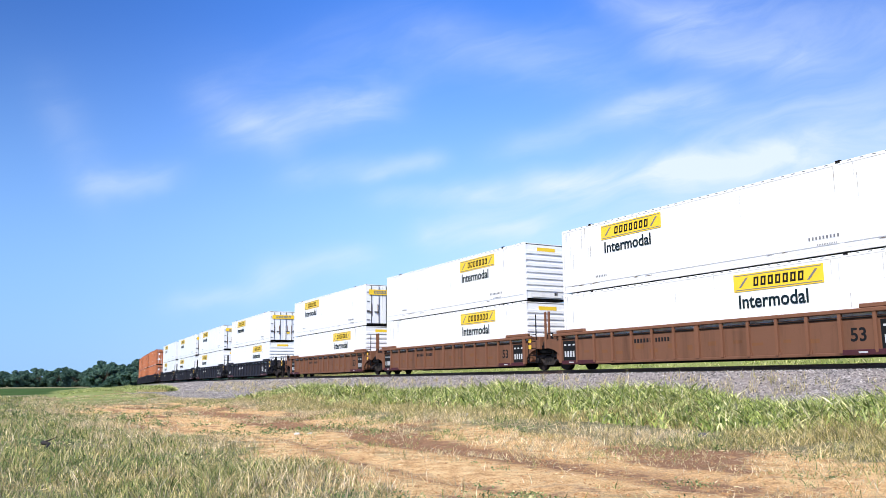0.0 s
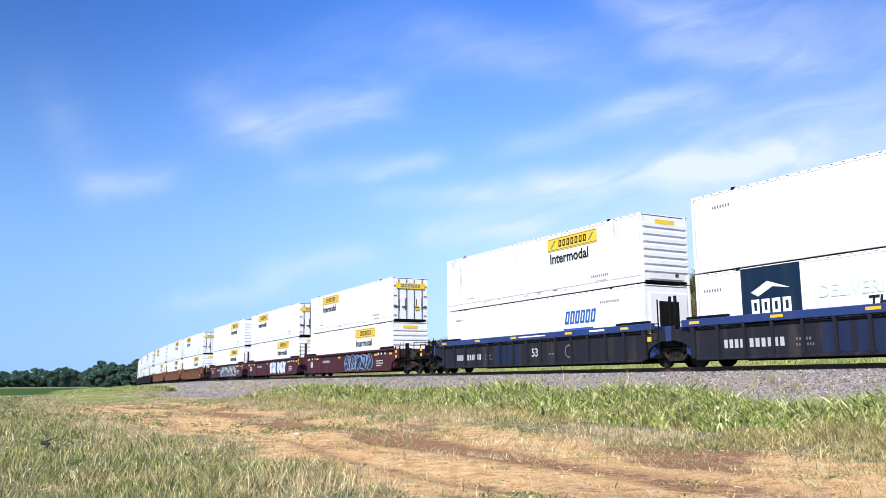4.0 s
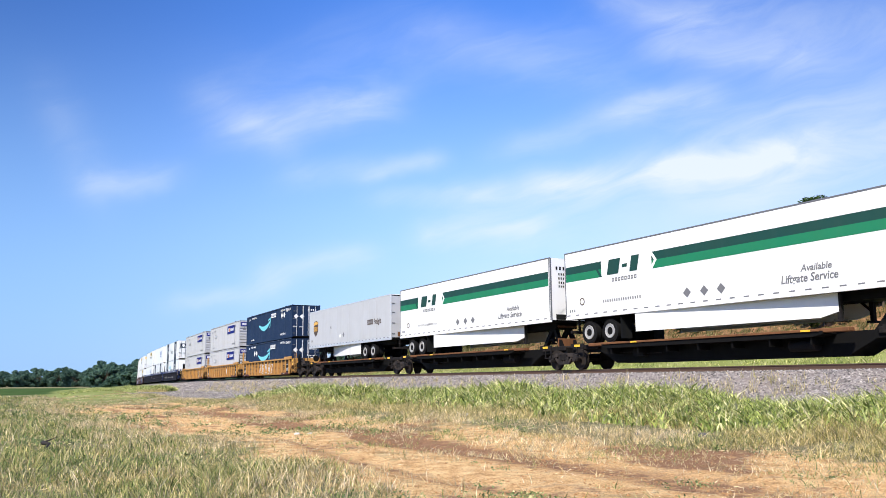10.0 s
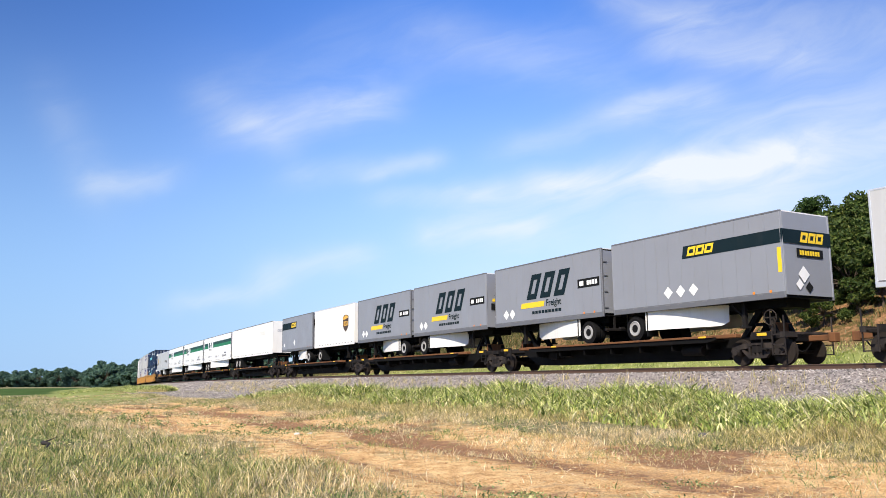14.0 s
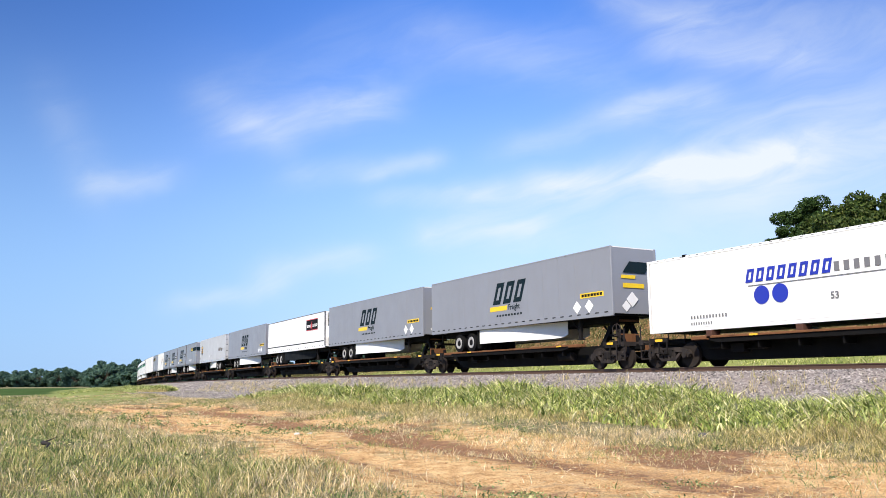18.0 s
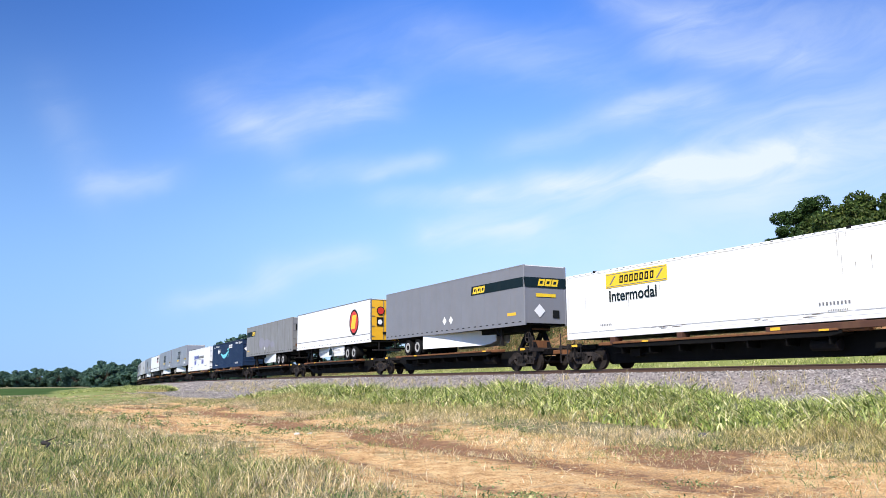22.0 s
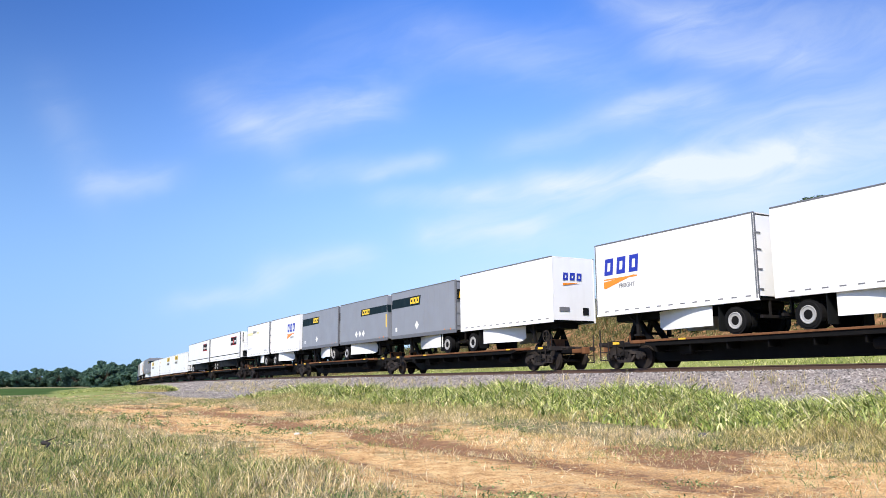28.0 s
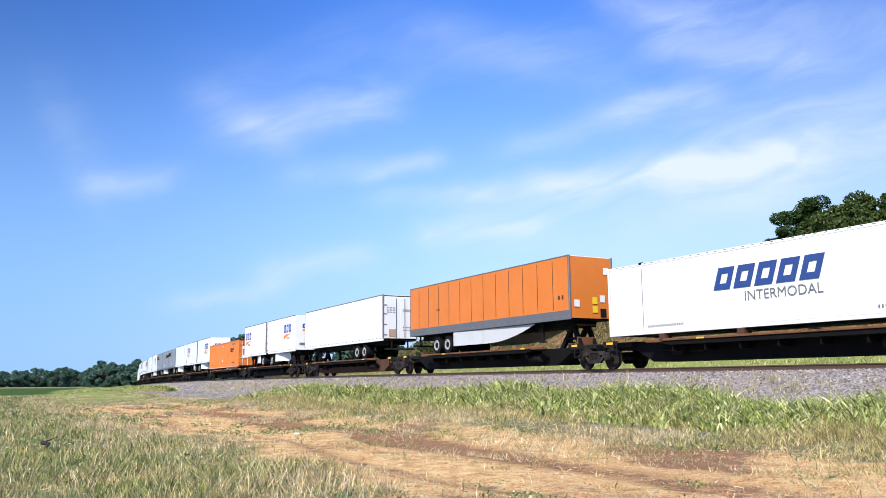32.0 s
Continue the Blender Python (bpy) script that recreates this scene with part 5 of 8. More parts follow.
def joint_gear(parent, x, mat, outer=0):
    """Over a truck between two wells: guide posts, climbing bars, brake rigging and black castings."""
    for sgn in (1, -1):
        for k in (-0.16, 0.12):
            put(box_part("guide_post", BLACK_STEEL if outer or mat in (BLUE_CAR, CHARCOAL) else mat, parent, (-0.045, sgn * 1.16 - 0.05, 0.95), (0.045, sgn * 1.16 + 0.05, 1.9 if outer else 2.75), 0.01), x + k)

        def climb(bm):
            for sx in (-0.32, 0.32):
                bx(bm, sx - 0.02, sx + 0.02, -0.02, 0.02, 0.34, 2.65 if sx < 0 and not outer else 1.75)
            for i in range(5):
                bx(bm, -0.32, 0.32, -0.016, 0.016, 0.36 + 0.33 * i, 0.395 + 0.33 * i)
        put(part("climbing_frame", climb, BLACK_STEEL, parent, "", ("climb", bool(outer))), x + 0.85, sgn * 1.43)
        put(part("grab_iron", lambda bm: (bx(bm, -0.02, 0.02, -0.02, 0.02, 0.6, 1.7), bx(bm, -0.02, 0.4, -0.02, 0.02, 1.66, 1.7), bx(bm, 0.36, 0.4, -0.02, 0.02, 1.3, 1.7)), BLACK_STEEL, parent, "", ("grab",)), x - 0.75, sgn * 1.40)

        def casting(bm):
            prism(bm, [(-0.75, 0.86), (-0.45, 1.28), (-0.12, 1.40), (0.18, 1.62), (0.5, 1.30), (0.8, 1.2), (0.7, 0.86)], sgn * 0.92 - 0.14, sgn * 0.92 + 0.14)
        put(part("end_casting", casting, TRUCK_FRAME, parent, "", ("casting", sgn)), x)
        put(part("side_bearing", lambda bm: (bx(bm, -0.45, 0.45, 1.05, 1.3, 0.80, 0.98), bx(bm, -0.2, 0.15, 1.1, 1.38, 0.98, 1.16), soft(bm, 0.02)), BLACK_STEEL, parent, "", ("bearing",)), x, 0 if sgn > 0 else -2.35)
    put(box_part("reflector", TAPE_Y, parent, (-0.12, 1.445, 1.32), (0.10, 1.452, 1.50), 0), x + 1.05)
    put(box_part("reflector", TAPE_Y, parent, (-0.12, 1.445, 1.02), (0.10, 1.452, 1.20), 0), x + 1.05)
    put(part("brake_cylinder", lambda bm: drum(bm, (0, 0.45, 1.22), 0.14, 0.35, "x", 12), BLACK_STEEL, parent, "", ("bcyl",)), x + 0.1)


# -- double-stack well wagon --
def well_car(mat, sill_mat, span_f, span_r, first, last, style, label, group):
    """One well of an articulated set. span_f, span_r: from its middle to the joint ahead and behind."""
    ob = new("well_wagon")
    tagged(ob, label, "railway wagon", group)
    A = 8.75
    arch = [(8.15 + 1.25 * (1 - math.cos(1.5708 * k / 6)), 0.30 + 0.72 * math.sin(1.5708 * k / 6)) for k in range(7)]
    deep = mat is BLUE_CAR
    for sgn in (1, -1):
        y0, y1 = sorted((sgn * 1.36, sgn * 1.44))

        def sill(bm):
            high = 1.58 if style == "smooth" else 1.42
            ends = [*arch, (9.40, high - 0.12), (9.22, high)]
            prism(bm, ends + [(-x, z) for x, z in reversed(ends)], y0, y1)
            if style != "smooth" and sgn < 0:
                for i in range(15):
                    x = -A + 0.6 + i * (2 * A - 1.2) / 14
                    prism(bm, [(x - 0.055, 0.30), (x + 0.055, 0.30), (x + 0.055, 1.52), (x - 0.055, 1.52)], -1.53, -1.43)
        side = part("well_side", sill, sill_mat, ob, "", ("sill", sill_mat.name, sgn, style))
        ya, yb = sorted((sgn * 1.34, sgn * 1.56))
        box_part("top_chord", mat, side, (-A + 0.1, ya, 1.46 if deep else 1.51), (A - 0.1, yb, 1.74 if deep else 1.64), 0.02)
        box_part("bottom_chord", sill_mat, side, (-A + 0.7, ya, 0.22), (A - 0.7, sorted((sgn * 1.34, sgn * 1.50))[1], 0.32), 0.015)
        for e in (1, -1):
            p0, p1 = sorted((e * 6.5, e * 8.45))
            box_part("top_step", BLACK_STEEL if style == "smooth" or deep else mat, side, (p0, ya, 1.645 if not deep else 1.745), (p1, sorted((sgn * 1.34, sgn * 1.50))[1], 1.78 if not deep else 1.84), 0.02)
            q0, q1 = sorted((e * 9.32, e * 9.42))
            box_part("end_post", mat, side, (q0, sorted((sgn * 1.30, sgn * 1.47))[0], 0.98), (q1, sorted((sgn * 1.30, sgn * 1.47))[1], 1.56), 0.015)
        if style != "smooth" and sgn > 0:
            box_part("side_pipe", BLACK_STEEL, side, (-A + 0.3, 1.445, 1.34), (A - 0.3, 1.485, 1.385), 0.012)
            n = 15
            for i in range(n):
                x = -A + 0.6 + i * (2 * A - 1.2) / (n - 1)
                wide = 0.10 if i % 7 == 0 else 0.055
                rib = part("stiffener", lambda bm: (prism(bm, [(-wide * 0.7, 0.30), (wide * 0.7, 0.30), (wide, 0.42), (wide, 1.53), (-wide, 1.53), (-wide, 0.42)], 1.435, 1.535), bx(bm, -0.11, 0.11, 1.436, 1.50, 0.325, 0.40)), sill_mat if deep else mat, side, "", ("stiff", mat.name, sgn, wide))
                rib.matrix_basis = pose(x, 0, 0)
    box_part("well_floor", BLACK_STEEL, ob, (-A + 0.9, -1.36, 0.24), (A - 0.9, 1.36, 0.34), 0)
    for e, span, outer in ((1, span_f, first), (-1, span_r, last)):
        def bulkhead(bm):
            prism(bm, [(0, 0.5), (0.3, 0.36), (0.36, 1.5), (0.2, 1.62), (0, 1.62)], -1.36, 1.36)
        b = part("end_bulkhead", bulkhead, mat, ob, "", ("bulk", mat.name))
        b.matrix_basis = pose(e * 8.62, 0, 0, 0, 0, 0 if e < 0 else 180)
        x0, x1 = sorted((e * 8.5, e * (span - 0.05)))
        box_part("end_platform", BLACK_STEEL, ob, (x0, -1.05, 0.86), (x1, 1.05, 1.06), 0.02)
        if outer:
            for sgn in (1, -1):
                ld = part("ladder", lambda bm: [bx(bm, -0.22, 0.22, -0.012, 0.012, 0.45 + 0.32 * i, 0.475 + 0.32 * i) for i in range(5)] + [bx(bm, sx - 0.015, sx + 0.015, -0.014, 0.014, 0.4, 2.0) for sx in (-0.22, 0.22)], BLACK_STEEL if mat in (BLUE_CAR, MAROON) else mat, ob, "", ("ladder", mat.name))
                ld.matrix_basis = pose(e * 9.75, sgn * 1.42, 0)
            rail_x = e * 10.05
            def rail_loop(bm):
                for sy in (-0.7, 0.7):
                    bx(bm, -0.02, 0.02, sy - 0.02, sy + 0.02, 1.0, 1.95)
                bx(bm, -0.02, 0.02, -0.72, 0.72, 1.93, 1.97)
                drum(bm, (0.08, -0.35, 1.55), 0.26, 0.02, "x", 16)
            put(part("brake_rail", rail_loop, BLACK_STEEL, ob, "", ("brakerail",)), rail_x)
            truck(ob, e * (span - 1.75))
            coupler(ob, e * (span - 0.85), e)
    if not last:
        truck(ob, -span_r)
        joint_gear(ob, -span_r, mat)
    for x, e in ((span_f - 1.75, 1),) * first + ((-span_r + 1.75, -1),) * last:
        joint_gear(ob, x, mat, e)
    return ob


# -- articulated spine wagon --
def spine_car(span_f, span_r, first, last, hitch, label, group, deck=(-5.6, 5.0), sill_mat=None):
    """One platform: deep centre sill, wheel runways on outriggers, trailer hitch. hitch: +1 front, -1 rear, 0 none."""
    ob = new("spine_wagon")
    tagged(ob, label, "railway wagon", group)
    f, r = span_f - (0.9 if first else 0.2), span_r - (0.9 if last else 0.2)

    def sill(bm):
        prism(bm, [(-r, 0.80), (-r + 2.0, 0.76), (-r + 3.0, 0.25), (f - 3.0, 0.25), (f - 2.0, 0.76), (f, 0.80), (f, 1.02), (-r, 1.02)], -0.66, 0.66)
    part("centre_sill", sill, sill_mat if sill_mat and first else BLACK_STEEL, ob, "", ("spinesill", round(f, 2), round(r, 2), bool(sill_mat and first)))
    if hitch == 0:
        if not sill_mat:
            box_part("side_beam", SPINE_BROWN, ob, (-r + 1.4, 1.36, 1.05), (-2.8, 1.42, 1.27), 0.015, "dull brown side beam")
            box_part("reflector", TAPE_Y, ob, (-3.4, 1.42, 1.14), (-3.0, 1.426, 1.24), 0)
        for x in (-6.2, 1.2, 5.0):
            box_part("container_post", SPINE_BROWN, ob, (x - 0.14, 0.9, 1.0), (x + 0.14, 1.36, 1.31), 0.015)
    a, b = deck
    for sgn in (1, -1):
        y0, y1 = sorted((sgn * 0.50, sgn * 1.38))

        def runway(bm):
            prism(bm, [(a, 0.94), (a + 0.4, 0.86), (b - 0.4, 0.86), (b, 0.94), (b, 1.04), (a, 1.04)], y0, y1)
        rw = part("runway", runway, BLACK_STEEL, ob, "", ("runway", a, b, sgn))
        ye0, ye1 = sorted((sgn * 1.38, sgn * 1.43))
        box_part("edge_angle", RUST if sgn > 0 else DECK, rw, (a + 0.1, ye0, 1.02), (b - 0.1, ye1, 1.10), 0.01)
        if sgn > 0:
            for x in (a + 0.4, b - 2.2):
                box_part("reflector", TAPE_Y, rw, (x, 1.43, 1.03), (x + 0.36, 1.436, 1.09), 0)
    for x0 in (a - 0.9, b - 1.1):
        box_part("apron_plate", RUST, ob, (x0, 1.05, 0.98), (x0 + 2.0, 1.36, 1.115), 0.02, "worn rust-orange deck plate")
    for i in range(7):
        x = a + 0.5 + i * (b - a - 1.0) / 6
        part("outrigger", lambda bm: prism(bm, [(-0.03, 0.62), (0.03, 0.62), (0.03, 0.90), (-0.03, 0.90)], -1.30, 1.30), BLACK_STEEL, ob, "", ("outrig",)).matrix_basis = pose(x, 0, 0)
    # air tank and pipes hung on the sill
    tank = part("air_tank", lambda bm: drum(bm, (0, 0.88, 0.60), 0.19, 0.5, "x", 14), TRUCK_GREY, ob, "", ("tank",))
    put(tank, -r + 4.4)
    part("brake_gear", lambda bm: (bx(bm, -0.3, 0.3, 0.66, 0.95, 0.5, 0.8), bx(bm, 0.4, 1.5, 0.8, 0.85, 0.66, 0.7), bx(bm, -1.2, -0.35, 0.8, 0.85, 0.58, 0.62)), TRUCK_GREY, ob, "", ("brakegear",)).matrix_basis = pose(f - 4.6, 0, 0)
    for e, outer, span in ((1, first, f), (-1, last, r)):
        x0, x1 = sorted((e * (span - 1.9), e * (span - 0.1)))
        box_part("end_sill", TRUCK_GREY, ob, (x0, -0.75, 0.88), (x1, 0.75, 1.10), 0.03)
        for sgn in (1, -1):
            part("corner_step", lambda bm: (bx(bm, -0.45, 0.45, -0.03, 0.03, 0.98, 1.14), bx(bm, -0.42, -0.38, -0.02, 0.02, 0.55, 1.0), bx(bm, 0.02, 0.06, -0.02, 0.02, 0.55, 1.0), bx(bm, -0.42, 0.06, -0.05, 0.05, 0.53, 0.57)), TRUCK_GREY, ob, "", ("cstep",)).matrix_basis = pose(e * (span - 1.0), sgn * 1.18, 0)
            if sgn > 0:
                box_part("reflector", TAPE_Y, ob, (e * (span - 1.0) - 0.2, sorted((sgn * 1.212, sgn * 1.218))[0], 1.0), (e * (span - 1.0) + 0.2, sorted((sgn * 1.212, sgn * 1.218))[1], 1.10), 0)
        if outer:
            truck(ob, e * (span - 1.35))
            coupler(ob, e * (span + 0.05), e)

            def end_frame(bm):
                for sy in (-1.25, 1.25):
                    for sx in (-0.25, 0.25):
                        bx(bm, sx - 0.02, sx + 0.02, sy - 0.02, sy + 0.02, 0.32, 1.65 if sx > 0 else 1.15)
                    for i in range(3):
                        bx(bm, -0.25, 0.25, sy - 0.02, sy + 0.02, 0.33 + 0.33 * i, 0.37 + 0.33 * i)
                bx(bm, 0.1, 0.3, -1.3, 1.3, 0.92, 1.10)
            fr = part("end_ladder", end_frame, TRUCK_FRAME, ob, "", ("endframe",))
            fr.matrix_basis = pose(e * (span - 0.3), 0, 0) @ Matrix.Diagonal((e, 1, 1, 1))

            def brake_wheel(bm):
                bx(bm, -0.05, 0.05, 0.5, 0.62, 1.05, 1.6)
                for i in range(14):
                    a0, a1 = 6.2832 * i / 14, 6.2832 * (i + 1) / 14
                    p = Vector((0.26 * math.cos(a0), 0.68, 1.62 + 0.26 * math.sin(a0)))
                    q = Vector((0.26 * math.cos(a1), 0.68, 1.62 + 0.26 * math.sin(a1)))
                    limb(bm, p, q, 0.02, 0.02, 5)
                bx(bm, -0.25, 0.25, 0.665, 0.695, 1.605, 1.635), bx(bm, -0.015, 0.015, 0.665, 0.695, 1.37, 1.87)
            if e < 0:
                put(part("brake_wheel", brake_wheel, TRUCK_FRAME, ob, "", ("brakewheel",)), e * (span - 0.75), 0.35)
            put(part("air_hose", lambda bm: [limb(bm, Vector((0.12 * k, 0.45, 0.72 - 0.30 * math.sin(3.1416 * k / 6))), Vector((0.12 * (k + 1), 0.45, 0.72 - 0.30 * math.sin(3.1416 * (k + 1) / 6))), 0.025, 0.025, 6) for k in range(6)], BLACK_STEEL, ob, "", ("hose",)), e * span - 0.36)
    if not last:
        truck(ob, -span_r)
    if hitch:
        for hx, e in (((7.15, 1),) if hitch == 1 else ((-7.15, -1),) if hitch == -1 else ((7.15, 1), (-7.15, -1))):
            def stanchion(bm):
                for sy in (-0.42, 0.42):
                    prism(bm, [(-0.95, 1.02), (-0.70, 1.02), (0.14, 2.02), (-0.14, 2.02)], sy - 0.09, sy + 0.09)
                    prism(bm, [(0.45, 1.02), (0.68, 1.02), (0.16, 2.02), (-0.04, 2.02)], sy - 0.09, sy + 0.09)
                bx(bm, -0.30, 0.02, -0.5, 0.5, 1.4, 1.5)
            h = part("hitch", stanchion, BLACK_STEEL, ob, "", ("hitch",))
            h.matrix_basis = pose(hx, 0, 0) @ Matrix.Diagonal((e, 1, 1, 1))
            box_part("hitch_plate", RUST, h, (-0.5, -0.55, 2.02), (0.5, 0.55, 2.12), 0.03)
            box_part("hitch_shield", RUST, h, (0.40, -0.55, 1.06), (0.46, 0.55, 1.50), 0.01, "rust-orange steel shield")
    return ob


# -- road trailers --
TFLOOR, TTOP, TDECK = 2.28, 5.24, 1.10


def tyre_pair(parent, x, sgn, z=TDECK + 0.5):
    def tyres(bm):
        for yy in (1.06, 0.74):
            drum(bm, (0, sgn * yy, 0), 0.50, 0.12, "y", 26)
            drum(bm, (0, sgn * (yy + 0.125), 0), 0.45, 0.012, "y", 26, 0.42)
    t = part("tyre", tyres, TYRE, parent, "", ("tyre", sgn))
    t.matrix_basis = pose(x, 0, z)

    def rim(bm):
        seg = 22
        rings = []
        for rr, yy in ((0.31, 1.198), (0.30, 1.222), (0.27, 1.226), (0.25, 1.205), (0.165, 1.200)):
            rings.append([bm.verts.new((rr * math.cos(6.2832 * i / seg), sgn * yy, rr * math.sin(6.2832 * i / seg))) for i in range(seg)])
        for q, w in zip(rings, rings[1:]):
            for i in range(seg):
                bm.faces.new((q[i], q[(i + 1) % seg], w[(i + 1) % seg], w[i]))
    part("rim", rim, RIM, t, "", ("rim", sgn))


def trailer(name, mat, length, wheels, label, group, skirt=None, rail_mat=None, top=TTOP, panels=0, cooler=False, rear_mat=None, axles=None, rounded=False, low=None):
    """A box trailer. wheels: +1 axles under the front end as it rides, -1 under the rear. skirt: (start, end, shape) from the axle end."""
    ob = new(name)
    tagged(ob, label, "trailer", group)
    L, W, z0, z1 = length, CW, TFLOOR, top
    rm = rail_mat or ALU
    for sgn in (1, -1):
        y0, y1 = sorted((sgn * (W - 0.03), sgn * W))

        def wall(bm):
            grooved(bm, L - 0.02, sgn * W, z0 + 0.16, z1 - 0.07, sgn, panels or 13, 0.012 if panels else 0.005, 0.012)
        part("side_panel", wall, mat, ob, "", ("twall", mat.name, L, sgn, top, panels))
        ya, yb = sorted((sgn * (W - 0.08), sgn * (W + 0.006)))
        box_part("top_rail", rm, ob, (-L / 2, ya, z1 - 0.08), (L / 2, yb, z1), 0.02)
        low_rail = box_part("bottom_rail", (mat if mat in (WHITE, WHITE_DULL) else rm) if not low else low, ob, (-L / 2, ya, z0 - 0.06 if not low else z0 - 0.02), (L / 2, yb, z0 + (0.17 if not low else 0.42)), 0.012)

        def clips(bm):
            n = int(L / 0.62)
            for i in range(n):
                x = -L / 2 + 0.3 + i * 0.62
                bx(bm, x, x + 0.24, sorted((sgn * (W + 0.004), sgn * (W + 0.009)))[0], sorted((sgn * (W + 0.004), sgn * (W + 0.009)))[1], z0 + 0.10, z0 + 0.15)
        part("marker_strip", clips, BLACK_MARK if rm is mat else GREY_MARK, low_rail, "", ("clips", L, sgn, rm is mat))["kind"] = "stuff"
        for e in (1, -1):
            xa, xb = sorted((e * (L / 2 - 0.11), e * (L / 2 + 0.004)))
            yc, yd = sorted((sgn * (W - 0.12), sgn * (W + 0.008)))
            box_part("corner_post", rm if not rounded else mat, ob, (xa, yc, z0), (xb, yd, z1 - 0.01), 0.03 if not rounded else 0.05)
    box_part("roof", WHITE_DULL, ob, (-L / 2 + 0.04, -W + 0.05, z1 - 0.05), (L / 2 - 0.04, W - 0.05, z1 - 0.012), 0)
    box_part("floor_frame", BLACK_STEEL, ob, (-L / 2 + 0.06, -W + 0.07, z0 - 0.02), (L / 2 - 0.06, W - 0.07, z0 + 0.15), 0)
    # solid black block: frame rails together with the shade under the floor
    box_part("under_frame_shade", BLACK_STEEL, ob, (-L / 2 + 0.5, -0.62, z0 - 0.30), (L / 2 - 0.5, 0.62, z0 - 0.01), 0.02)
    box_part("front_wall", mat, ob, (L / 2 - 0.06, -W + 0.1, z0 + 0.05), (L / 2 - 0.02, W - 0.1, z1 - 0.06), 0)
    em = rear_mat or mat
    if wheels < 0 and not cooler:
        for sgn in (1, -1):
            a, b = sorted((sgn * 0.01, sgn * (W - 0.11)))
            d = box_part("door", em, ob, (-L / 2 + 0.01, a, z0 + 0.10), (-L / 2 + 0.06, b, z1 - 0.12), 0.01)
            part("lock_rod", lambda bm: drum(bm, (-L / 2 - 0.02, sgn * 0.32, (z0 + z1) / 2), 0.018, (z1 - z0) / 2 - 0.15, "z", 8), ALU_DK, d, "", ("trod", L, sgn))
            for z in (2.6, 3.3, 4.0, 4.6):
                box_part("hinge", ALU_DK, d, (-L / 2 - 0.02, sorted((sgn * 1.0, sgn * 1.2))[0], z), (-L / 2 + 0.012, sorted((sgn * 1.0, sgn * 1.2))[1], z + 0.05), 0)
    else:
        box_part("rear_wall", em, ob, (-L / 2 + 0.01, -W + 0.1, z0 + 0.05), (-L / 2 + 0.05, W - 0.1, z1 - 0.06), 0.005)
    if cooler:
        u = box_part("cooling_unit", WHITE, ob, (-L / 2 - 0.40, -1.0, 3.86), (-L / 2 + 0.01, 0.98, z1 - 0.06), 0.05)
        box_part("side_grille", BLACK_MARK, u, (-L / 2 - 0.36, 0.975, 3.90), (-L / 2 - 0.01, 1.0, z1 - 0.12), 0.01, "black side grille of the cooling unit")
        for k in range(4):
            box_part("louvre", ALU_DK, u, (-L / 2 - 0.33, 0.995, 4.02 + 0.25 * k), (-L / 2 - 0.04, 1.02, 4.06 + 0.25 * k), 0.005)
        box_part("air_slot", BLACK_MARK, u, (-L / 2 - 0.412, -0.2, 4.52), (-L / 2 - 0.39, 0.5, 4.72), 0.005)
        low_box = box_part("engine_cover", WHITE, ob, (-L / 2 - 0.50, -1.05, 3.0), (-L / 2 + 0.01, 1.02, 3.84), 0.06)
        for y in (-0.1, 0.15):
            box_part("latch", BLACK_MARK, low_box, (-L / 2 - 0.512, y, 3.15), (-L / 2 - 0.49, y + 0.12, 3.21), 0.004)
        box_part("lower_panel", BLACK_MARK, ob, (-L / 2 - 0.30, -0.95, z0 + 0.12), (-L / 2 + 0.01, 0.95, 3.0), 0.03)
    # running gear
    s = wheels
    ax = axles if axles else ([2.3, 3.65] if L > 12 else [1.15])
    bogie = box_part("axle_frame", BLACK_STEEL, ob, (min(s * (L / 2 - ax[0] + 0.7), s * (L / 2 - ax[-1] - 0.7)), -0.6, z0 - 0.32), (max(s * (L / 2 - ax[0] + 0.7), s * (L / 2 - ax[-1] - 0.7)), 0.6, z0 - 0.02), 0.02)
    for a in ax:
        x = s * (L / 2 - a)
        part("axle", lambda bm: drum(bm, (0, 0, 0), 0.07, 1.0, "y", 10), BLACK_STEEL, bogie, "", ("taxle",)).matrix_basis = pose(x, 0, TDECK + 0.5)
        for sgn in (1, -1):
            tyre_pair(bogie, x, sgn)
    for sgn in (1, -1):
        x = s * (L / 2 - ax[-1] - 0.72)
        box_part("mud_flap", BLACK_MARK, ob, (x - 0.01, sorted((sgn * 0.62, sgn * 1.22))[0], TDECK + 0.15), (x + 0.01, sorted((sgn * 0.62, sgn * 1.22))[1], z0), 0)
    bump = box_part("bumper", TRUCK_GREY, ob, (min(s * (L / 2 - 0.16), s * (L / 2 - 0.05)), -1.1, 1.62), (max(s * (L / 2 - 0.16), s * (L / 2 - 0.05)), 1.1, 1.74), 0.015)
    for sy in (-0.6, 0.6):
        box_part("bumper_leg", TRUCK_GREY, bump, (min(s * (L / 2 - 0.14), s * (L / 2 - 0.07)), sy - 0.04, 1.72), (max(s * (L / 2 - 0.14), s * (L / 2 - 0.07)), sy + 0.04, z0), 0)
    lx = -s * (L / 2 - (2.75 if L > 12 else 2.1))
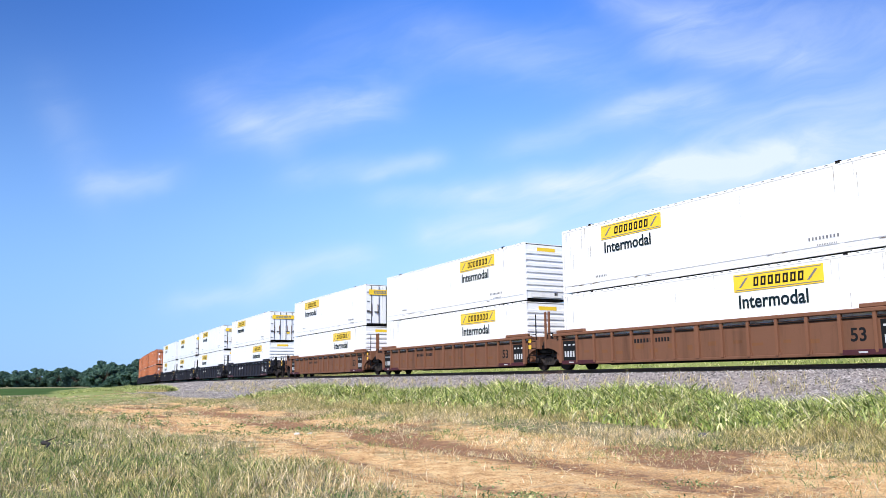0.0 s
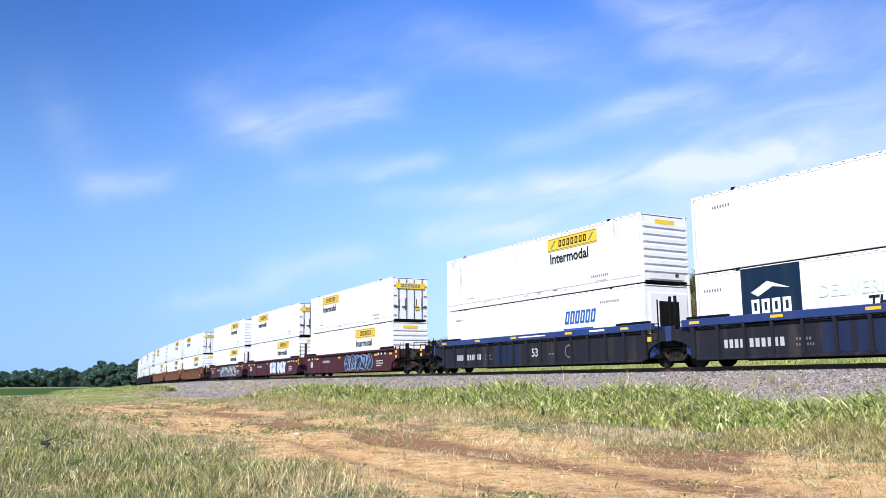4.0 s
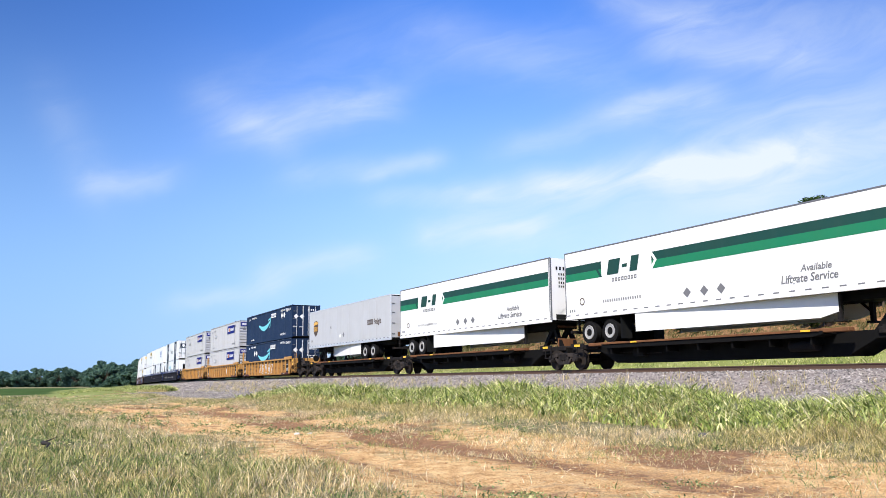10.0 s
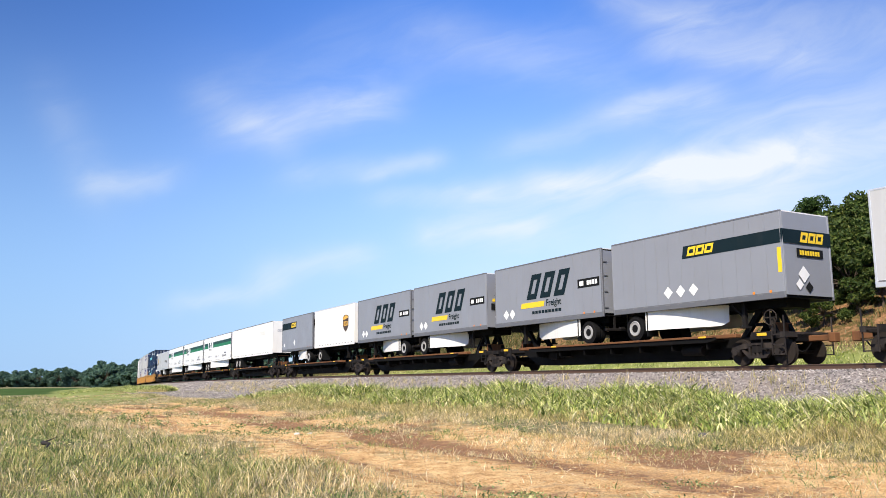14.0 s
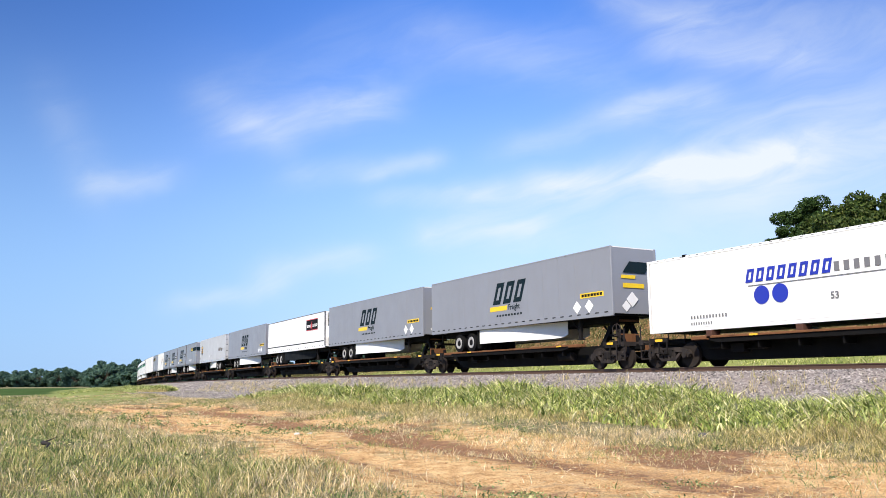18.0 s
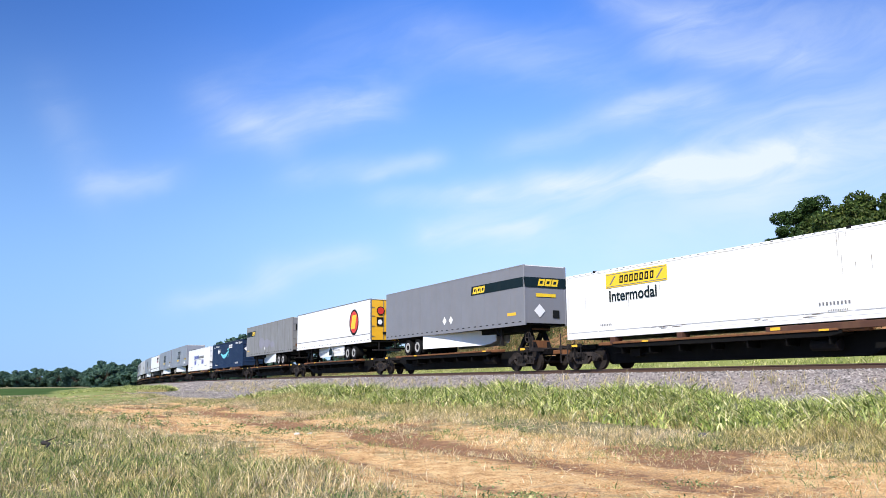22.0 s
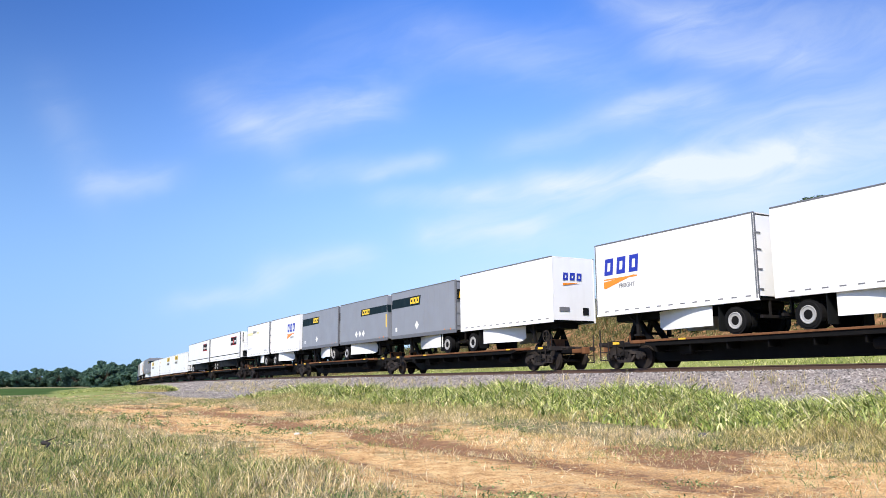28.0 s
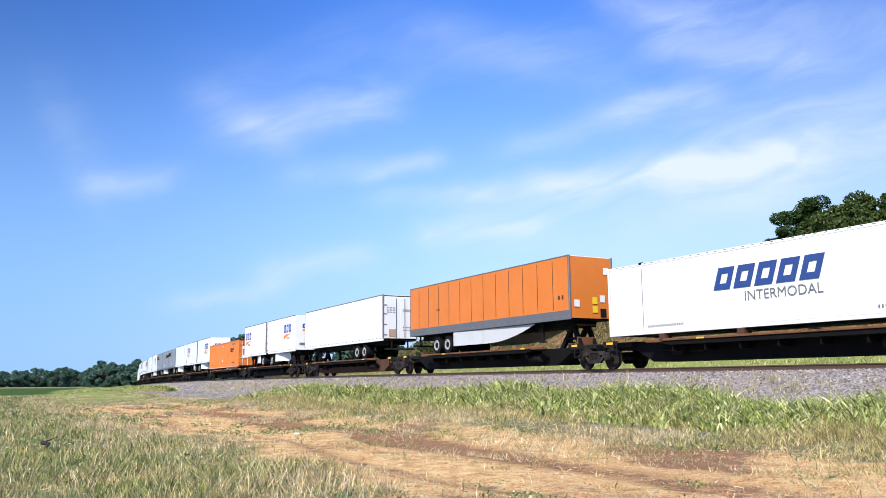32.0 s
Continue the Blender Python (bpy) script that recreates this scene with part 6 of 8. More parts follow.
    for sgn in (1, -1):
        lg = part("landing_leg", lambda bm: (bx(bm, -0.07, 0.07, -0.07, 0.07, TDECK + 0.28, TFLOOR), bx(bm, -0.16, 0.16, -0.13, 0.13, TDECK + 0.22, TDECK + 0.29), prism(bm, [(0.05, 1.75), (0.10, 1.72), (0.62, 2.2), (0.52, 2.22)], -0.03, 0.03)), TRUCK_GREY, ob, "", ("leg",))
        lg.matrix_basis = pose(lx, sgn * 0.85, 0)
    if skirt:
        a, b, kind, smat = skirt
        for sgn in (1, -1):
            xa, xb = s * (L / 2 - a), s * (L / 2 - b)

            def shape(bm):
                rows, steps = [], 14
                for i in range(steps + 1):
                    t = i / steps
                    if kind == "sweep":  # deep by the axle, curving up to a point
                        inset, deep = 0.03 + 0.10 * t, 0.05 + 0.76 * (1 - max(0, (t - 0.45) / 0.55) ** 2)
                    elif kind == "straight":
                        inset, deep = 0.02 + 0.34 * t, 0.80 - 0.16 * max(0, (t - 0.96) / 0.04)
                    elif kind == "dip":
                        inset, deep = 0.04 + 0.80 * t ** 1.2, 0.84 - 0.2 * max(0, (t - 0.9) / 0.1)
                    else:
                        inset, deep = 0.12 + 0.52 * t ** 1.8, 0.80 - 0.14 * max(0, (t - 0.92) / 0.08)
                    x, y = xa + (xb - xa) * t, sgn * (W - inset)
                    rows.append([bm.verts.new(c) for c in ((x, y, z0 - 0.04), (x, y, z0 - deep), (x, y - sgn * 0.025, z0 - deep), (x, y - sgn * 0.025, z0 - 0.04))])
                for p, q in zip(rows, rows[1:]):
                    for k in range(4):
                        bm.faces.new((p[k], q[k], q[(k + 1) % 4], p[(k + 1) % 4]))
                bm.faces.new(rows[0]), bm.faces.new(rows[-1])
            part("side_skirt", shape, smat, ob, "", ("skirt", L, s, sgn, a, b, kind, smat.name))
    return ob

# ---- the train, from its far end to its tail ----
WELL_Z, WELL_Z2, FLAT_Z = 0.50, 0.50 + CH + 0.06, 1.32
PUP = 8.53


def ride(ob, front, length, up_):
    """Sets a load whose front end lies at that length along the train."""
    MOVING.append((ob, front - length / 2, up_))
    return ob


def small_print(f, rows, mat):
    """Unreadable small lettering as thin bars."""
    for u0, u1, z, h in rows:
        f.blocks("small_print", u0, u1, z, z + h, max(2, int((u1 - u0) / (h * 1.1))), mat, gap=0.5)


def dirt_runs(f, seed, high):
    """Narrow brown runs of dirt under the top rail and scuffs over the lower rail, thickest towards the ends."""
    r = random.Random(seed)
    polys = []
    for k in range(r.randint(8, 20)):
        u = r.choice((r.uniform(0.2, 2.4), r.uniform(13.2, 15.9), r.uniform(0.3, 15.8)))
        ln, w = r.uniform(0.2, 1.1), r.uniform(0.008, 0.022)
        z = high - 0.13 - (0.0 if r.random() < 0.6 else r.uniform(0.2, 1.2))
        polys.append([(u, z), (u + w, z), (u + w * 0.6, z - ln), (u + w * 0.3, z - ln)])
    for k in range(r.randint(5, 11)):
        u, z = r.uniform(0.2, 15.5), r.uniform(0.17, 0.28)
        polys.append([(u, z), (u + r.uniform(0.1, 0.6), z + 0.01), (u + r.uniform(0.1, 0.4), z + 0.03), (u, z + 0.02)])
    f.flat("dirt_run", polys, DIRT_RUN, 0.004)["kind"] = "stuff"


def box_yellow_sign(front, up_, late, end, name="container"):
    ob = container(name, WHITE, "flat", end, "white domestic container with a yellow sign and green lettering", "white yellow-sign containers")
    f, e = Face(ob, CL, CW), Face(ob, CL, CW, "end")
    u = 9.75 if late else 2.75
    f.bar("sign_panel", u, u + 3.6, 2.08, 2.70, YELLOW_SIGN)
    f.bar("sign_border", u + 0.06, u + 3.54, 2.12, 2.15, GREY_MARK, lift=0.009), f.bar("sign_border", u + 0.06, u + 3.54, 2.63, 2.66, GREY_MARK, lift=0.009)
    f.blocks("sign_mark", u + 0.85, u + 2.85, 2.23, 2.55, 7, BLACK_MARK, 0.1, lift=0.010, gap=0.30)
    for k in (0.22, 2.98):
        f.flat("scroll_mark", [[(u + k, 2.22), (u + k + 0.1, 2.22), (u + k + 0.42, 2.56), (u + k + 0.32, 2.56)]], GREY_MARK, 0.010)
    f.word("Intermodal", u + 0.15, 1.50, 0.46, TEAL_DK, squeeze=0.985)
    small_print(f, [(12.9, 14.0, 0.52, 0.10), (2.3, 3.0, 0.50, 0.08), (13.2, 13.9, 0.32, 0.05)], GREY_MARK)
    f.bar("rail_line", 0.12, CL - 0.12, 0.285, 0.305, GREY_LT, lift=0.003)
    dirt_runs(f, int(front * 10) + int(up_ * 7), CH)
    if end == "door":
        e.bar("sign_panel", 0.22, 2.36, 2.15, 2.52, YELLOW_SIGN, lift=0.05), e.blocks("sign_mark", 0.6, 2.0, 2.23, 2.44, 6, GREY_MARK, 0.15, lift=0.053)
        for uu in (0.45, 0.9, 1.7, 2.1):
            e.bar("rust_stain", uu, uu + 0.05, 0.7, 1.5, RUST, lift=0.03)
        e.bar("label_plate", 1.65, 1.95, 0.75, 1.0, YELLOW_SIGN, lift=0.035)
    else:
        e.bar("sign_panel", 0.75, 1.85, 2.46, 2.66, YELLOW_SIGN, lift=0.02)
        e.bar("label_plate", 1.75, 1.95, 0.25, 0.42, BLACK_MARK, lift=0.03)
        e.bar("scuff", 0.3, 2.2, 0.16, 0.40, WHITE_DULL, lift=0.03)
    return ride(ob, front, CL, up_)


def box_blue_word(front, up_):
    ob = container("refrigerated_container", WHITE, "flat", "cooler", "white refrigerated container with blue lettering and a blue stripe", "white refrigerated containers")
    f, e = Face(ob, CL, CW), Face(ob, CL, CW, "end")
    f.blocks("word_mark", 10.9, 13.0, 1.55, 2.12, 6, BLUE_TRUCKING, 0.22)
    f.bar("stripe", 10.8, 12.9, 1.15, 1.34, BLUE_TRUCKING)
    small_print(f, [(13.4, 14.6, 2.3, 0.1), (1.0, 1.8, 2.3, 0.1), (14.2, 15.2, 0.5, 0.1)], GREY_MARK)
    e.blocks("word_mark", 0.6, 1.3, 0.7, 0.9, 6, BLUE_TRUCKING, 0.2, lift=0.06)
    return ride(ob, front, CL, up_)


def box_blue_panels(front, up_, swap, end):
    ob = container("refrigerated_container", WHITE, "flat", end, "white refrigerated container with dark blue panels and slogan", "blue-panel containers")
    f, e = Face(ob, CL, CW), Face(ob, CL, CW, "end")
    for u0, u1 in ((2.1, 4.5), (11.2, 13.6)):
        f.bar("colour_panel", u0, u1, 0.02, CH - 0.03, BLUE_PANEL, lift=0.012)
        m = (u0 + u1) / 2
        if (u0 < 5) != swap:
            f.flat("animal_mark", [[(m - 0.8, 2.0), (m - 0.1, 2.35), (m + 0.8, 2.05), (m + 0.1, 2.15), (m - 0.5, 1.85)]], TAPE_W, 0.016)
            f.blocks("word_mark", m - 0.8, m + 0.8, 1.25, 1.75, 4, TAPE_W, lift=0.016)
            f.bar("small_print", m - 0.75, m + 0.75, 1.02, 1.10, TAPE_W, lift=0.016)
        else:
            f.disc("round_mark", m, 2.05, 0.48, TAPE_W, 0.016, 1.0), f.disc("round_mark_inner", m, 2.05, 0.30, BLUE_PANEL, 0.019, 1.0)
            f.blocks("word_mark", m - 0.9, m + 0.9, 1.15, 1.35, 9, TAPE_W, lift=0.016), f.blocks("word_mark", m - 0.65, m + 0.65, 0.85, 1.02, 6, TAPE_W, lift=0.016)
        f.bar("small_print", m - 0.6, m + 0.6, 0.48, 0.56, TAPE_W, lift=0.016)
    f.word("DELIVERING", 5.1, 1.62, 0.40, CYAN_MARK if swap else paint("faded_grey_marking", (0.62, 0.68, 0.66), 0.5, 0.05))
    f.word("THE FUTURE", 6.75, 1.12, 0.40, TEAL_DK, 0.15)
    small_print(f, [(14.3, 15.3, 0.75, 0.14), (14.3, 15.3, 0.45, 0.12), (0.4, 1.2, 2.2, 0.1)], GREY_MARK)
    if end == "door":
        for k in (0.25, 1.4):
            e.bar("colour_panel", k, k + 0.95, 1.75, 2.42, BLUE_PANEL, lift=0.05), e.disc("round_mark", k + 0.47, 2.12, 0.2, TAPE_W, 0.053), e.bar("small_print", k + 0.15, k + 0.8, 1.86, 1.92, TAPE_W, lift=0.053)
    return ride(ob, front, CL, up_)


def box_violet_sign(front, up_):
    ob = container("container", GREY_CORR, "corrugated", "ribs", "light grey corrugated container with a violet-blue sign", "grey corrugated containers")
    f, e = Face(ob, CL, CW), Face(ob, CL, CW, "end")
    f.bar("sign_panel", 10.05, 13.7, 1.68, 2.56, BLUE_SIGN)
    f.blocks("word_mark", 10.3, 10.95, 1.92, 2.32, 3, TAPE_W, lift=0.010, gap=0.30), f.blocks("word_mark", 10.98, 11.45, 1.92, 2.32, 2, ORANGE_MARK, lift=0.010, gap=0.30)
    f.blocks("word_mark", 11.65, 13.45, 1.95, 2.25, 10, TAPE_W, lift=0.010, gap=0.4)
    for k in (3.3, 3.95):
        f.diamond(k, 1.72, 0.28, GREY_MARK), f.diamond(k, 1.72, 0.23, SILVER, 0.010)
    small_print(f, [(2.4, 3.6, 2.35, 0.14), (14.2, 14.5, 2.3, 0.2), (1.0, 1.3, 2.3, 0.15), (2.0, 2.9, 0.35, 0.13), (12.6, 14.2, 0.42, 0.14)], GREY_MARK)
    f.bar("seam", 2.05, 2.09, 0.15, CH - 0.1, ALU_DK), f.bar("seam", 14.05, 14.09, 0.15, CH - 0.1, ALU_DK)
    e.bar("sign_panel", 0.15, 2.4, 2.25, 2.68, BLUE_SIGN, lift=0.03), e.blocks("word_mark", 0.3, 0.95, 2.36, 2.56, 3, TAPE_W, lift=0.034), e.blocks("word_mark", 0.98, 1.25, 2.36, 2.56, 2, ORANGE_MARK, lift=0.034), e.blocks("word_mark", 1.4, 2.25, 2.38, 2.54, 8, TAPE_W, lift=0.034)
    for k in (0.55, 1.05):
        e.disc("placard", k, 1.95, 0.16, GREY_MARK, 0.03)
    return ride(ob, front, CL, up_)


def smile(f, u0, u1, z, mat):
    """A curved stroke that swells in its middle and ends in an arrow head."""
    n, up_, lo = 16, [], []
    for i in range(n + 1):
        t = i / n
        base = z - 0.62 * math.sin(math.pi * (0.08 + 0.80 * t)) + 0.35 * t * t
        w = 0.06 + 0.17 * math.sin(math.pi * t)
        up_.append((u0 + (u1 - u0) * t, base + w)), lo.append((u0 + (u1 - u0) * t, base - w))
    polys = [[lo[i], lo[i + 1], up_[i + 1], up_[i]] for i in range(n)]
    a = u1 - 0.05
    polys.append([(a - 0.85, z + 0.22), (a + 0.08, z + 0.42), (a + 0.05, z + 0.24), (a - 0.80, z + 0.08)])
    polys.append([(a - 0.10, z + 0.30), (a + 0.10, z + 0.42), (a - 0.12, z - 0.58), (a - 0.32, z - 0.62)])
    return f.flat("curved_arrow", polys, mat, 0.010)


def box_navy(front, up_):
    ob = container("container", NAVY, "corrugated", "ribs" if up_ == FLAT_Z else "door", "dark navy corrugated container with a pale cyan curved arrow", "navy containers")
    f, e = Face(ob, CL, CW), Face(ob, CL, CW, "end")
    smile(f, 4.95, 9.25, 1.85, CYAN_MARK)
    f.blocks("word_mark", 9.4, 11.05, 2.15, 2.55, 5, TAPE_W, gap=0.18)
    for k in (3.6, 4.35) if up_ < 2 else (13.0, 13.75):
        f.diamond(k, 1.95 if up_ < 2 else 2.15, 0.30, TAPE_W)
    small_print(f, [(2.2, 3.9, 2.50, 0.16), (12.6, 14.0, 2.52, 0.18), (14.4, 14.8, 2.4, 0.3), (1.2, 1.5, 2.4, 0.2), (2.0, 3.2, 0.30, 0.16), (12.6, 14.2, 0.36, 0.16), (14.9, 15.8, 2.45, 0.18)], TAPE_W)
    for k in (0.35, 0.9):
        e.diamond(k, 1.85, 0.22, TAPE_W, 0.04)
    small_print(e, [(1.5, 2.2, 2.4, 0.14), (1.6, 2.3, 1.9, 0.1), (1.6, 2.3, 1.3, 0.1)], TAPE_W)
    e.bar("label_plate", 1.75, 2.25, 0.95, 1.2, TAPE_W, lift=0.04)
    for k in (0.95, 1.45) if up_ != FLAT_Z else ():
        e.bar("pale_rod", k, k + 0.035, 0.2, 2.75, TAPE_W, lift=0.055)
    return ride(ob, front, CL, up_)


def box_discs(front):
    ob = container("container", WHITE, "flat", "door", "white container with blue lettering and four blue discs", "single containers")
    f, e = Face(ob, CL, CW), Face(ob, CL, CW, "end")
    f.blocks("word_mark", 4.8, 8.1, 1.55, 2.02, 8, BLUE_ROYAL, 0.25, gap=0.30)
    f.blocks("word_mark", 8.25, 12.2, 1.58, 1.88, 12, GREY_MARK, gap=0.45)
    f.bar("underline", 4.9, 12.1, 1.42, 1.45, GREY_MARK)
    for k in (5.45, 6.2, 10.9, 11.65):
        f.disc("disc", k, 1.08, 0.32, BLUE_ROYAL)
    small_print(f, [(2.2, 3.9, 0.45, 0.12), (2.2, 3.2, 0.22, 0.1), (13.0, 14.4, 0.5, 0.12)], GREY_MARK)
    f.word("53", 8.05, 0.72, 0.22, GREY_MARK)
    e.blocks("word_mark", 0.4, 1.3, 2.25, 2.42, 8, BLUE_ROYAL, 0.2, lift=0.05)
    for k in (0.45, 0.62, 1.95, 2.1):
        e.disc("disc", k, 2.08, 0.07, BLUE_ROYAL, 0.05)
    return ride(ob, front, CL, FLAT_Z)


def box_orange(front, up_=FLAT_Z, mat=ORANGE):
    ob = container("container", mat, "corrugated", "door", "orange corrugated container with black lettering", "orange containers")
    f, e = Face(ob, CL, CW), Face(ob, CL, CW, "end")
    f.blocks("word_mark", 12.0, 13.75, 1.88, 2.12, 9, BLACK_MARK, 0.2, gap=0.2), f.bar("underline", 12.05, 13.6, 1.74, 1.80, BLACK_MARK)
    small_print(f, [(12.7, 14.2, 2.5, 0.12), (1.9, 3.0, 0.32, 0.13), (12.8, 14.2, 0.45, 0.14)], BROWN_MARK)
    f.word("53", 14.7, 1.7, 0.20, BROWN_MARK)
    f.diamond(8.0, 2.45, 0.17, TAPE_W), f.diamond(8.0, 0.82, 0.22, TAPE_W)
    f.bar("rust_run", 8.72, 8.76, 1.9, 2.55, RUST), f.bar("rust_run", 10.9, 10.95, 0.8, 1.5, BROWN_MARK), f.bar("rust_run", 11.0, 11.03, 1.2, 1.9, RUST)
    f.flat("dirt_line", [[(0.2 + 0.42 * k, 0.03), (0.44 + 0.42 * k, 0.03), (0.44 + 0.42 * k, 0.08), (0.2 + 0.42 * k, 0.08)] for k in range(37)], TAPE_W)["kind"] = "stuff"
    e.blocks("word_mark", 0.4, 2.1, 2.28, 2.46, 9, BLACK_MARK, 0.15, lift=0.05)
    for k, z in ((0.4, 1.9), (1.9, 1.9), (0.4, 0.9), (1.9, 0.9)):
        e.bar("label_plate", k, k + 0.28, z, z + 0.32, TAPE_W, lift=0.05)
    return ride(ob, front, CL, up_)


def box_slant_word(front):
    ob = container("container", WHITE, "flat", "door", "white container with slanted blue lettering", "single containers")
    f = Face(ob, CL, CW)
    f.blocks("word_mark", 5.75, 10.1, 1.42, 2.22, 5, paint("steel_blue_marking", (0.022, 0.06, 0.22), 0.6, 0.05), 0.35, gap=0.18)
    f.word("INTERMODAL", 7.1, 0.95, 0.34, GREY_MARK, squeeze=1.03, bold=0.0)
    small_print(f, [(2.3, 4.2, 0.28, 0.08), (12.0, 14.0, 0.3, 0.1)], GREY_MARK)
    f.bar("seam", 2.05, 2.08, 0.15, CH - 0.1, GREY_MARK)
    return ride(ob, front, CL, FLAT_Z)


# -- road trailers with their markings (z counts from the rail) --
def pup_grey(front, wheels, old=False, nose=False):
    ob = trailer("pup_trailer", GREY, PUP, wheels, "short grey box trailer with dark lettering and a yellow bar" if not old else "short grey box trailer with a green stripe", "short grey trailers",
                 skirt=(1.75, 5.55, "plain", WHITE_DULL), rail_mat=ALU_DK, rounded=wheels > 0)
    f, e = Face(ob, PUP, CW), Face(ob, PUP, CW, "end")
    if old == "head":
        f.bar("stripe", 0.05, 4.1, 4.18, 4.76, TEAL_DK, 0.25), f.blocks("word_mark", 2.75, 3.95, 4.30, 4.68, 3, YELLOW_SIGN, 0.3, lift=0.010, gap=0.1)
        f.diamond(3.7, 2.95, 0.27, TAPE_W), f.bar("label_plate", 0.65, 0.9, 2.7, 2.95, TAPE_W)
        e.bar("sign_panel", 0.1, 1.2, 4.1, 4.7, BLACK_MARK, lift=0.03), e.blocks("word_mark", 0.2, 1.05, 4.2, 4.6, 3, YELLOW_SIGN, 0.2, lift=0.035)
    elif old == "tail":
        f.bar("stripe", 4.0, PUP - 0.02, 4.10, 4.58, TEAL_DK, 0.2), f.blocks("word_mark", 4.25, 5.5, 4.18, 4.52, 3, YELLOW_SIGN, 0.3, lift=0.010, gap=0.1)
        e.bar("stripe", 0.02, 2.57, 4.10, 4.58, TEAL_DK, lift=0.02), e.blocks("word_mark", 0.9, 2.1, 4.16, 4.52, 3, YELLOW_SIGN, 0.3, lift=0.024, gap=0.1)
        e.bar("sign_panel", 0.7, 2.1, 3.65, 3.95, BLACK_MARK, lift=0.02), e.blocks("small_print", 0.85, 1.9, 3.72, 3.88, 8, YELLOW_SIGN, lift=0.024)
        e.diamond(1.0, 3.05, 0.3, TAPE_W, 0.02), e.diamond(0.75, 2.7, 0.2, TAPE_W, 0.02), e.diamond(1.25, 2.62, 0.2, BLACK_MARK, 0.02)
        f.bar("label_plate", PUP - 0.22, PUP - 0.06, 3.1, 3.95, YELLOW_SIGN)
        for k in (3.2, 3.85, 4.5):
            f.diamond(k, 2.88, 0.24, TAPE_W)
    else:
        f.blocks("word_mark", 2.85, 5.85, 3.42, 4.62, 3, TEAL_DK, 0.42, gap=0.26)
        f.bar("yellow_bar", 2.35, 4.25, 3.02, 3.28, YELLOW_SIGN, 0.3)
        f.word("Freight", 4.45, 3.02, 0.30, TEAL_DK, squeeze=0.95)
        f.blocks("small_print", 3.3, 5.6, 2.70, 2.84, 9, TEAL_DK, gap=0.2)
        f.bar("sign_panel", 6.85, 8.35, 3.60, 4.0, BLACK_MARK), f.blocks("small_print", 6.98, 7.35, 3.7, 3.9, 1, TAPE_W, lift=0.010), f.blocks("small_print", 7.5, 8.2, 3.7, 3.9, 4, TAPE_W, lift=0.010)
        for k in (1.05, 1.6):
            f.diamond(k, 2.82, 0.25, TAPE_W)
        if wheels > 0:
            e.flat("word_mark", [[(0.5, 4.0), (1.7, 4.0), (2.0, 4.6), (0.9, 4.6)]], TEAL_DK, 0.02), e.bar("yellow_bar", 0.35, 1.2, 3.7, 3.86, YELLOW_SIGN, 0.3, lift=0.02)
            e.diamond(1.4, 2.9, 0.28, TAPE_W, 0.02), e.diamond(0.8, 2.9, 0.28, TAPE_W, 0.02), e.bar("label_plate", 0.3, 1.2, 3.25, 3.6, BLACK_MARK, lift=0.02)
    for k in (7.2, 7.9):
        f.bar("label_plate", k, k + 0.1, 2.42, 2.52, ORANGE_MARK)
    return ride(ob, front, PUP, 0.0)


def pup_white(front, wheels, mark=None):
    ob = trailer("pup_trailer", WHITE, PUP, wheels, "short white box trailer with blue lettering and an orange wedge" if mark else "short plain white box trailer", "short white trailers",
                 skirt=(2.2, 5.4, "plain", WHITE), top=5.37, rail_mat=ALU_DK, rounded=wheels > 0)
    f, e = Face(ob, PUP, CW), Face(ob, PUP, CW, "end")
    u = {"front": 0.55, "rear": 5.15}.get(mark)
    if u is not None:
        f.blocks("word_mark", u + 0.05, u + 2.1, 3.95, 4.66, 3, BLUE_ROYAL, 0.12, gap=0.30)
        f.flat("orange_wedge", [[(u, 3.40), (u + 0.1, 3.38), (u + 2.0, 3.84), (u, 3.68)]], ORANGE_MARK, 0.008), f.bar("orange_line", u, u + 2.05, 3.74, 3.80, ORANGE_MARK)
        f.word("FREIGHT", u + 0.95, 3.36, 0.17, GREY_MARK)
    if mark == "pale":
        f.blocks("word_mark", 2.4, 3.6, 4.52, 4.72, 6, BLACK_MARK, gap=0.3)
        f.bar("yellow_stain", 0.1, 2.2, 4.36, 4.62, paint("faded_yellow_marking", (0.80, 0.72, 0.38), 0.5, 0.2)), f.bar("yellow_stain", 3.8, 4.8, 4.4, 4.6, paint("faded_yellow_marking", (0.80, 0.72, 0.38), 0.5, 0.2))
        small_print(f, [(0.6, 2.0, 2.95, 0.1), (6.8, 7.6, 2.6, 0.12)], GREY_MARK)
    if wheels > 0:
        e.blocks("word_mark", 0.65, 1.75, 4.25, 4.60, 3, BLUE_ROYAL, 0.1, lift=0.02, gap=0.30), e.flat("orange_wedge", [[(0.65, 3.98), (1.7, 4.14), (0.65, 4.10)]], ORANGE_MARK, 0.02)
        e.bar("air_fitting", 1.8, 2.15, 2.60, 2.95, BLACK_MARK, lift=0.02), e.bar("label_plate", 0.4, 1.0, 2.75, 2.95, GREY_MARK, lift=0.02)
    else:
        e.blocks("word_mark", 1.2, 2.2, 4.2, 4.55, 3, BLUE_ROYAL, 0.1, lift=0.02, gap=0.30), e.bar("orange_line", 1.2, 2.1, 3.9, 4.05, ORANGE_MARK, lift=0.02)
    return ride(ob, front, PUP, 0.0)


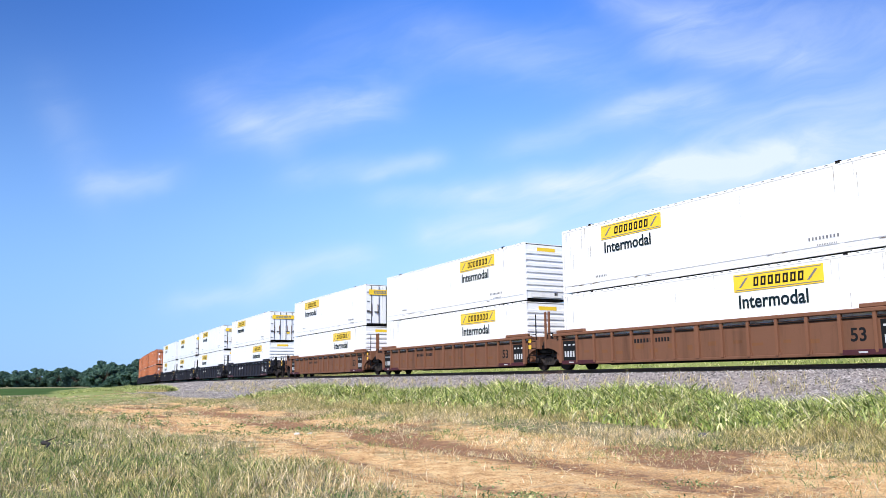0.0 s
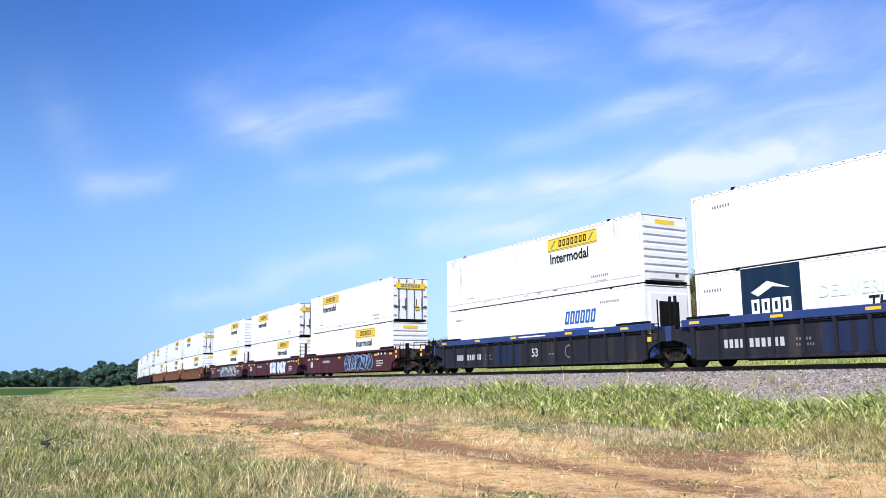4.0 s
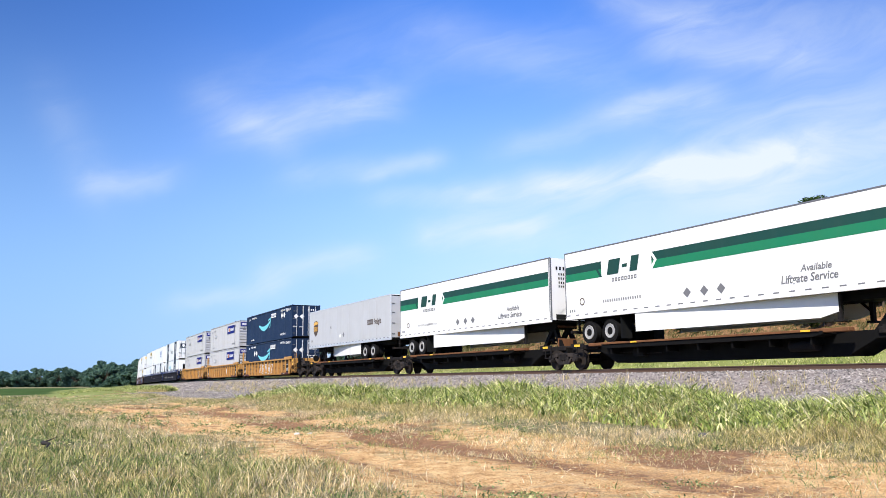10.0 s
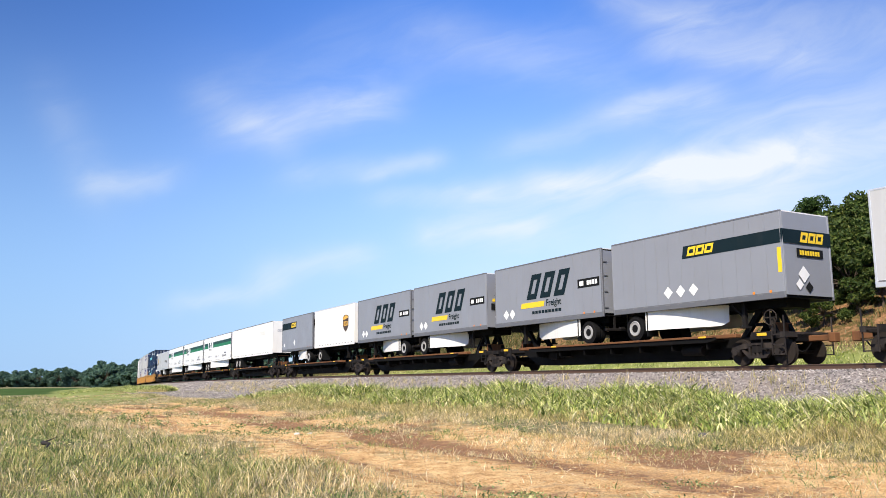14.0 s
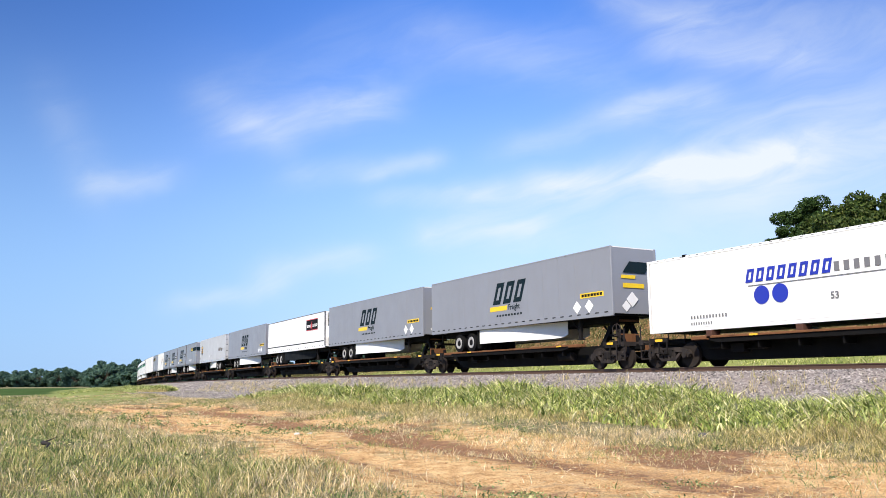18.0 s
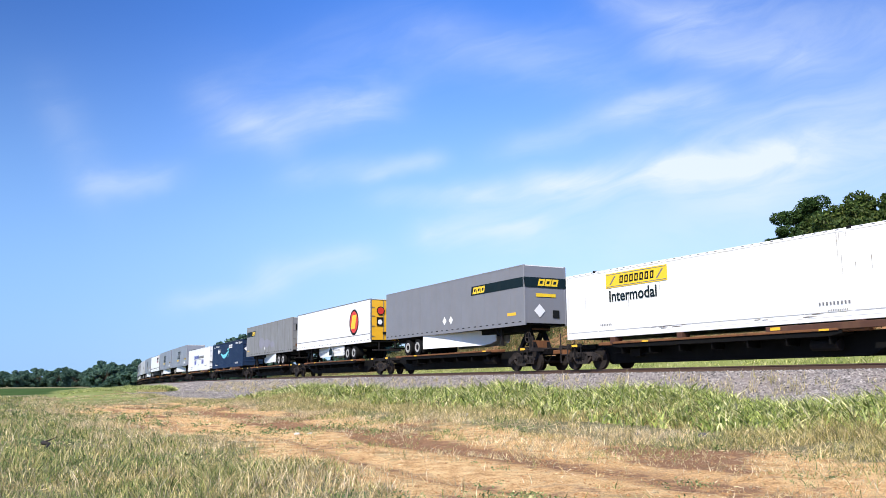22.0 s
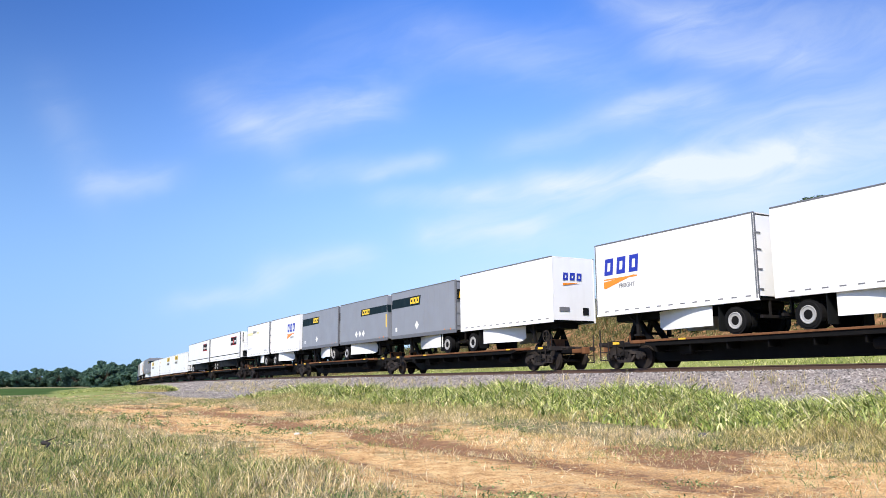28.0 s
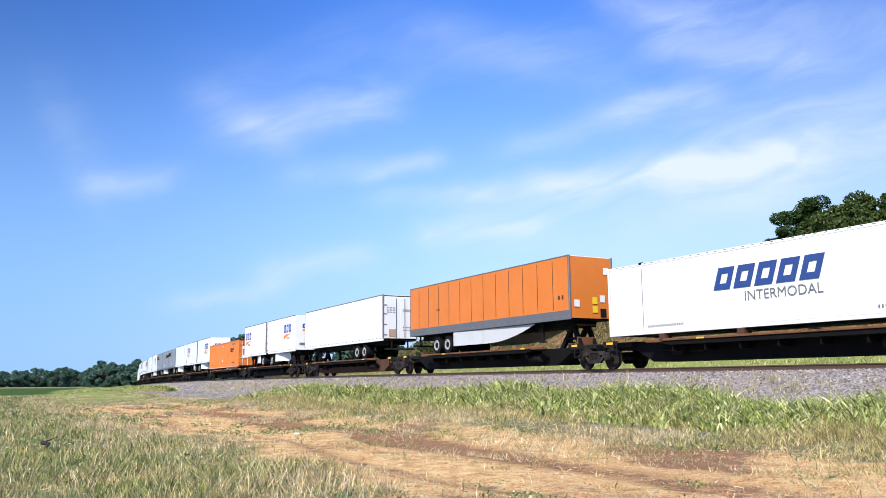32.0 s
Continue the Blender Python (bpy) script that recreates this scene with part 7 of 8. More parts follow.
def shield(f, u, z, h, w):
    n = [(u - w, z + h * 0.80), (u - w * 0.5, z + h), (u, z + h * 1.04), (u + w * 0.5, z + h), (u + w, z + h * 0.80), (u + w, z - h * 0.35), (u + w * 0.55, z - h * 0.75), (u, z - h), (u - w * 0.55, z - h * 0.75), (u - w, z - h * 0.35)]
    f.flat("shield_mark", [n], BROWN_MARK, 0.008)
    f.flat("shield_band", [[(u - w * 0.9, z + h * 0.42), (u + w * 0.9, z + h * 0.62), (u + w * 0.9, z + h * 0.80), (u, z + h * 0.97), (u - w * 0.9, z + h * 0.76)]], GOLD_MARK, 0.012)
    f.blocks("shield_word", u - w * 0.72, u + w * 0.72, z - h * 0.30, z + h * 0.25, 3, GOLD_MARK, lift=0.012, gap=0.25)


def trailer_shield(front):
    ob = trailer("box_trailer", GREY_LT, CL, -1, "light grey box trailer with a brown shield and dark lettering", "long trailers", skirt=(5.3, 12.2, "plain", WHITE_DULL), axles=[3.1, 4.5], rail_mat=ALU)
    f, e = Face(ob, CL, CW), Face(ob, CL, CW, "end")
    shield(f, 1.55, 3.78, 0.62, 0.52)
    f.blocks("word_mark", 12.25, 13.2, 3.42, 3.78, 3, BROWN_MARK, gap=0.2), f.word("Freight", 13.4, 3.42, 0.37, BROWN_MARK, squeeze=0.8)
    f.diamond(7.7, 3.0, 0.2, GREY_MARK), f.diamond(7.0, 2.95, 0.2, WHITE)
    small_print(f, [(0.4, 0.8, 2.75, 0.15), (4.9, 5.1, 3.6, 0.2)], GREY_MARK)
    for k in (0.5, 1.5):
        e.bar("label_plate", k, k + 0.35, 2.45, 2.75, RUST, lift=0.03)
    return ride(ob, front, CL, 0.0)


def trailer_green(front):
    ob = trailer("box_trailer", WHITE, CL, 1, "white box trailer with two green stripes", "white green-striped trailers", skirt=(4.5, 13.4, "straight", WHITE), top=5.30, axles=[1.5, 2.85], rail_mat=ALU_DK)
    f, e = Face(ob, CL, CW), Face(ob, CL, CW, "end")
    for u0, u1 in ((0.1, 2.55), (5.6, CL - 0.12)):
        f.bar("dark_stripe", u0, u1, 4.28, 4.62, GREEN_DK), f.bar("green_stripe", u0, u1, 3.94, 4.28, GREEN_MD)
    f.flat("arrow_mark", [[(2.45, 4.62), (2.6, 4.62), (2.35, 4.28), (2.6, 3.94), (2.45, 3.94), (2.2, 4.28)]], GREEN_DK, 0.012)
    f.flat("arrow_mark", [[(5.5, 4.62), (5.65, 4.62), (5.9, 4.28), (5.65, 3.94), (5.5, 3.94), (5.75, 4.28)]], TAPE_W, 0.012)
    f.bar("word_mark", 2.9, 3.62, 3.98, 4.62, GREEN_DK, 0.25, lift=0.012), f.bar("word_mark", 3.85, 4.15, 4.2, 4.34, GREEN_DK, 0.25, lift=0.012), f.bar("word_mark", 4.3, 4.75, 3.98, 4.62, GREEN_DK, 0.25, lift=0.012)
    f.blocks("small_word", 3.2, 4.7, 3.66, 3.82, 8, GREY_MARK, 0.1, gap=0.3)
    f.word("Available", 12.4, 3.02, 0.22, GREY_MARK, 0.2), f.word("Liftgate Service", 11.6, 2.68, 0.27, GREY_MARK, 0.2, squeeze=0.9)
    small_print(f, [(2.6, 4.9, 2.82, 0.12), (0.3, 0.7, 2.55, 0.12)], GREY_MARK)
    for k in (7.4, 8.25, 9.05):
        f.diamond(k, 2.80, 0.2, GREY_MARK)
    f.disc("round_mark", 1.2, 2.98, 0.17, BROWN_MARK), f.disc("round_mark_inner", 1.2, 2.98, 0.12, WHITE_DULL, 0.010)
    small_print(e, [(0.35, 1.9, 4.72, 0.16), (0.5, 1.7, 4.46, 0.11), (0.5, 1.6, 4.26, 0.11), (0.5, 1.9, 4.06, 0.11), (0.5, 1.8, 3.88, 0.10)], BLACK_MARK)
    e.diamond(0.55, 2.9, 0.24, TAPE_W, 0.02), e.diamond(1.1, 2.9, 0.24, GREY_MARK, 0.02), e.bar("air_fitting", 0.3, 1.2, 2.35, 2.6, BLACK_MARK, lift=0.02)
    return ride(ob, front, CL, 0.0)


def trailer_plain(front, wheels, faded):
    ob = trailer("box_trailer", WHITE_DULL if faded else WHITE, CL, wheels, "weathered white box trailer with faded lettering" if faded else "plain white box trailer with stained rear doors", "long trailers", top=5.33, axles=[1.7, 3.05] if wheels > 0 else [3.4, 4.75], rail_mat=ALU_DK, rounded=wheels > 0)
    f, e = Face(ob, CL, CW), Face(ob, CL, CW, "end")
    if faded:
        f.blocks("faded_word", 11.6, 13.6, 4.15, 4.5, 5, paint("faded_pale_marking", (0.66, 0.66, 0.62), 0.5, 0.1), gap=0.3)
        e.blocks("faded_word", 0.5, 1.7, 4.3, 4.55, 5, GREY_LT, lift=0.02)
    else:
        small_print(e, [(0.3, 1.0, 4.4, 0.08), (0.3, 1.0, 4.25, 0.08), (0.3, 1.0, 4.1, 0.08), (1.5, 2.2, 4.3, 0.06), (1.5, 2.2, 4.2, 0.06), (1.5, 2.1, 3.1, 0.08), (1.5, 2.1, 2.9, 0.08)], GREY_MARK)
        e.bar("rust_stain", 0.45, 0.95, 2.5, 3.0, paint("tan_stain", (0.45, 0.30, 0.20), 0.8, 0.4), lift=0.02)
    return ride(ob, front, CL, 0.0)


def trailer_grey(front, wheels, mark, shift=0.0):
    old = mark == "worn"
    ob = trailer("box_trailer", GREY_OLD if old else GREY_MID if mark == "stripe" else GREY, CL, wheels, "dirty worn grey box trailer with patched paint" if old else "long grey box trailer", "long grey trailers",
                 skirt=(5.2, 12.2, "plain" if mark == "word" else "dip", WHITE), axles=[3.05, 4.35], rail_mat=GREY_OLD if old else GREY_MID if mark == "stripe" else GREY, panels=13 if old else 0, rounded=False)
    f, e = Face(ob, CL, CW), Face(ob, CL, CW, "end")
    if mark == "word":
        k = shift
        f.blocks("word_mark", 6.25 + k, 8.85 + k, 3.42, 4.52, 3, TEAL_DK, 0.42, gap=0.26), f.bar("yellow_bar", 5.95 + k, 7.55 + k, 3.08, 3.32, YELLOW_SIGN, 0.3)
        f.word("Freight", 7.7 + k, 3.08, 0.28, TEAL_DK, squeeze=0.9), f.blocks("small_print", 6.6 + k, 8.9 + k, 2.78, 2.88, 9, TEAL_DK, gap=0.4)
        f.bar("label_plate", 14.0, 15.6, 3.12, 3.34, YELLOW_SIGN), f.blocks("small_print", 14.1, 15.5, 3.17, 3.29, 7, BLACK_MARK, lift=0.010)
        for k in (13.75, 14.6):
            f.diamond(k, 2.75, 0.3, TAPE_W)
        e.flat("word_mark", [[(0.6, 4.1), (1.9, 4.1), (2.2, 4.6), (1.0, 4.6)]], TEAL_DK, 0.02), e.bar("yellow_bar", 0.5, 1.3, 3.85, 4.0, YELLOW_SIGN, 0.3, lift=0.02)
        e.bar("label_plate", 0.6, 1.8, 3.45, 3.65, YELLOW_SIGN, lift=0.02), e.diamond(1.1, 2.95, 0.34, TAPE_W, 0.02), e.diamond(0.75, 2.65, 0.25, TAPE_W, 0.02)
    elif old:
        f.bar("stripe", 0.05, 3.4, 4.22, 4.72, TEAL_DK, 0.2), f.blocks("word_mark", 2.3, 3.3, 4.3, 4.66, 3, YELLOW_SIGN, 0.3, lift=0.010, gap=0.1)
        r = random.Random(17)
        for u, z, ru, rz in ((5.9, 3.42, 1.0, 0.55), (7.9, 3.3, 1.35, 0.42), (9.8, 3.12, 0.8, 0.28)):
            ring = []
            for k in range(34):
                a, q = 6.2832 * k / 34, r.uniform(0.80, 1.08)
                ring.append((u + ru * q * math.cos(a), z + rz * q * math.sin(a)))
            f.flat("paint_patch", [ring], paint("pale_lilac_patch", (0.245, 0.24, 0.285), 0.6, 0.4), 0.006)
        f.diamond(7.2, 2.85, 0.2, TAPE_W), f.bar("label_plate", 0.4, 1.2, 2.72, 2.84, TAPE_Y)
        e.bar("sign_panel", 0.3, 1.7, 4.05, 4.65, BLACK_MARK, lift=0.03), e.blocks("word_mark", 0.45, 1.5, 4.15, 4.55, 3, YELLOW_SIGN, 0.2, lift=0.034)
        e.bar("label_plate", 0.3, 1.0, 2.7, 2.9, RUST, lift=0.03)
    else:
        f.bar("stripe", 11.0, CL - 0.02, 4.12, 4.62, TEAL_DK, 0.2), f.blocks("word_mark", 11.2, 12.4, 4.2, 4.55, 3, YELLOW_SIGN, 0.3, lift=0.010, gap=0.1)
        e.bar("stripe", 0.02, 2.57, 4.12, 4.62, TEAL_DK, lift=0.02), e.blocks("word_mark", 0.8, 2.0, 4.2, 4.55, 3, YELLOW_SIGN, 0.3, lift=0.024, gap=0.1)
        e.bar("label_plate", 0.7, 1.9, 3.65, 3.82, YELLOW_SIGN, lift=0.02), e.diamond(0.9, 2.95, 0.34, TAPE_W, 0.02), e.bar("air_fitting", 1.7, 2.1, 2.6, 3.0, BLACK_MARK, lift=0.02)
        for k in (8.0, 8.75):
            f.diamond(k, 2.95, 0.24, TAPE_W)
        f.bar("label_plate", 14.6, 15.4, 2.75, 2.9, TAPE_Y)
    return ride(ob, front, CL, 0.0)


def trailer_cool(front):
    ob = trailer("refrigerated_trailer", WHITE, CL, 1, "white refrigerated trailer with a black and red sign", "white refrigerated trailers", skirt=(5.2, 12.4, "plain", BLACK_MARK), top=5.10, axles=[3.0, 4.2], rail_mat=ALU_DK, cooler=True)
    f = Face(ob, CL, CW)
    f.bar("sign_panel", 11.6, 14.5, 3.74, 4.66, BLACK_MARK), f.bar("red_line", 11.6, 14.5, 3.74, 3.80, TAPE_R, lift=0.010), f.bar("red_line", 11.6, 14.5, 4.60, 4.66, TAPE_R, lift=0.010)
    f.blocks("word_mark", 11.8, 12.75, 4.02, 4.24, 5, TAPE_W, 0.2, lift=0.010, gap=0.2), f.flat("red_mark", [[(12.75, 3.9), (13.15, 3.9), (13.05, 4.55), (12.9, 4.3)]], TAPE_R, 0.012), f.blocks("word_mark", 13.2, 14.35, 4.02, 4.24, 9, TAPE_W, 0.2, lift=0.010, gap=0.2)
    f.bar("dark_line", 0.05, CL - 0.05, 2.72, 2.80, BLACK_MARK)
    return ride(ob, front, CL, 0.0)


def trailer_disc(front):
    ob = trailer("box_trailer", WHITE, CL, -1, "white box trailer with red disc and amber rear doors", "long trailers", skirt=(5.2, 12.2, "plain", WHITE), axles=[3.3, 4.5], rail_mat=ALU_DK, rear_mat=AMBER_SIGN)
    f, e = Face(ob, CL, CW), Face(ob, CL, CW, "end")
    f.disc("ring", 13.1, 3.78, 0.94, BLACK_MARK, 0.008, 0.95), f.disc("red_disc", 13.1, 3.80, 0.78, RED_MARK, 0.011, 0.95)
    f.bar("plain_mark", 12.5, 13.3, 3.32, 4.3, YELLOW_SIGN, 0.32, lift=0.014)
    f.bar("grey_line", 0.05, CL - 0.05, 2.78, 2.83, GREY_MARK)
    f.flat("house_mark", [[(8.0, 1.55), (8.7, 1.55), (8.7, 1.95), (8.35, 2.15), (8.0, 1.95)]], TEAL_DK, 0.0), small_print(Face(ob, CL, CW - 0.018), [(6.0, 7.4, 1.75, 0.1), (8.9, 10.3, 1.85, 0.12)], GREY_MARK)
    e.disc("ring", 0.75, 4.4, 0.3, BLACK_MARK, 0.04), e.disc("red_disc", 0.75, 4.4, 0.24, RED_MARK, 0.043), e.bar("sign_panel", 1.15, 2.1, 4.2, 4.55, BLACK_MARK, lift=0.04), e.blocks("word_mark", 1.2, 2.0, 4.3, 4.45, 5, TAPE_W, lift=0.045)
    e.bar("label_plate", 0.45, 0.95, 3.35, 3.95, BLACK_MARK, lift=0.04), e.disc("badge", 0.7, 3.62, 0.17, TAPE_W, 0.045), e.diamond(1.75, 3.5, 0.42, BLACK_MARK, 0.04), e.bar("dark_band", 0.9, 2.2, 2.75, 2.95, BLACK_MARK, lift=0.04)
    return ride(ob, front, CL, 0.0)


def trailer_orange(front):
    ob = trailer("box_trailer", ORANGE, CL, 1, "orange plate trailer with a grey lower band and roof rail", "long trailers", skirt=(5.4, 13.2, "sweep", SILVER), axles=[3.3, 4.6], rail_mat=ALU_DK, panels=13, low=ALU_DK)
    f, e = Face(ob, CL, CW), Face(ob, CL, CW, "end")
    for i in range(1, 13):
        f.bar("seam", i * CL / 13 - 0.02, i * CL / 13 + 0.02, 2.75, 5.05, BROWN_MARK)
    for k, z, m in ((0.25, 2.85, TAPE_W), (1.3, 3.0, YELLOW_SIGN), (1.75, 3.1, TAPE_W), (1.3, 2.6, YELLOW_SIGN), (2.0, 4.4, TAPE_W)):
        e.bar("label_plate", k, k + 0.3, z, z + 0.32, m, lift=0.02)
    e.bar("air_fitting", 1.75, 2.1, 2.4, 2.8, BLACK_MARK, lift=0.025)
    small_print(f, [(3.4, 3.9, 3.6, 0.1), (15.3, 15.7, 3.2, 0.2)], BROWN_MARK)
    return ride(ob, front, CL, 0.0)


# -- wagons under them --
def wells(middles, mat, sill, style, label, group, dress=None):
    n = len(middles)
    for i, m in enumerate(middles):
        sf = (middles[i - 1] - m) / 2 if i else 11.75
        sr = (m - middles[i + 1]) / 2 if i < n - 1 else 11.75
        w = well_car(mat, sill, sf, sr, i == 0, i == n - 1, style, label, group)
        MOVING.append((w, m, 0.0))
        if dress:
            dress(w, i, n)


def spines(middles, hitches, label="dark rusty articulated spine wagon", sill_mat=None):
    n = len(middles)
    for i, m in enumerate(middles):
        sf = (middles[i - 1] - m) / 2 if i else 9.6
        sr = (m - middles[i + 1]) / 2 if i < n - 1 else 9.6
        w = spine_car(sf, sr, i == 0, i == n - 1, hitches[i], label, "spine wagons", (-5.8, 5.8) if hitches[i] == 2 else (-5.0, 5.6) if hitches[i] == -1 else (-5.6, 5.0), sill_mat)
        MOVING.append((w, m, 0.0))


def data_plate(f, u, z, mat, w=0.92):
    """A dark plate with unreadable white figures."""
    f.bar("dark_plate", u, u + w, z, z + 0.88, mat, lift=0.004)
    rows = [[(u + k, z + 0.66), (u + k + 0.15, z + 0.66), (u + k + 0.15, z + 0.73), (u + k, z + 0.73)] for k in (0.08, 0.38, 0.68)]
    rows += [[(u + 0.1 + k * 0.19, z + 0.16), (u + 0.22 + k * 0.19, z + 0.16), (u + 0.22 + k * 0.19, z + 0.42), (u + 0.1 + k * 0.19, z + 0.42)] for k in range(4)]
    f.flat("figures", rows, GREY_LT, 0.008)["kind"] = "stuff"


def dress_plain(w, i, n):
    f = Face(w, 17.5, 1.44)
    light = w["group"] in ("dark blue wells", "dark wells")
    f.blocks("small_print", 5.35, 6.35, 1.00, 1.16, 6, TAPE_W if light else BLACK_MARK, lift=0.004, gap=0.35)
    f.blocks("small_print", 6.55, 7.3, 1.00, 1.16, 5, TAPE_W if light else BLACK_MARK, lift=0.004, gap=0.35)
    f.word("53", 14.85, 0.66, 0.40, TAPE_W if light else BLACK_MARK, lift=0.006)
    data_plate(f, 0.72, 0.40, BLACK_MARK), data_plate(f, 15.86, 0.40, BLACK_MARK)
    for u0, u1 in ((0.7, 3.0), (14.6, 16.9)):
        put(box_part("tie_plate", MAROON, w, (-(u1 - u0) / 2, 1.50, 0.23), ((u1 - u0) / 2, 1.53, 0.40), 0.012, "dull maroon lower plate"), 8.75 - (u0 + u1) / 2)
        f.bar("label_plate", u0 + 0.55, u0 + 0.85, 0.29, 0.34, GREY_LT, lift=0.096)
    r = random.Random(i * 7 + n + int(w["group"] == "brown wells"))
    polys = []
    for k in range(12):
        u, z = 2.1 + (k + 0.5 * r.random()) * 1.0, 0.62 + r.uniform(-0.1, 0.2)
        wd, hg = r.uniform(0.25, 0.5), r.uniform(0.08, 0.2)
        polys.append([(u, z), (u + wd, z), (u + wd, z + hg), (u, z + hg)])
    f.flat("faint_print", polys, RUST if not light else CHARCOAL, 0.004)["kind"] = "stuff"


def scrawl(f, u0, u1, z0, z1, seed, fill, line, wide=0.055):
    """Sprayed bubble shapes without meaning: swelling blobs, their outlines and loose loops inside."""
    r = random.Random(seed)
    n = max(2, round((u1 - u0) / 0.95))
    w = (u1 - u0) / n
    for i in range(n):
        cu, cz, hh = u0 + (i + 0.5) * w, (z0 + z1) / 2, (z1 - z0) / 2
        lean, ph, m = r.uniform(-0.2, 0.35), r.uniform(0, 6.28), r.choice((3, 4, 5))
        ring = []
        for k in range(30):
            a = 6.2832 * k / 30
            q = (abs(math.cos(a)) ** 4 + abs(math.sin(a)) ** 4) ** -0.25 * (0.86 + 0.13 * math.sin(m * a + ph))
            du, dz = q * math.cos(a), q * math.sin(a)
            ring.append((cu + du * w * 0.56 + lean * dz * hh, max(z0, min(z1, cz + dz * hh))))
        f.flat("sprayed_fill", [ring], fill, 0.005 + 0.0009 * i)
        f.ribbon("sprayed_outline", ring + ring[:2], wide, line, 0.0125 + 0.0009 * i)
        for q in range(2):
            loop, pu, pz = [], cu + r.uniform(-0.2, 0.2) * w, cz + r.uniform(-0.4, 0.4) * hh
            fa, fb, pa = r.choice((1, 2)), r.choice((1, 2, 3)), r.uniform(0, 6)
            for k in range(15):
                a = 5.2 * k / 14
                loop.append((pu + 0.26 * w * math.cos(fa * a + pa), pz + 0.36 * hh * math.sin(fb * a)))
            f.ribbon("sprayed_stroke", loop, wide * 0.8, line, 0.0128 + 0.0009 * i + 0.0003 * q)


def dress_maroon(w, i, n):
    f = Face(w, 17.5, 1.44)
    f.word("53", 1.25 if i else 1.4, 0.70, 0.42, TAPE_W)
    f.blocks("small_print", 4.1, 5.6, 0.98, 1.16, 8, GREY_LT, lift=0.006, gap=0.4)
    if i == 0:
        scrawl(f, 5.9, 9.7, 0.32, 1.46, 1, GRAF_K, GRAF_W), scrawl(f, 10.0, 14.3, 0.32, 1.5, 2, GRAF_K, GRAF_W)
    elif i == 1:
        scrawl(f, 8.6, 10.6, 0.32, 1.44, 3, GRAF_W, GRAF_B), scrawl(f, 11.0, 13.6, 0.32, 1.44, 4, GRAF_W, GRAF_B)
    else:
        scrawl(f, 8.8, 13.9, 0.30, 1.46, 5, GRAF_K, GRAF_B)
    for u, m_ in ((0.5, TAPE_Y), (2.6, TAPE_Y), (7.4, TAPE_Y), (14.2, TAPE_Y), (16.6, TAPE_Y)):
        f.bar("reflector", u, u + 0.5, 1.26, 1.38, m_, lift=0.006)
    for u in (0.9, 1.5, 2.2, 14.8, 15.3, 15.9):
        f.bar("label_plate", u, u + 0.18, 1.30, 1.44, TAPE_W, lift=0.006)
    small_print(f, [(14.6, 15.6, 0.85, 0.08), (14.6, 15.6, 0.70, 0.08), (14.6, 15.4, 0.55, 0.08)], TAPE_W)


def dress_ochre(w, i, n):
    dress_plain(w, i, n)
    f = Face(w, 17.5, 1.44)
    if i == 0:
        scrawl(f, 12.8, 14.2, 0.4, 1.25, 8, GRAF_W, BROWN_MARK)
    if i == 1:
        f.blocks("word_mark", 7.9, 9.9, 0.45, 1.2, 3, RUST, gap=0.25), f.disc("badge", 4.9, 0.98, 0.3, GREEN_MD, 0.006), f.bar("label_plate", 4.6, 5.2, 0.42, 0.60, TAPE_W)
        f.disc("badge", 11.9, 0.9, 0.36, GRAF_W, 0.006)
    if i == 2:
        scrawl(f, 3.0, 5.0, 0.45, 1.25, 9, YELLOW_CAR, BROWN_MARK), scrawl(f, 7.0, 11.4, 0.36, 1.3, 10, YELLOW_CAR, GRAF_W)


def dress_blue(w, i, n):
    g, f = Face(w, 17.5, 1.44), Face(w, 17.5, 1.56)
    g.blocks("small_print", 2.0, 2.85, 0.62, 0.92, 4, GREY_LT, lift=0.006, gap=0.35)
    g.blocks("small_print", 3.1, 4.5, 0.62, 0.92, 6, GREY_LT, lift=0.006, gap=0.35)
    g.word("53", 9.1, 0.66, 0.38, GREY_LT, lift=0.006)
    small_print(g, [(4.95, 5.5, 0.78, 0.09), (4.95, 5.6, 0.60, 0.08), (10.5, 11.1, 0.70, 0.08)], GREY_MARK)
    g.disc("badge", 12.0, 0.82, 0.30, GREY_MARK, 0.006), g.disc("badge_inner", 12.0, 0.82, 0.24, CHARCOAL, 0.009)
    for a in (5.9, 7.1):
        g.bar("blue_patch", a, a + 1.0, 0.36, 1.30, BLUE_DULL, lift=0.003)
    for u in (0.5, 4.1, 7.5, 11.9, 15.6):
        f.bar("reflector", u, u + 0.5, 1.56, 1.66, TAPE_Y, lift=0.004)
    f.bar("small_print", 8.2, 10.4, 1.58, 1.64, TAPE_W, lift=0.004), f.bar("small_print", 13.6, 14.6, 1.58, 1.66, TAPE_W, lift=0.004)
    if i == 2:
        g.blocks("sprayed_scribble", 6.2, 13.0, 0.62, 0.82, 20, GRAF_W, 0.8, lift=0.010, gap=0.5)


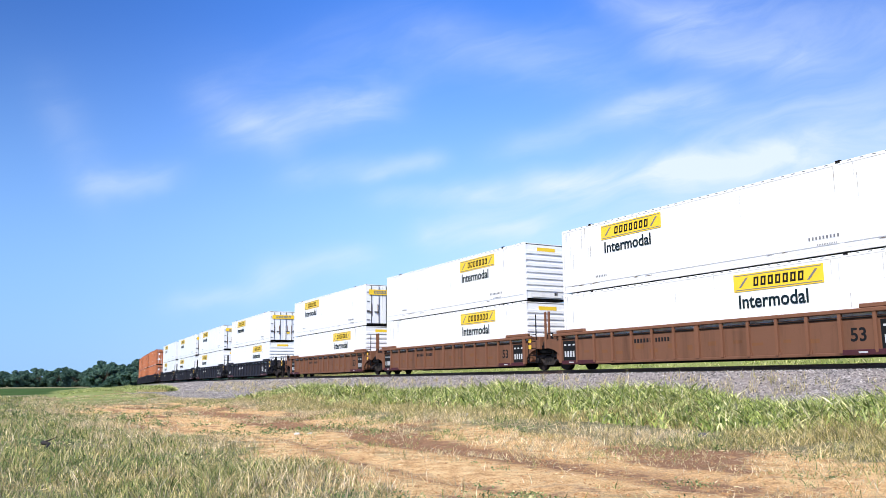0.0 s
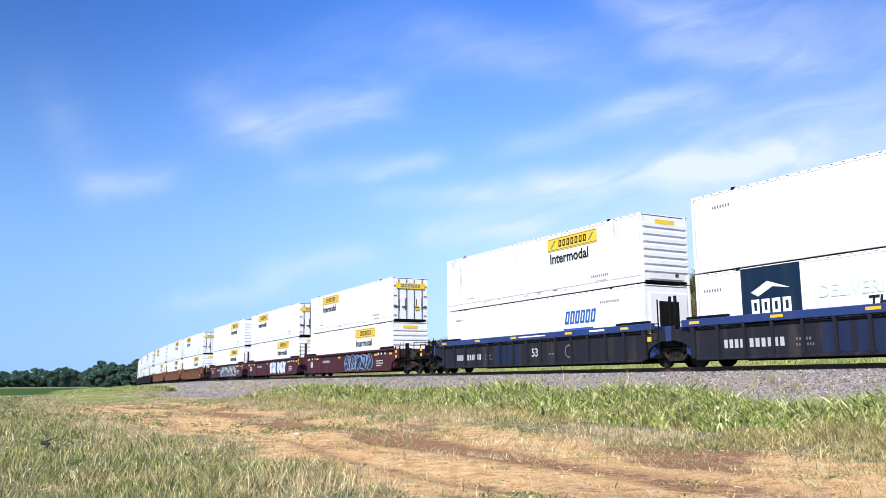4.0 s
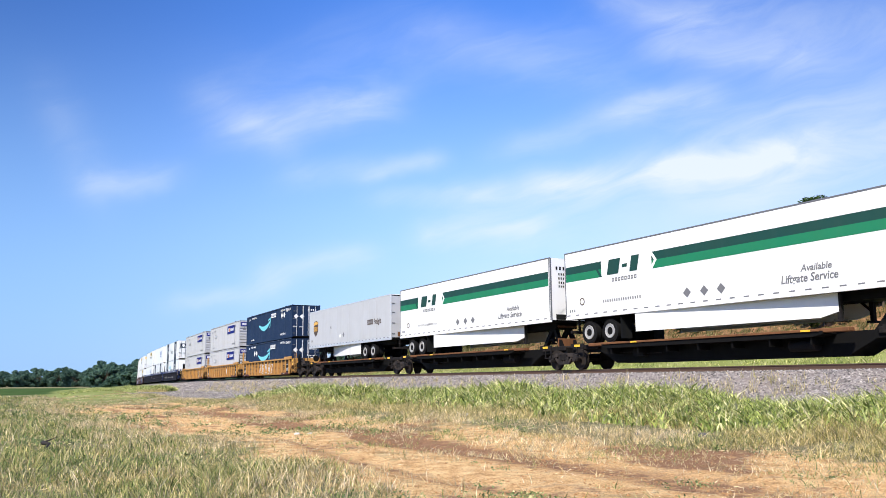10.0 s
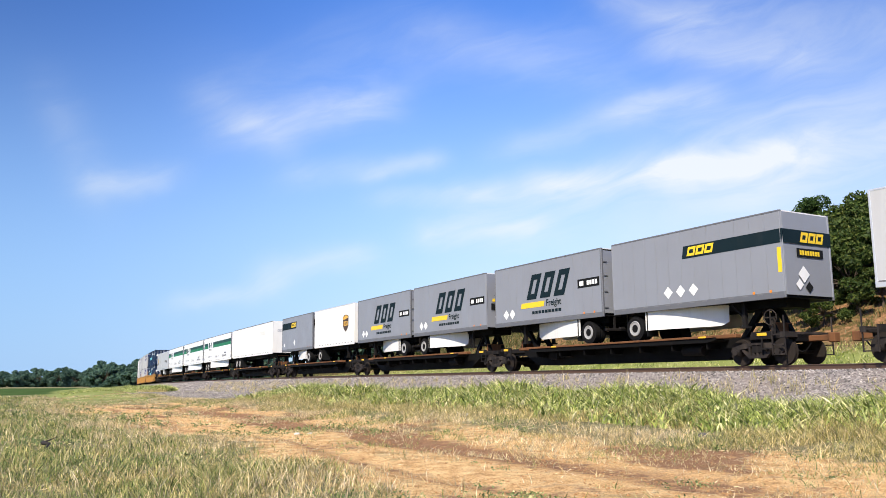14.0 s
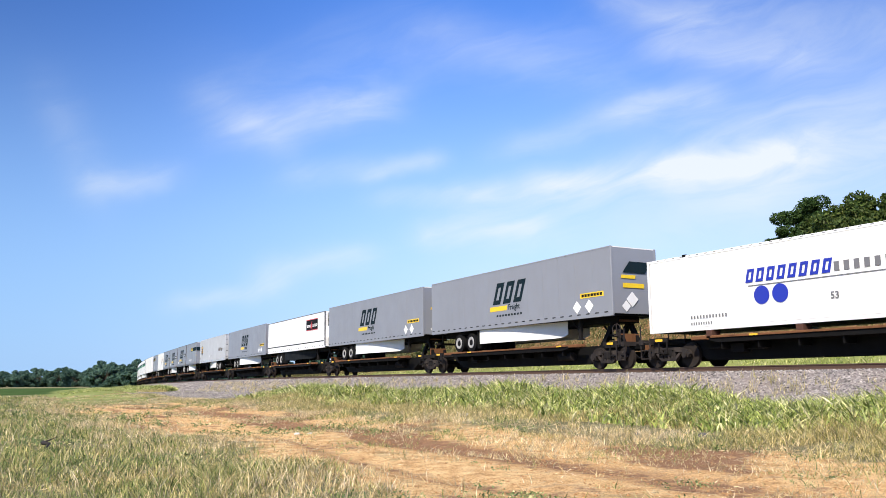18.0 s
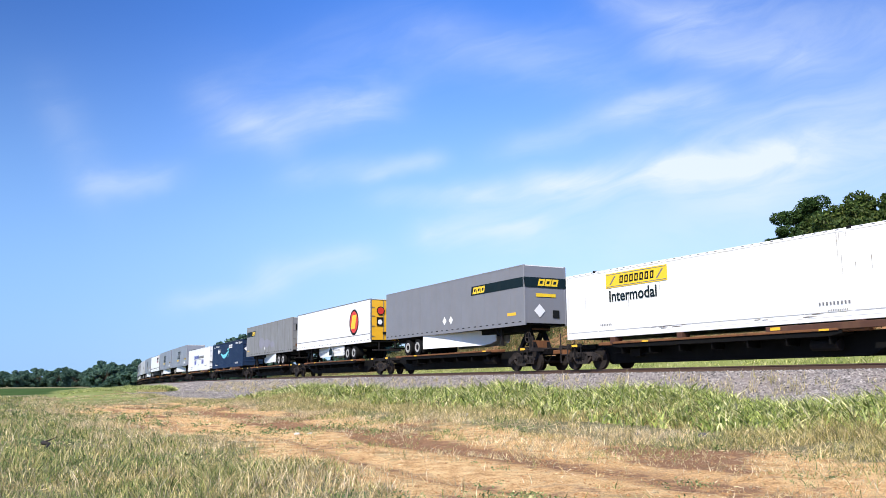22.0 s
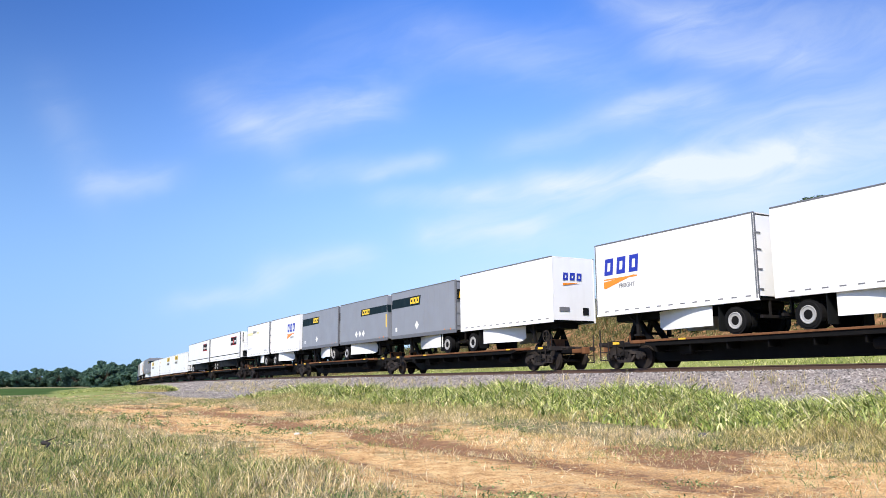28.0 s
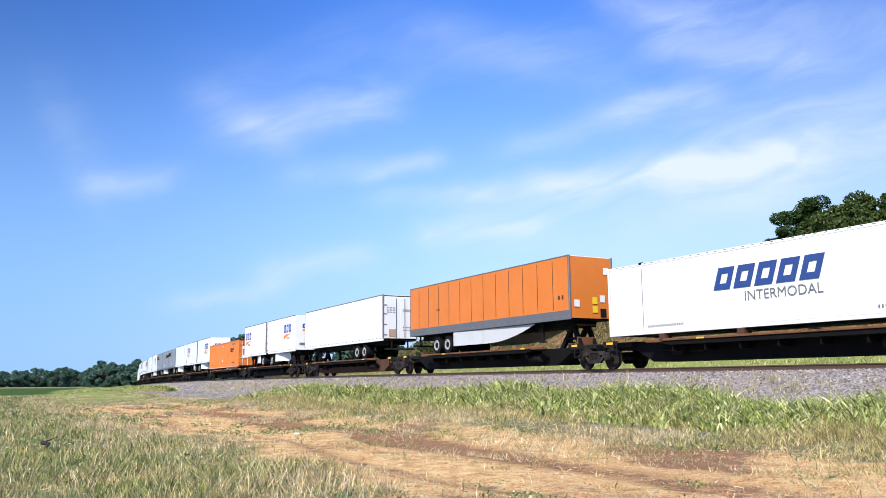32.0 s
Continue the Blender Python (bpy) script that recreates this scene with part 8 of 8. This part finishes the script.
H2 = CL / 2
wells([590.0 - 9.5 - k * 19.6 for k in range(3)], CHARCOAL, CHARCOAL, "ribbed", "dark grimy well wagon", "dark wells")
for k in range(3):
    box_orange(590.0 - 9.5 - k * 19.6 + H2, WELL_Z, ORANGE_OLD), box_orange(590.0 - 9.5 - k * 19.6 + H2, WELL_Z2, ORANGE_OLD)
wells([521.0 - H2, 501.4 - H2, 482.1 - H2, 461.6 - H2], CHARCOAL, CHARCOAL, "ribbed", "dark grimy well wagon", "dark wells", dress_plain)
wells([437.6 - H2, 417.8 - H2, 398.6 - H2], TUSCAN, TUSCAN_DK, "ribbed", "faded brown well wagon with upright stiffeners", "brown wells", dress_plain)
wells([374.9 - H2, 355.6 - H2, 336.2 - H2], MAROON, MAROON, "smooth", "maroon well wagon with sprayed lettering", "maroon wells", dress_maroon)
wells([312.6 - H2, 293.7 - H2, 274.0 - H2], BLUE_CAR, CHARCOAL, "ribbed", "dark blue and charcoal well wagon", "dark blue wells", dress_blue)
wells([250.3 - H2, 230.7 - H2, 211.1 - H2], YELLOW_CAR, OCHRE_RUST, "ribbed", "weathered ochre well wagon with upright stiffeners", "ochre wells", dress_ochre)
for k, (front, lo, hi) in enumerate(((521.0, 0, 0), (501.4, 0, 0), (482.1, 0, 0), (461.6, 1, 0), (437.6, 1, 0), (417.8, 1, 1), (398.6, 1, 0), (374.9, 1, 1), (355.6, 1, 0), (336.2, 1, 0))):
    box_yellow_sign(front, WELL_Z, lo, "ribs")
    box_yellow_sign(front, WELL_Z2, hi, "ribs" if k in (0, 5, 7) else "door")
box_blue_word(312.6, WELL_Z), box_yellow_sign(312.6, WELL_Z2, 1, "ribs")
box_blue_panels(293.7, WELL_Z, False, "cooler"), box_blue_word(293.7, WELL_Z2)
box_blue_panels(274.0, WELL_Z, True, "cooler"), box_blue_panels(274.0, WELL_Z2, False, "door")
for front in (250.3, 230.7):
    box_violet_sign(front, WELL_Z), box_violet_sign(front, WELL_Z2)
box_navy(211.1, WELL_Z), box_navy(211.1, WELL_Z2)

spines([190.0 - H2, 172.4 - H2, 155.1 - H2, 138.0 - H2, 120.7 - H2], [1, -1, -1, -1, -1])
trailer_shield(190.0), trailer_green(172.4), trailer_green(155.1), trailer_green(138.0), trailer_plain(120.7, 1, True)
spines([92.5, 74.1, 55.6], [2, 2, 2])
pup_grey(101.3, -1, "head")
shield_pup = trailer("pup_trailer", WHITE_DULL, PUP, 1, "short off-white box trailer with a brown shield", "short white trailers", rail_mat=ALU, rounded=True)
shield(Face(shield_pup, PUP, CW), 6.9, 3.82, 0.62, 0.55)
ride(shield_pup, 92.2, PUP, 0.0)
pup_grey(82.9, -1), pup_grey(73.9, 1), pup_grey(64.5, -1), pup_grey(55.3, 1, "tail")
spines([43.6 - H2, 25.6 - H2, 8.5 - H2, -8.7 - H2, -26.0 - H2], [1, -1, -1, -1, -1])
trailer_shield(43.6), trailer_grey(25.6, 1, "word"), trailer_cool(8.5), trailer_grey(-8.7, 1, "word"), trailer_grey(-26.0, 1, "word", 0.5)
spines([-44.3 - H2, -62.5 - H2, -80.4 - H2, -98.0 - H2, -116.8 - H2], [0, 0, 1, 1, -1])
box_discs(-44.3), box_navy(-62.5, FLAT_Z), trailer_grey(-80.4, -1, "worn"), trailer_disc(-98.0), trailer_grey(-116.8, 1, "stripe")
spines([-136.3 - H2, -154.9 - H2, -172.0 - H2, -189.1 - H2, -206.1 - H2], [0, 0, 0, -1, -1])
box_yellow_sign(-136.3, FLAT_Z, 0, "door"), box_yellow_sign(-154.9, FLAT_Z, 1, "ribs"), box_yellow_sign(-172.0, FLAT_Z, 0, "door")
trailer_cool(-189.1), trailer_cool(-206.1)
spines([-234.4, -253.2, -271.4], [2, 2, 2])
pup_white(-225.6, -1, "pale"), pup_white(-234.9, 1, "rear"), pup_grey(-244.4, -1, "head"), pup_grey(-253.4, 1, "tail"), pup_grey(-262.6, -1, "head"), pup_white(-271.7, 1)
spines([-292.2, -301.5 - H2, -329.2], [2, 0, 2])
pup_white(-283.4, -1, "front"), pup_white(-292.6, 1, "rear"), box_orange(-301.5), pup_white(-320.3, -1, "front"), pup_white(-329.7, 1, "rear")
spines([-341.0 - H2, -361.3 - H2, -380.1 - H2], [1, -1, 0], "dark articulated spine wagon with rust-brown patches", SPINE_BROWN)
trailer_plain(-341.0, -1, False), trailer_orange(-361.3), box_slant_word(-380.1)


# ---- a bird that darts past close by ----
def bird():
    ob = new("bird")
    tagged(ob, "small dark bird in fast flight with spread wings", "bird")

    def body(bm):
        rings = []
        for x, r in ((-0.13, 0.012), (-0.09, 0.018), (-0.03, 0.030), (0.03, 0.032), (0.06, 0.024), (0.085, 0.024), (0.105, 0.012), (0.12, 0.003)):
            rings.append([bm.verts.new((x, r * math.cos(6.2832 * i / 10), r * math.sin(6.2832 * i / 10))) for i in range(10)])
        for q, w in zip(rings, rings[1:]):
            for i in range(10):
                bm.faces.new((q[i], q[(i + 1) % 10], w[(i + 1) % 10], w[i]))
    part("body", body, BIRD_DARK, ob)
    part("tail", lambda bm: prism(bm, [(-0.10, 0.004), (-0.21, 0.012), (-0.21, 0.004), (-0.10, -0.006)], -0.03, 0.03), BIRD_DARK, ob)
    for sgn in (1, -1):
        def wing(bm):
            pts = [(0.05, 0.02), (0.055, 0.11), (0.03, 0.24), (-0.02, 0.30), (-0.03, 0.22), (-0.045, 0.10), (-0.04, 0.02)]
            top = [bm.verts.new((x, sgn * y, 0.006 + 0.05 * y)) for x, y in pts]
            bot = [bm.verts.new((x, sgn * y, 0.05 * y)) for x, y in pts]
            bm.faces.new(top), bm.faces.new(list(reversed(bot)))
            for i in range(len(pts)):
                bm.faces.new((top[i], bot[i], bot[(i + 1) % len(pts)], top[(i + 1) % len(pts)]))
        part("wing", wing, BIRD_DARK, ob)
    return ob


BIRD = bird()


def bird_flight():
    # waits far off in the wood, dashes past in the air, and is gone again
    turn = dict(rx=26, ry=-4, rz=72)
    walk(BIRD, [(0.0, pose(-36.0, 0.0, 4.0, **turn)), (24.0, pose(-22.0, 5.0, 5.0, **turn)), (24.4, pose(-8.5, 7.2, 5.1, **turn)), (24.5, pose(-3.14, 8.3, 5.03, **turn)), (24.6, pose(0.8, 9.2, 9.0, **turn)), (25.0, pose(10.0, 11.0, 16.0, **turn)), (32.0, pose(60.0, 20.0, 40.0, **turn))])


def motions():
    """Keys the train, piece by piece, along the line."""
    for ob, off, up_ in MOVING:
        rows = []
        for t in range(0, 33):
            s = off + train_at(t)
            x, y, z, th = on_track(s)
            a, b = on_track(s + 6), on_track(s - 6)
            tilt = math.degrees(math.atan2(a[2] - b[2], 12.0))
            rows.append((float(t), pose(x, y, z + up_, 0, -tilt, math.degrees(th))))
        walk(ob, rows)
    bird_flight()


motions()
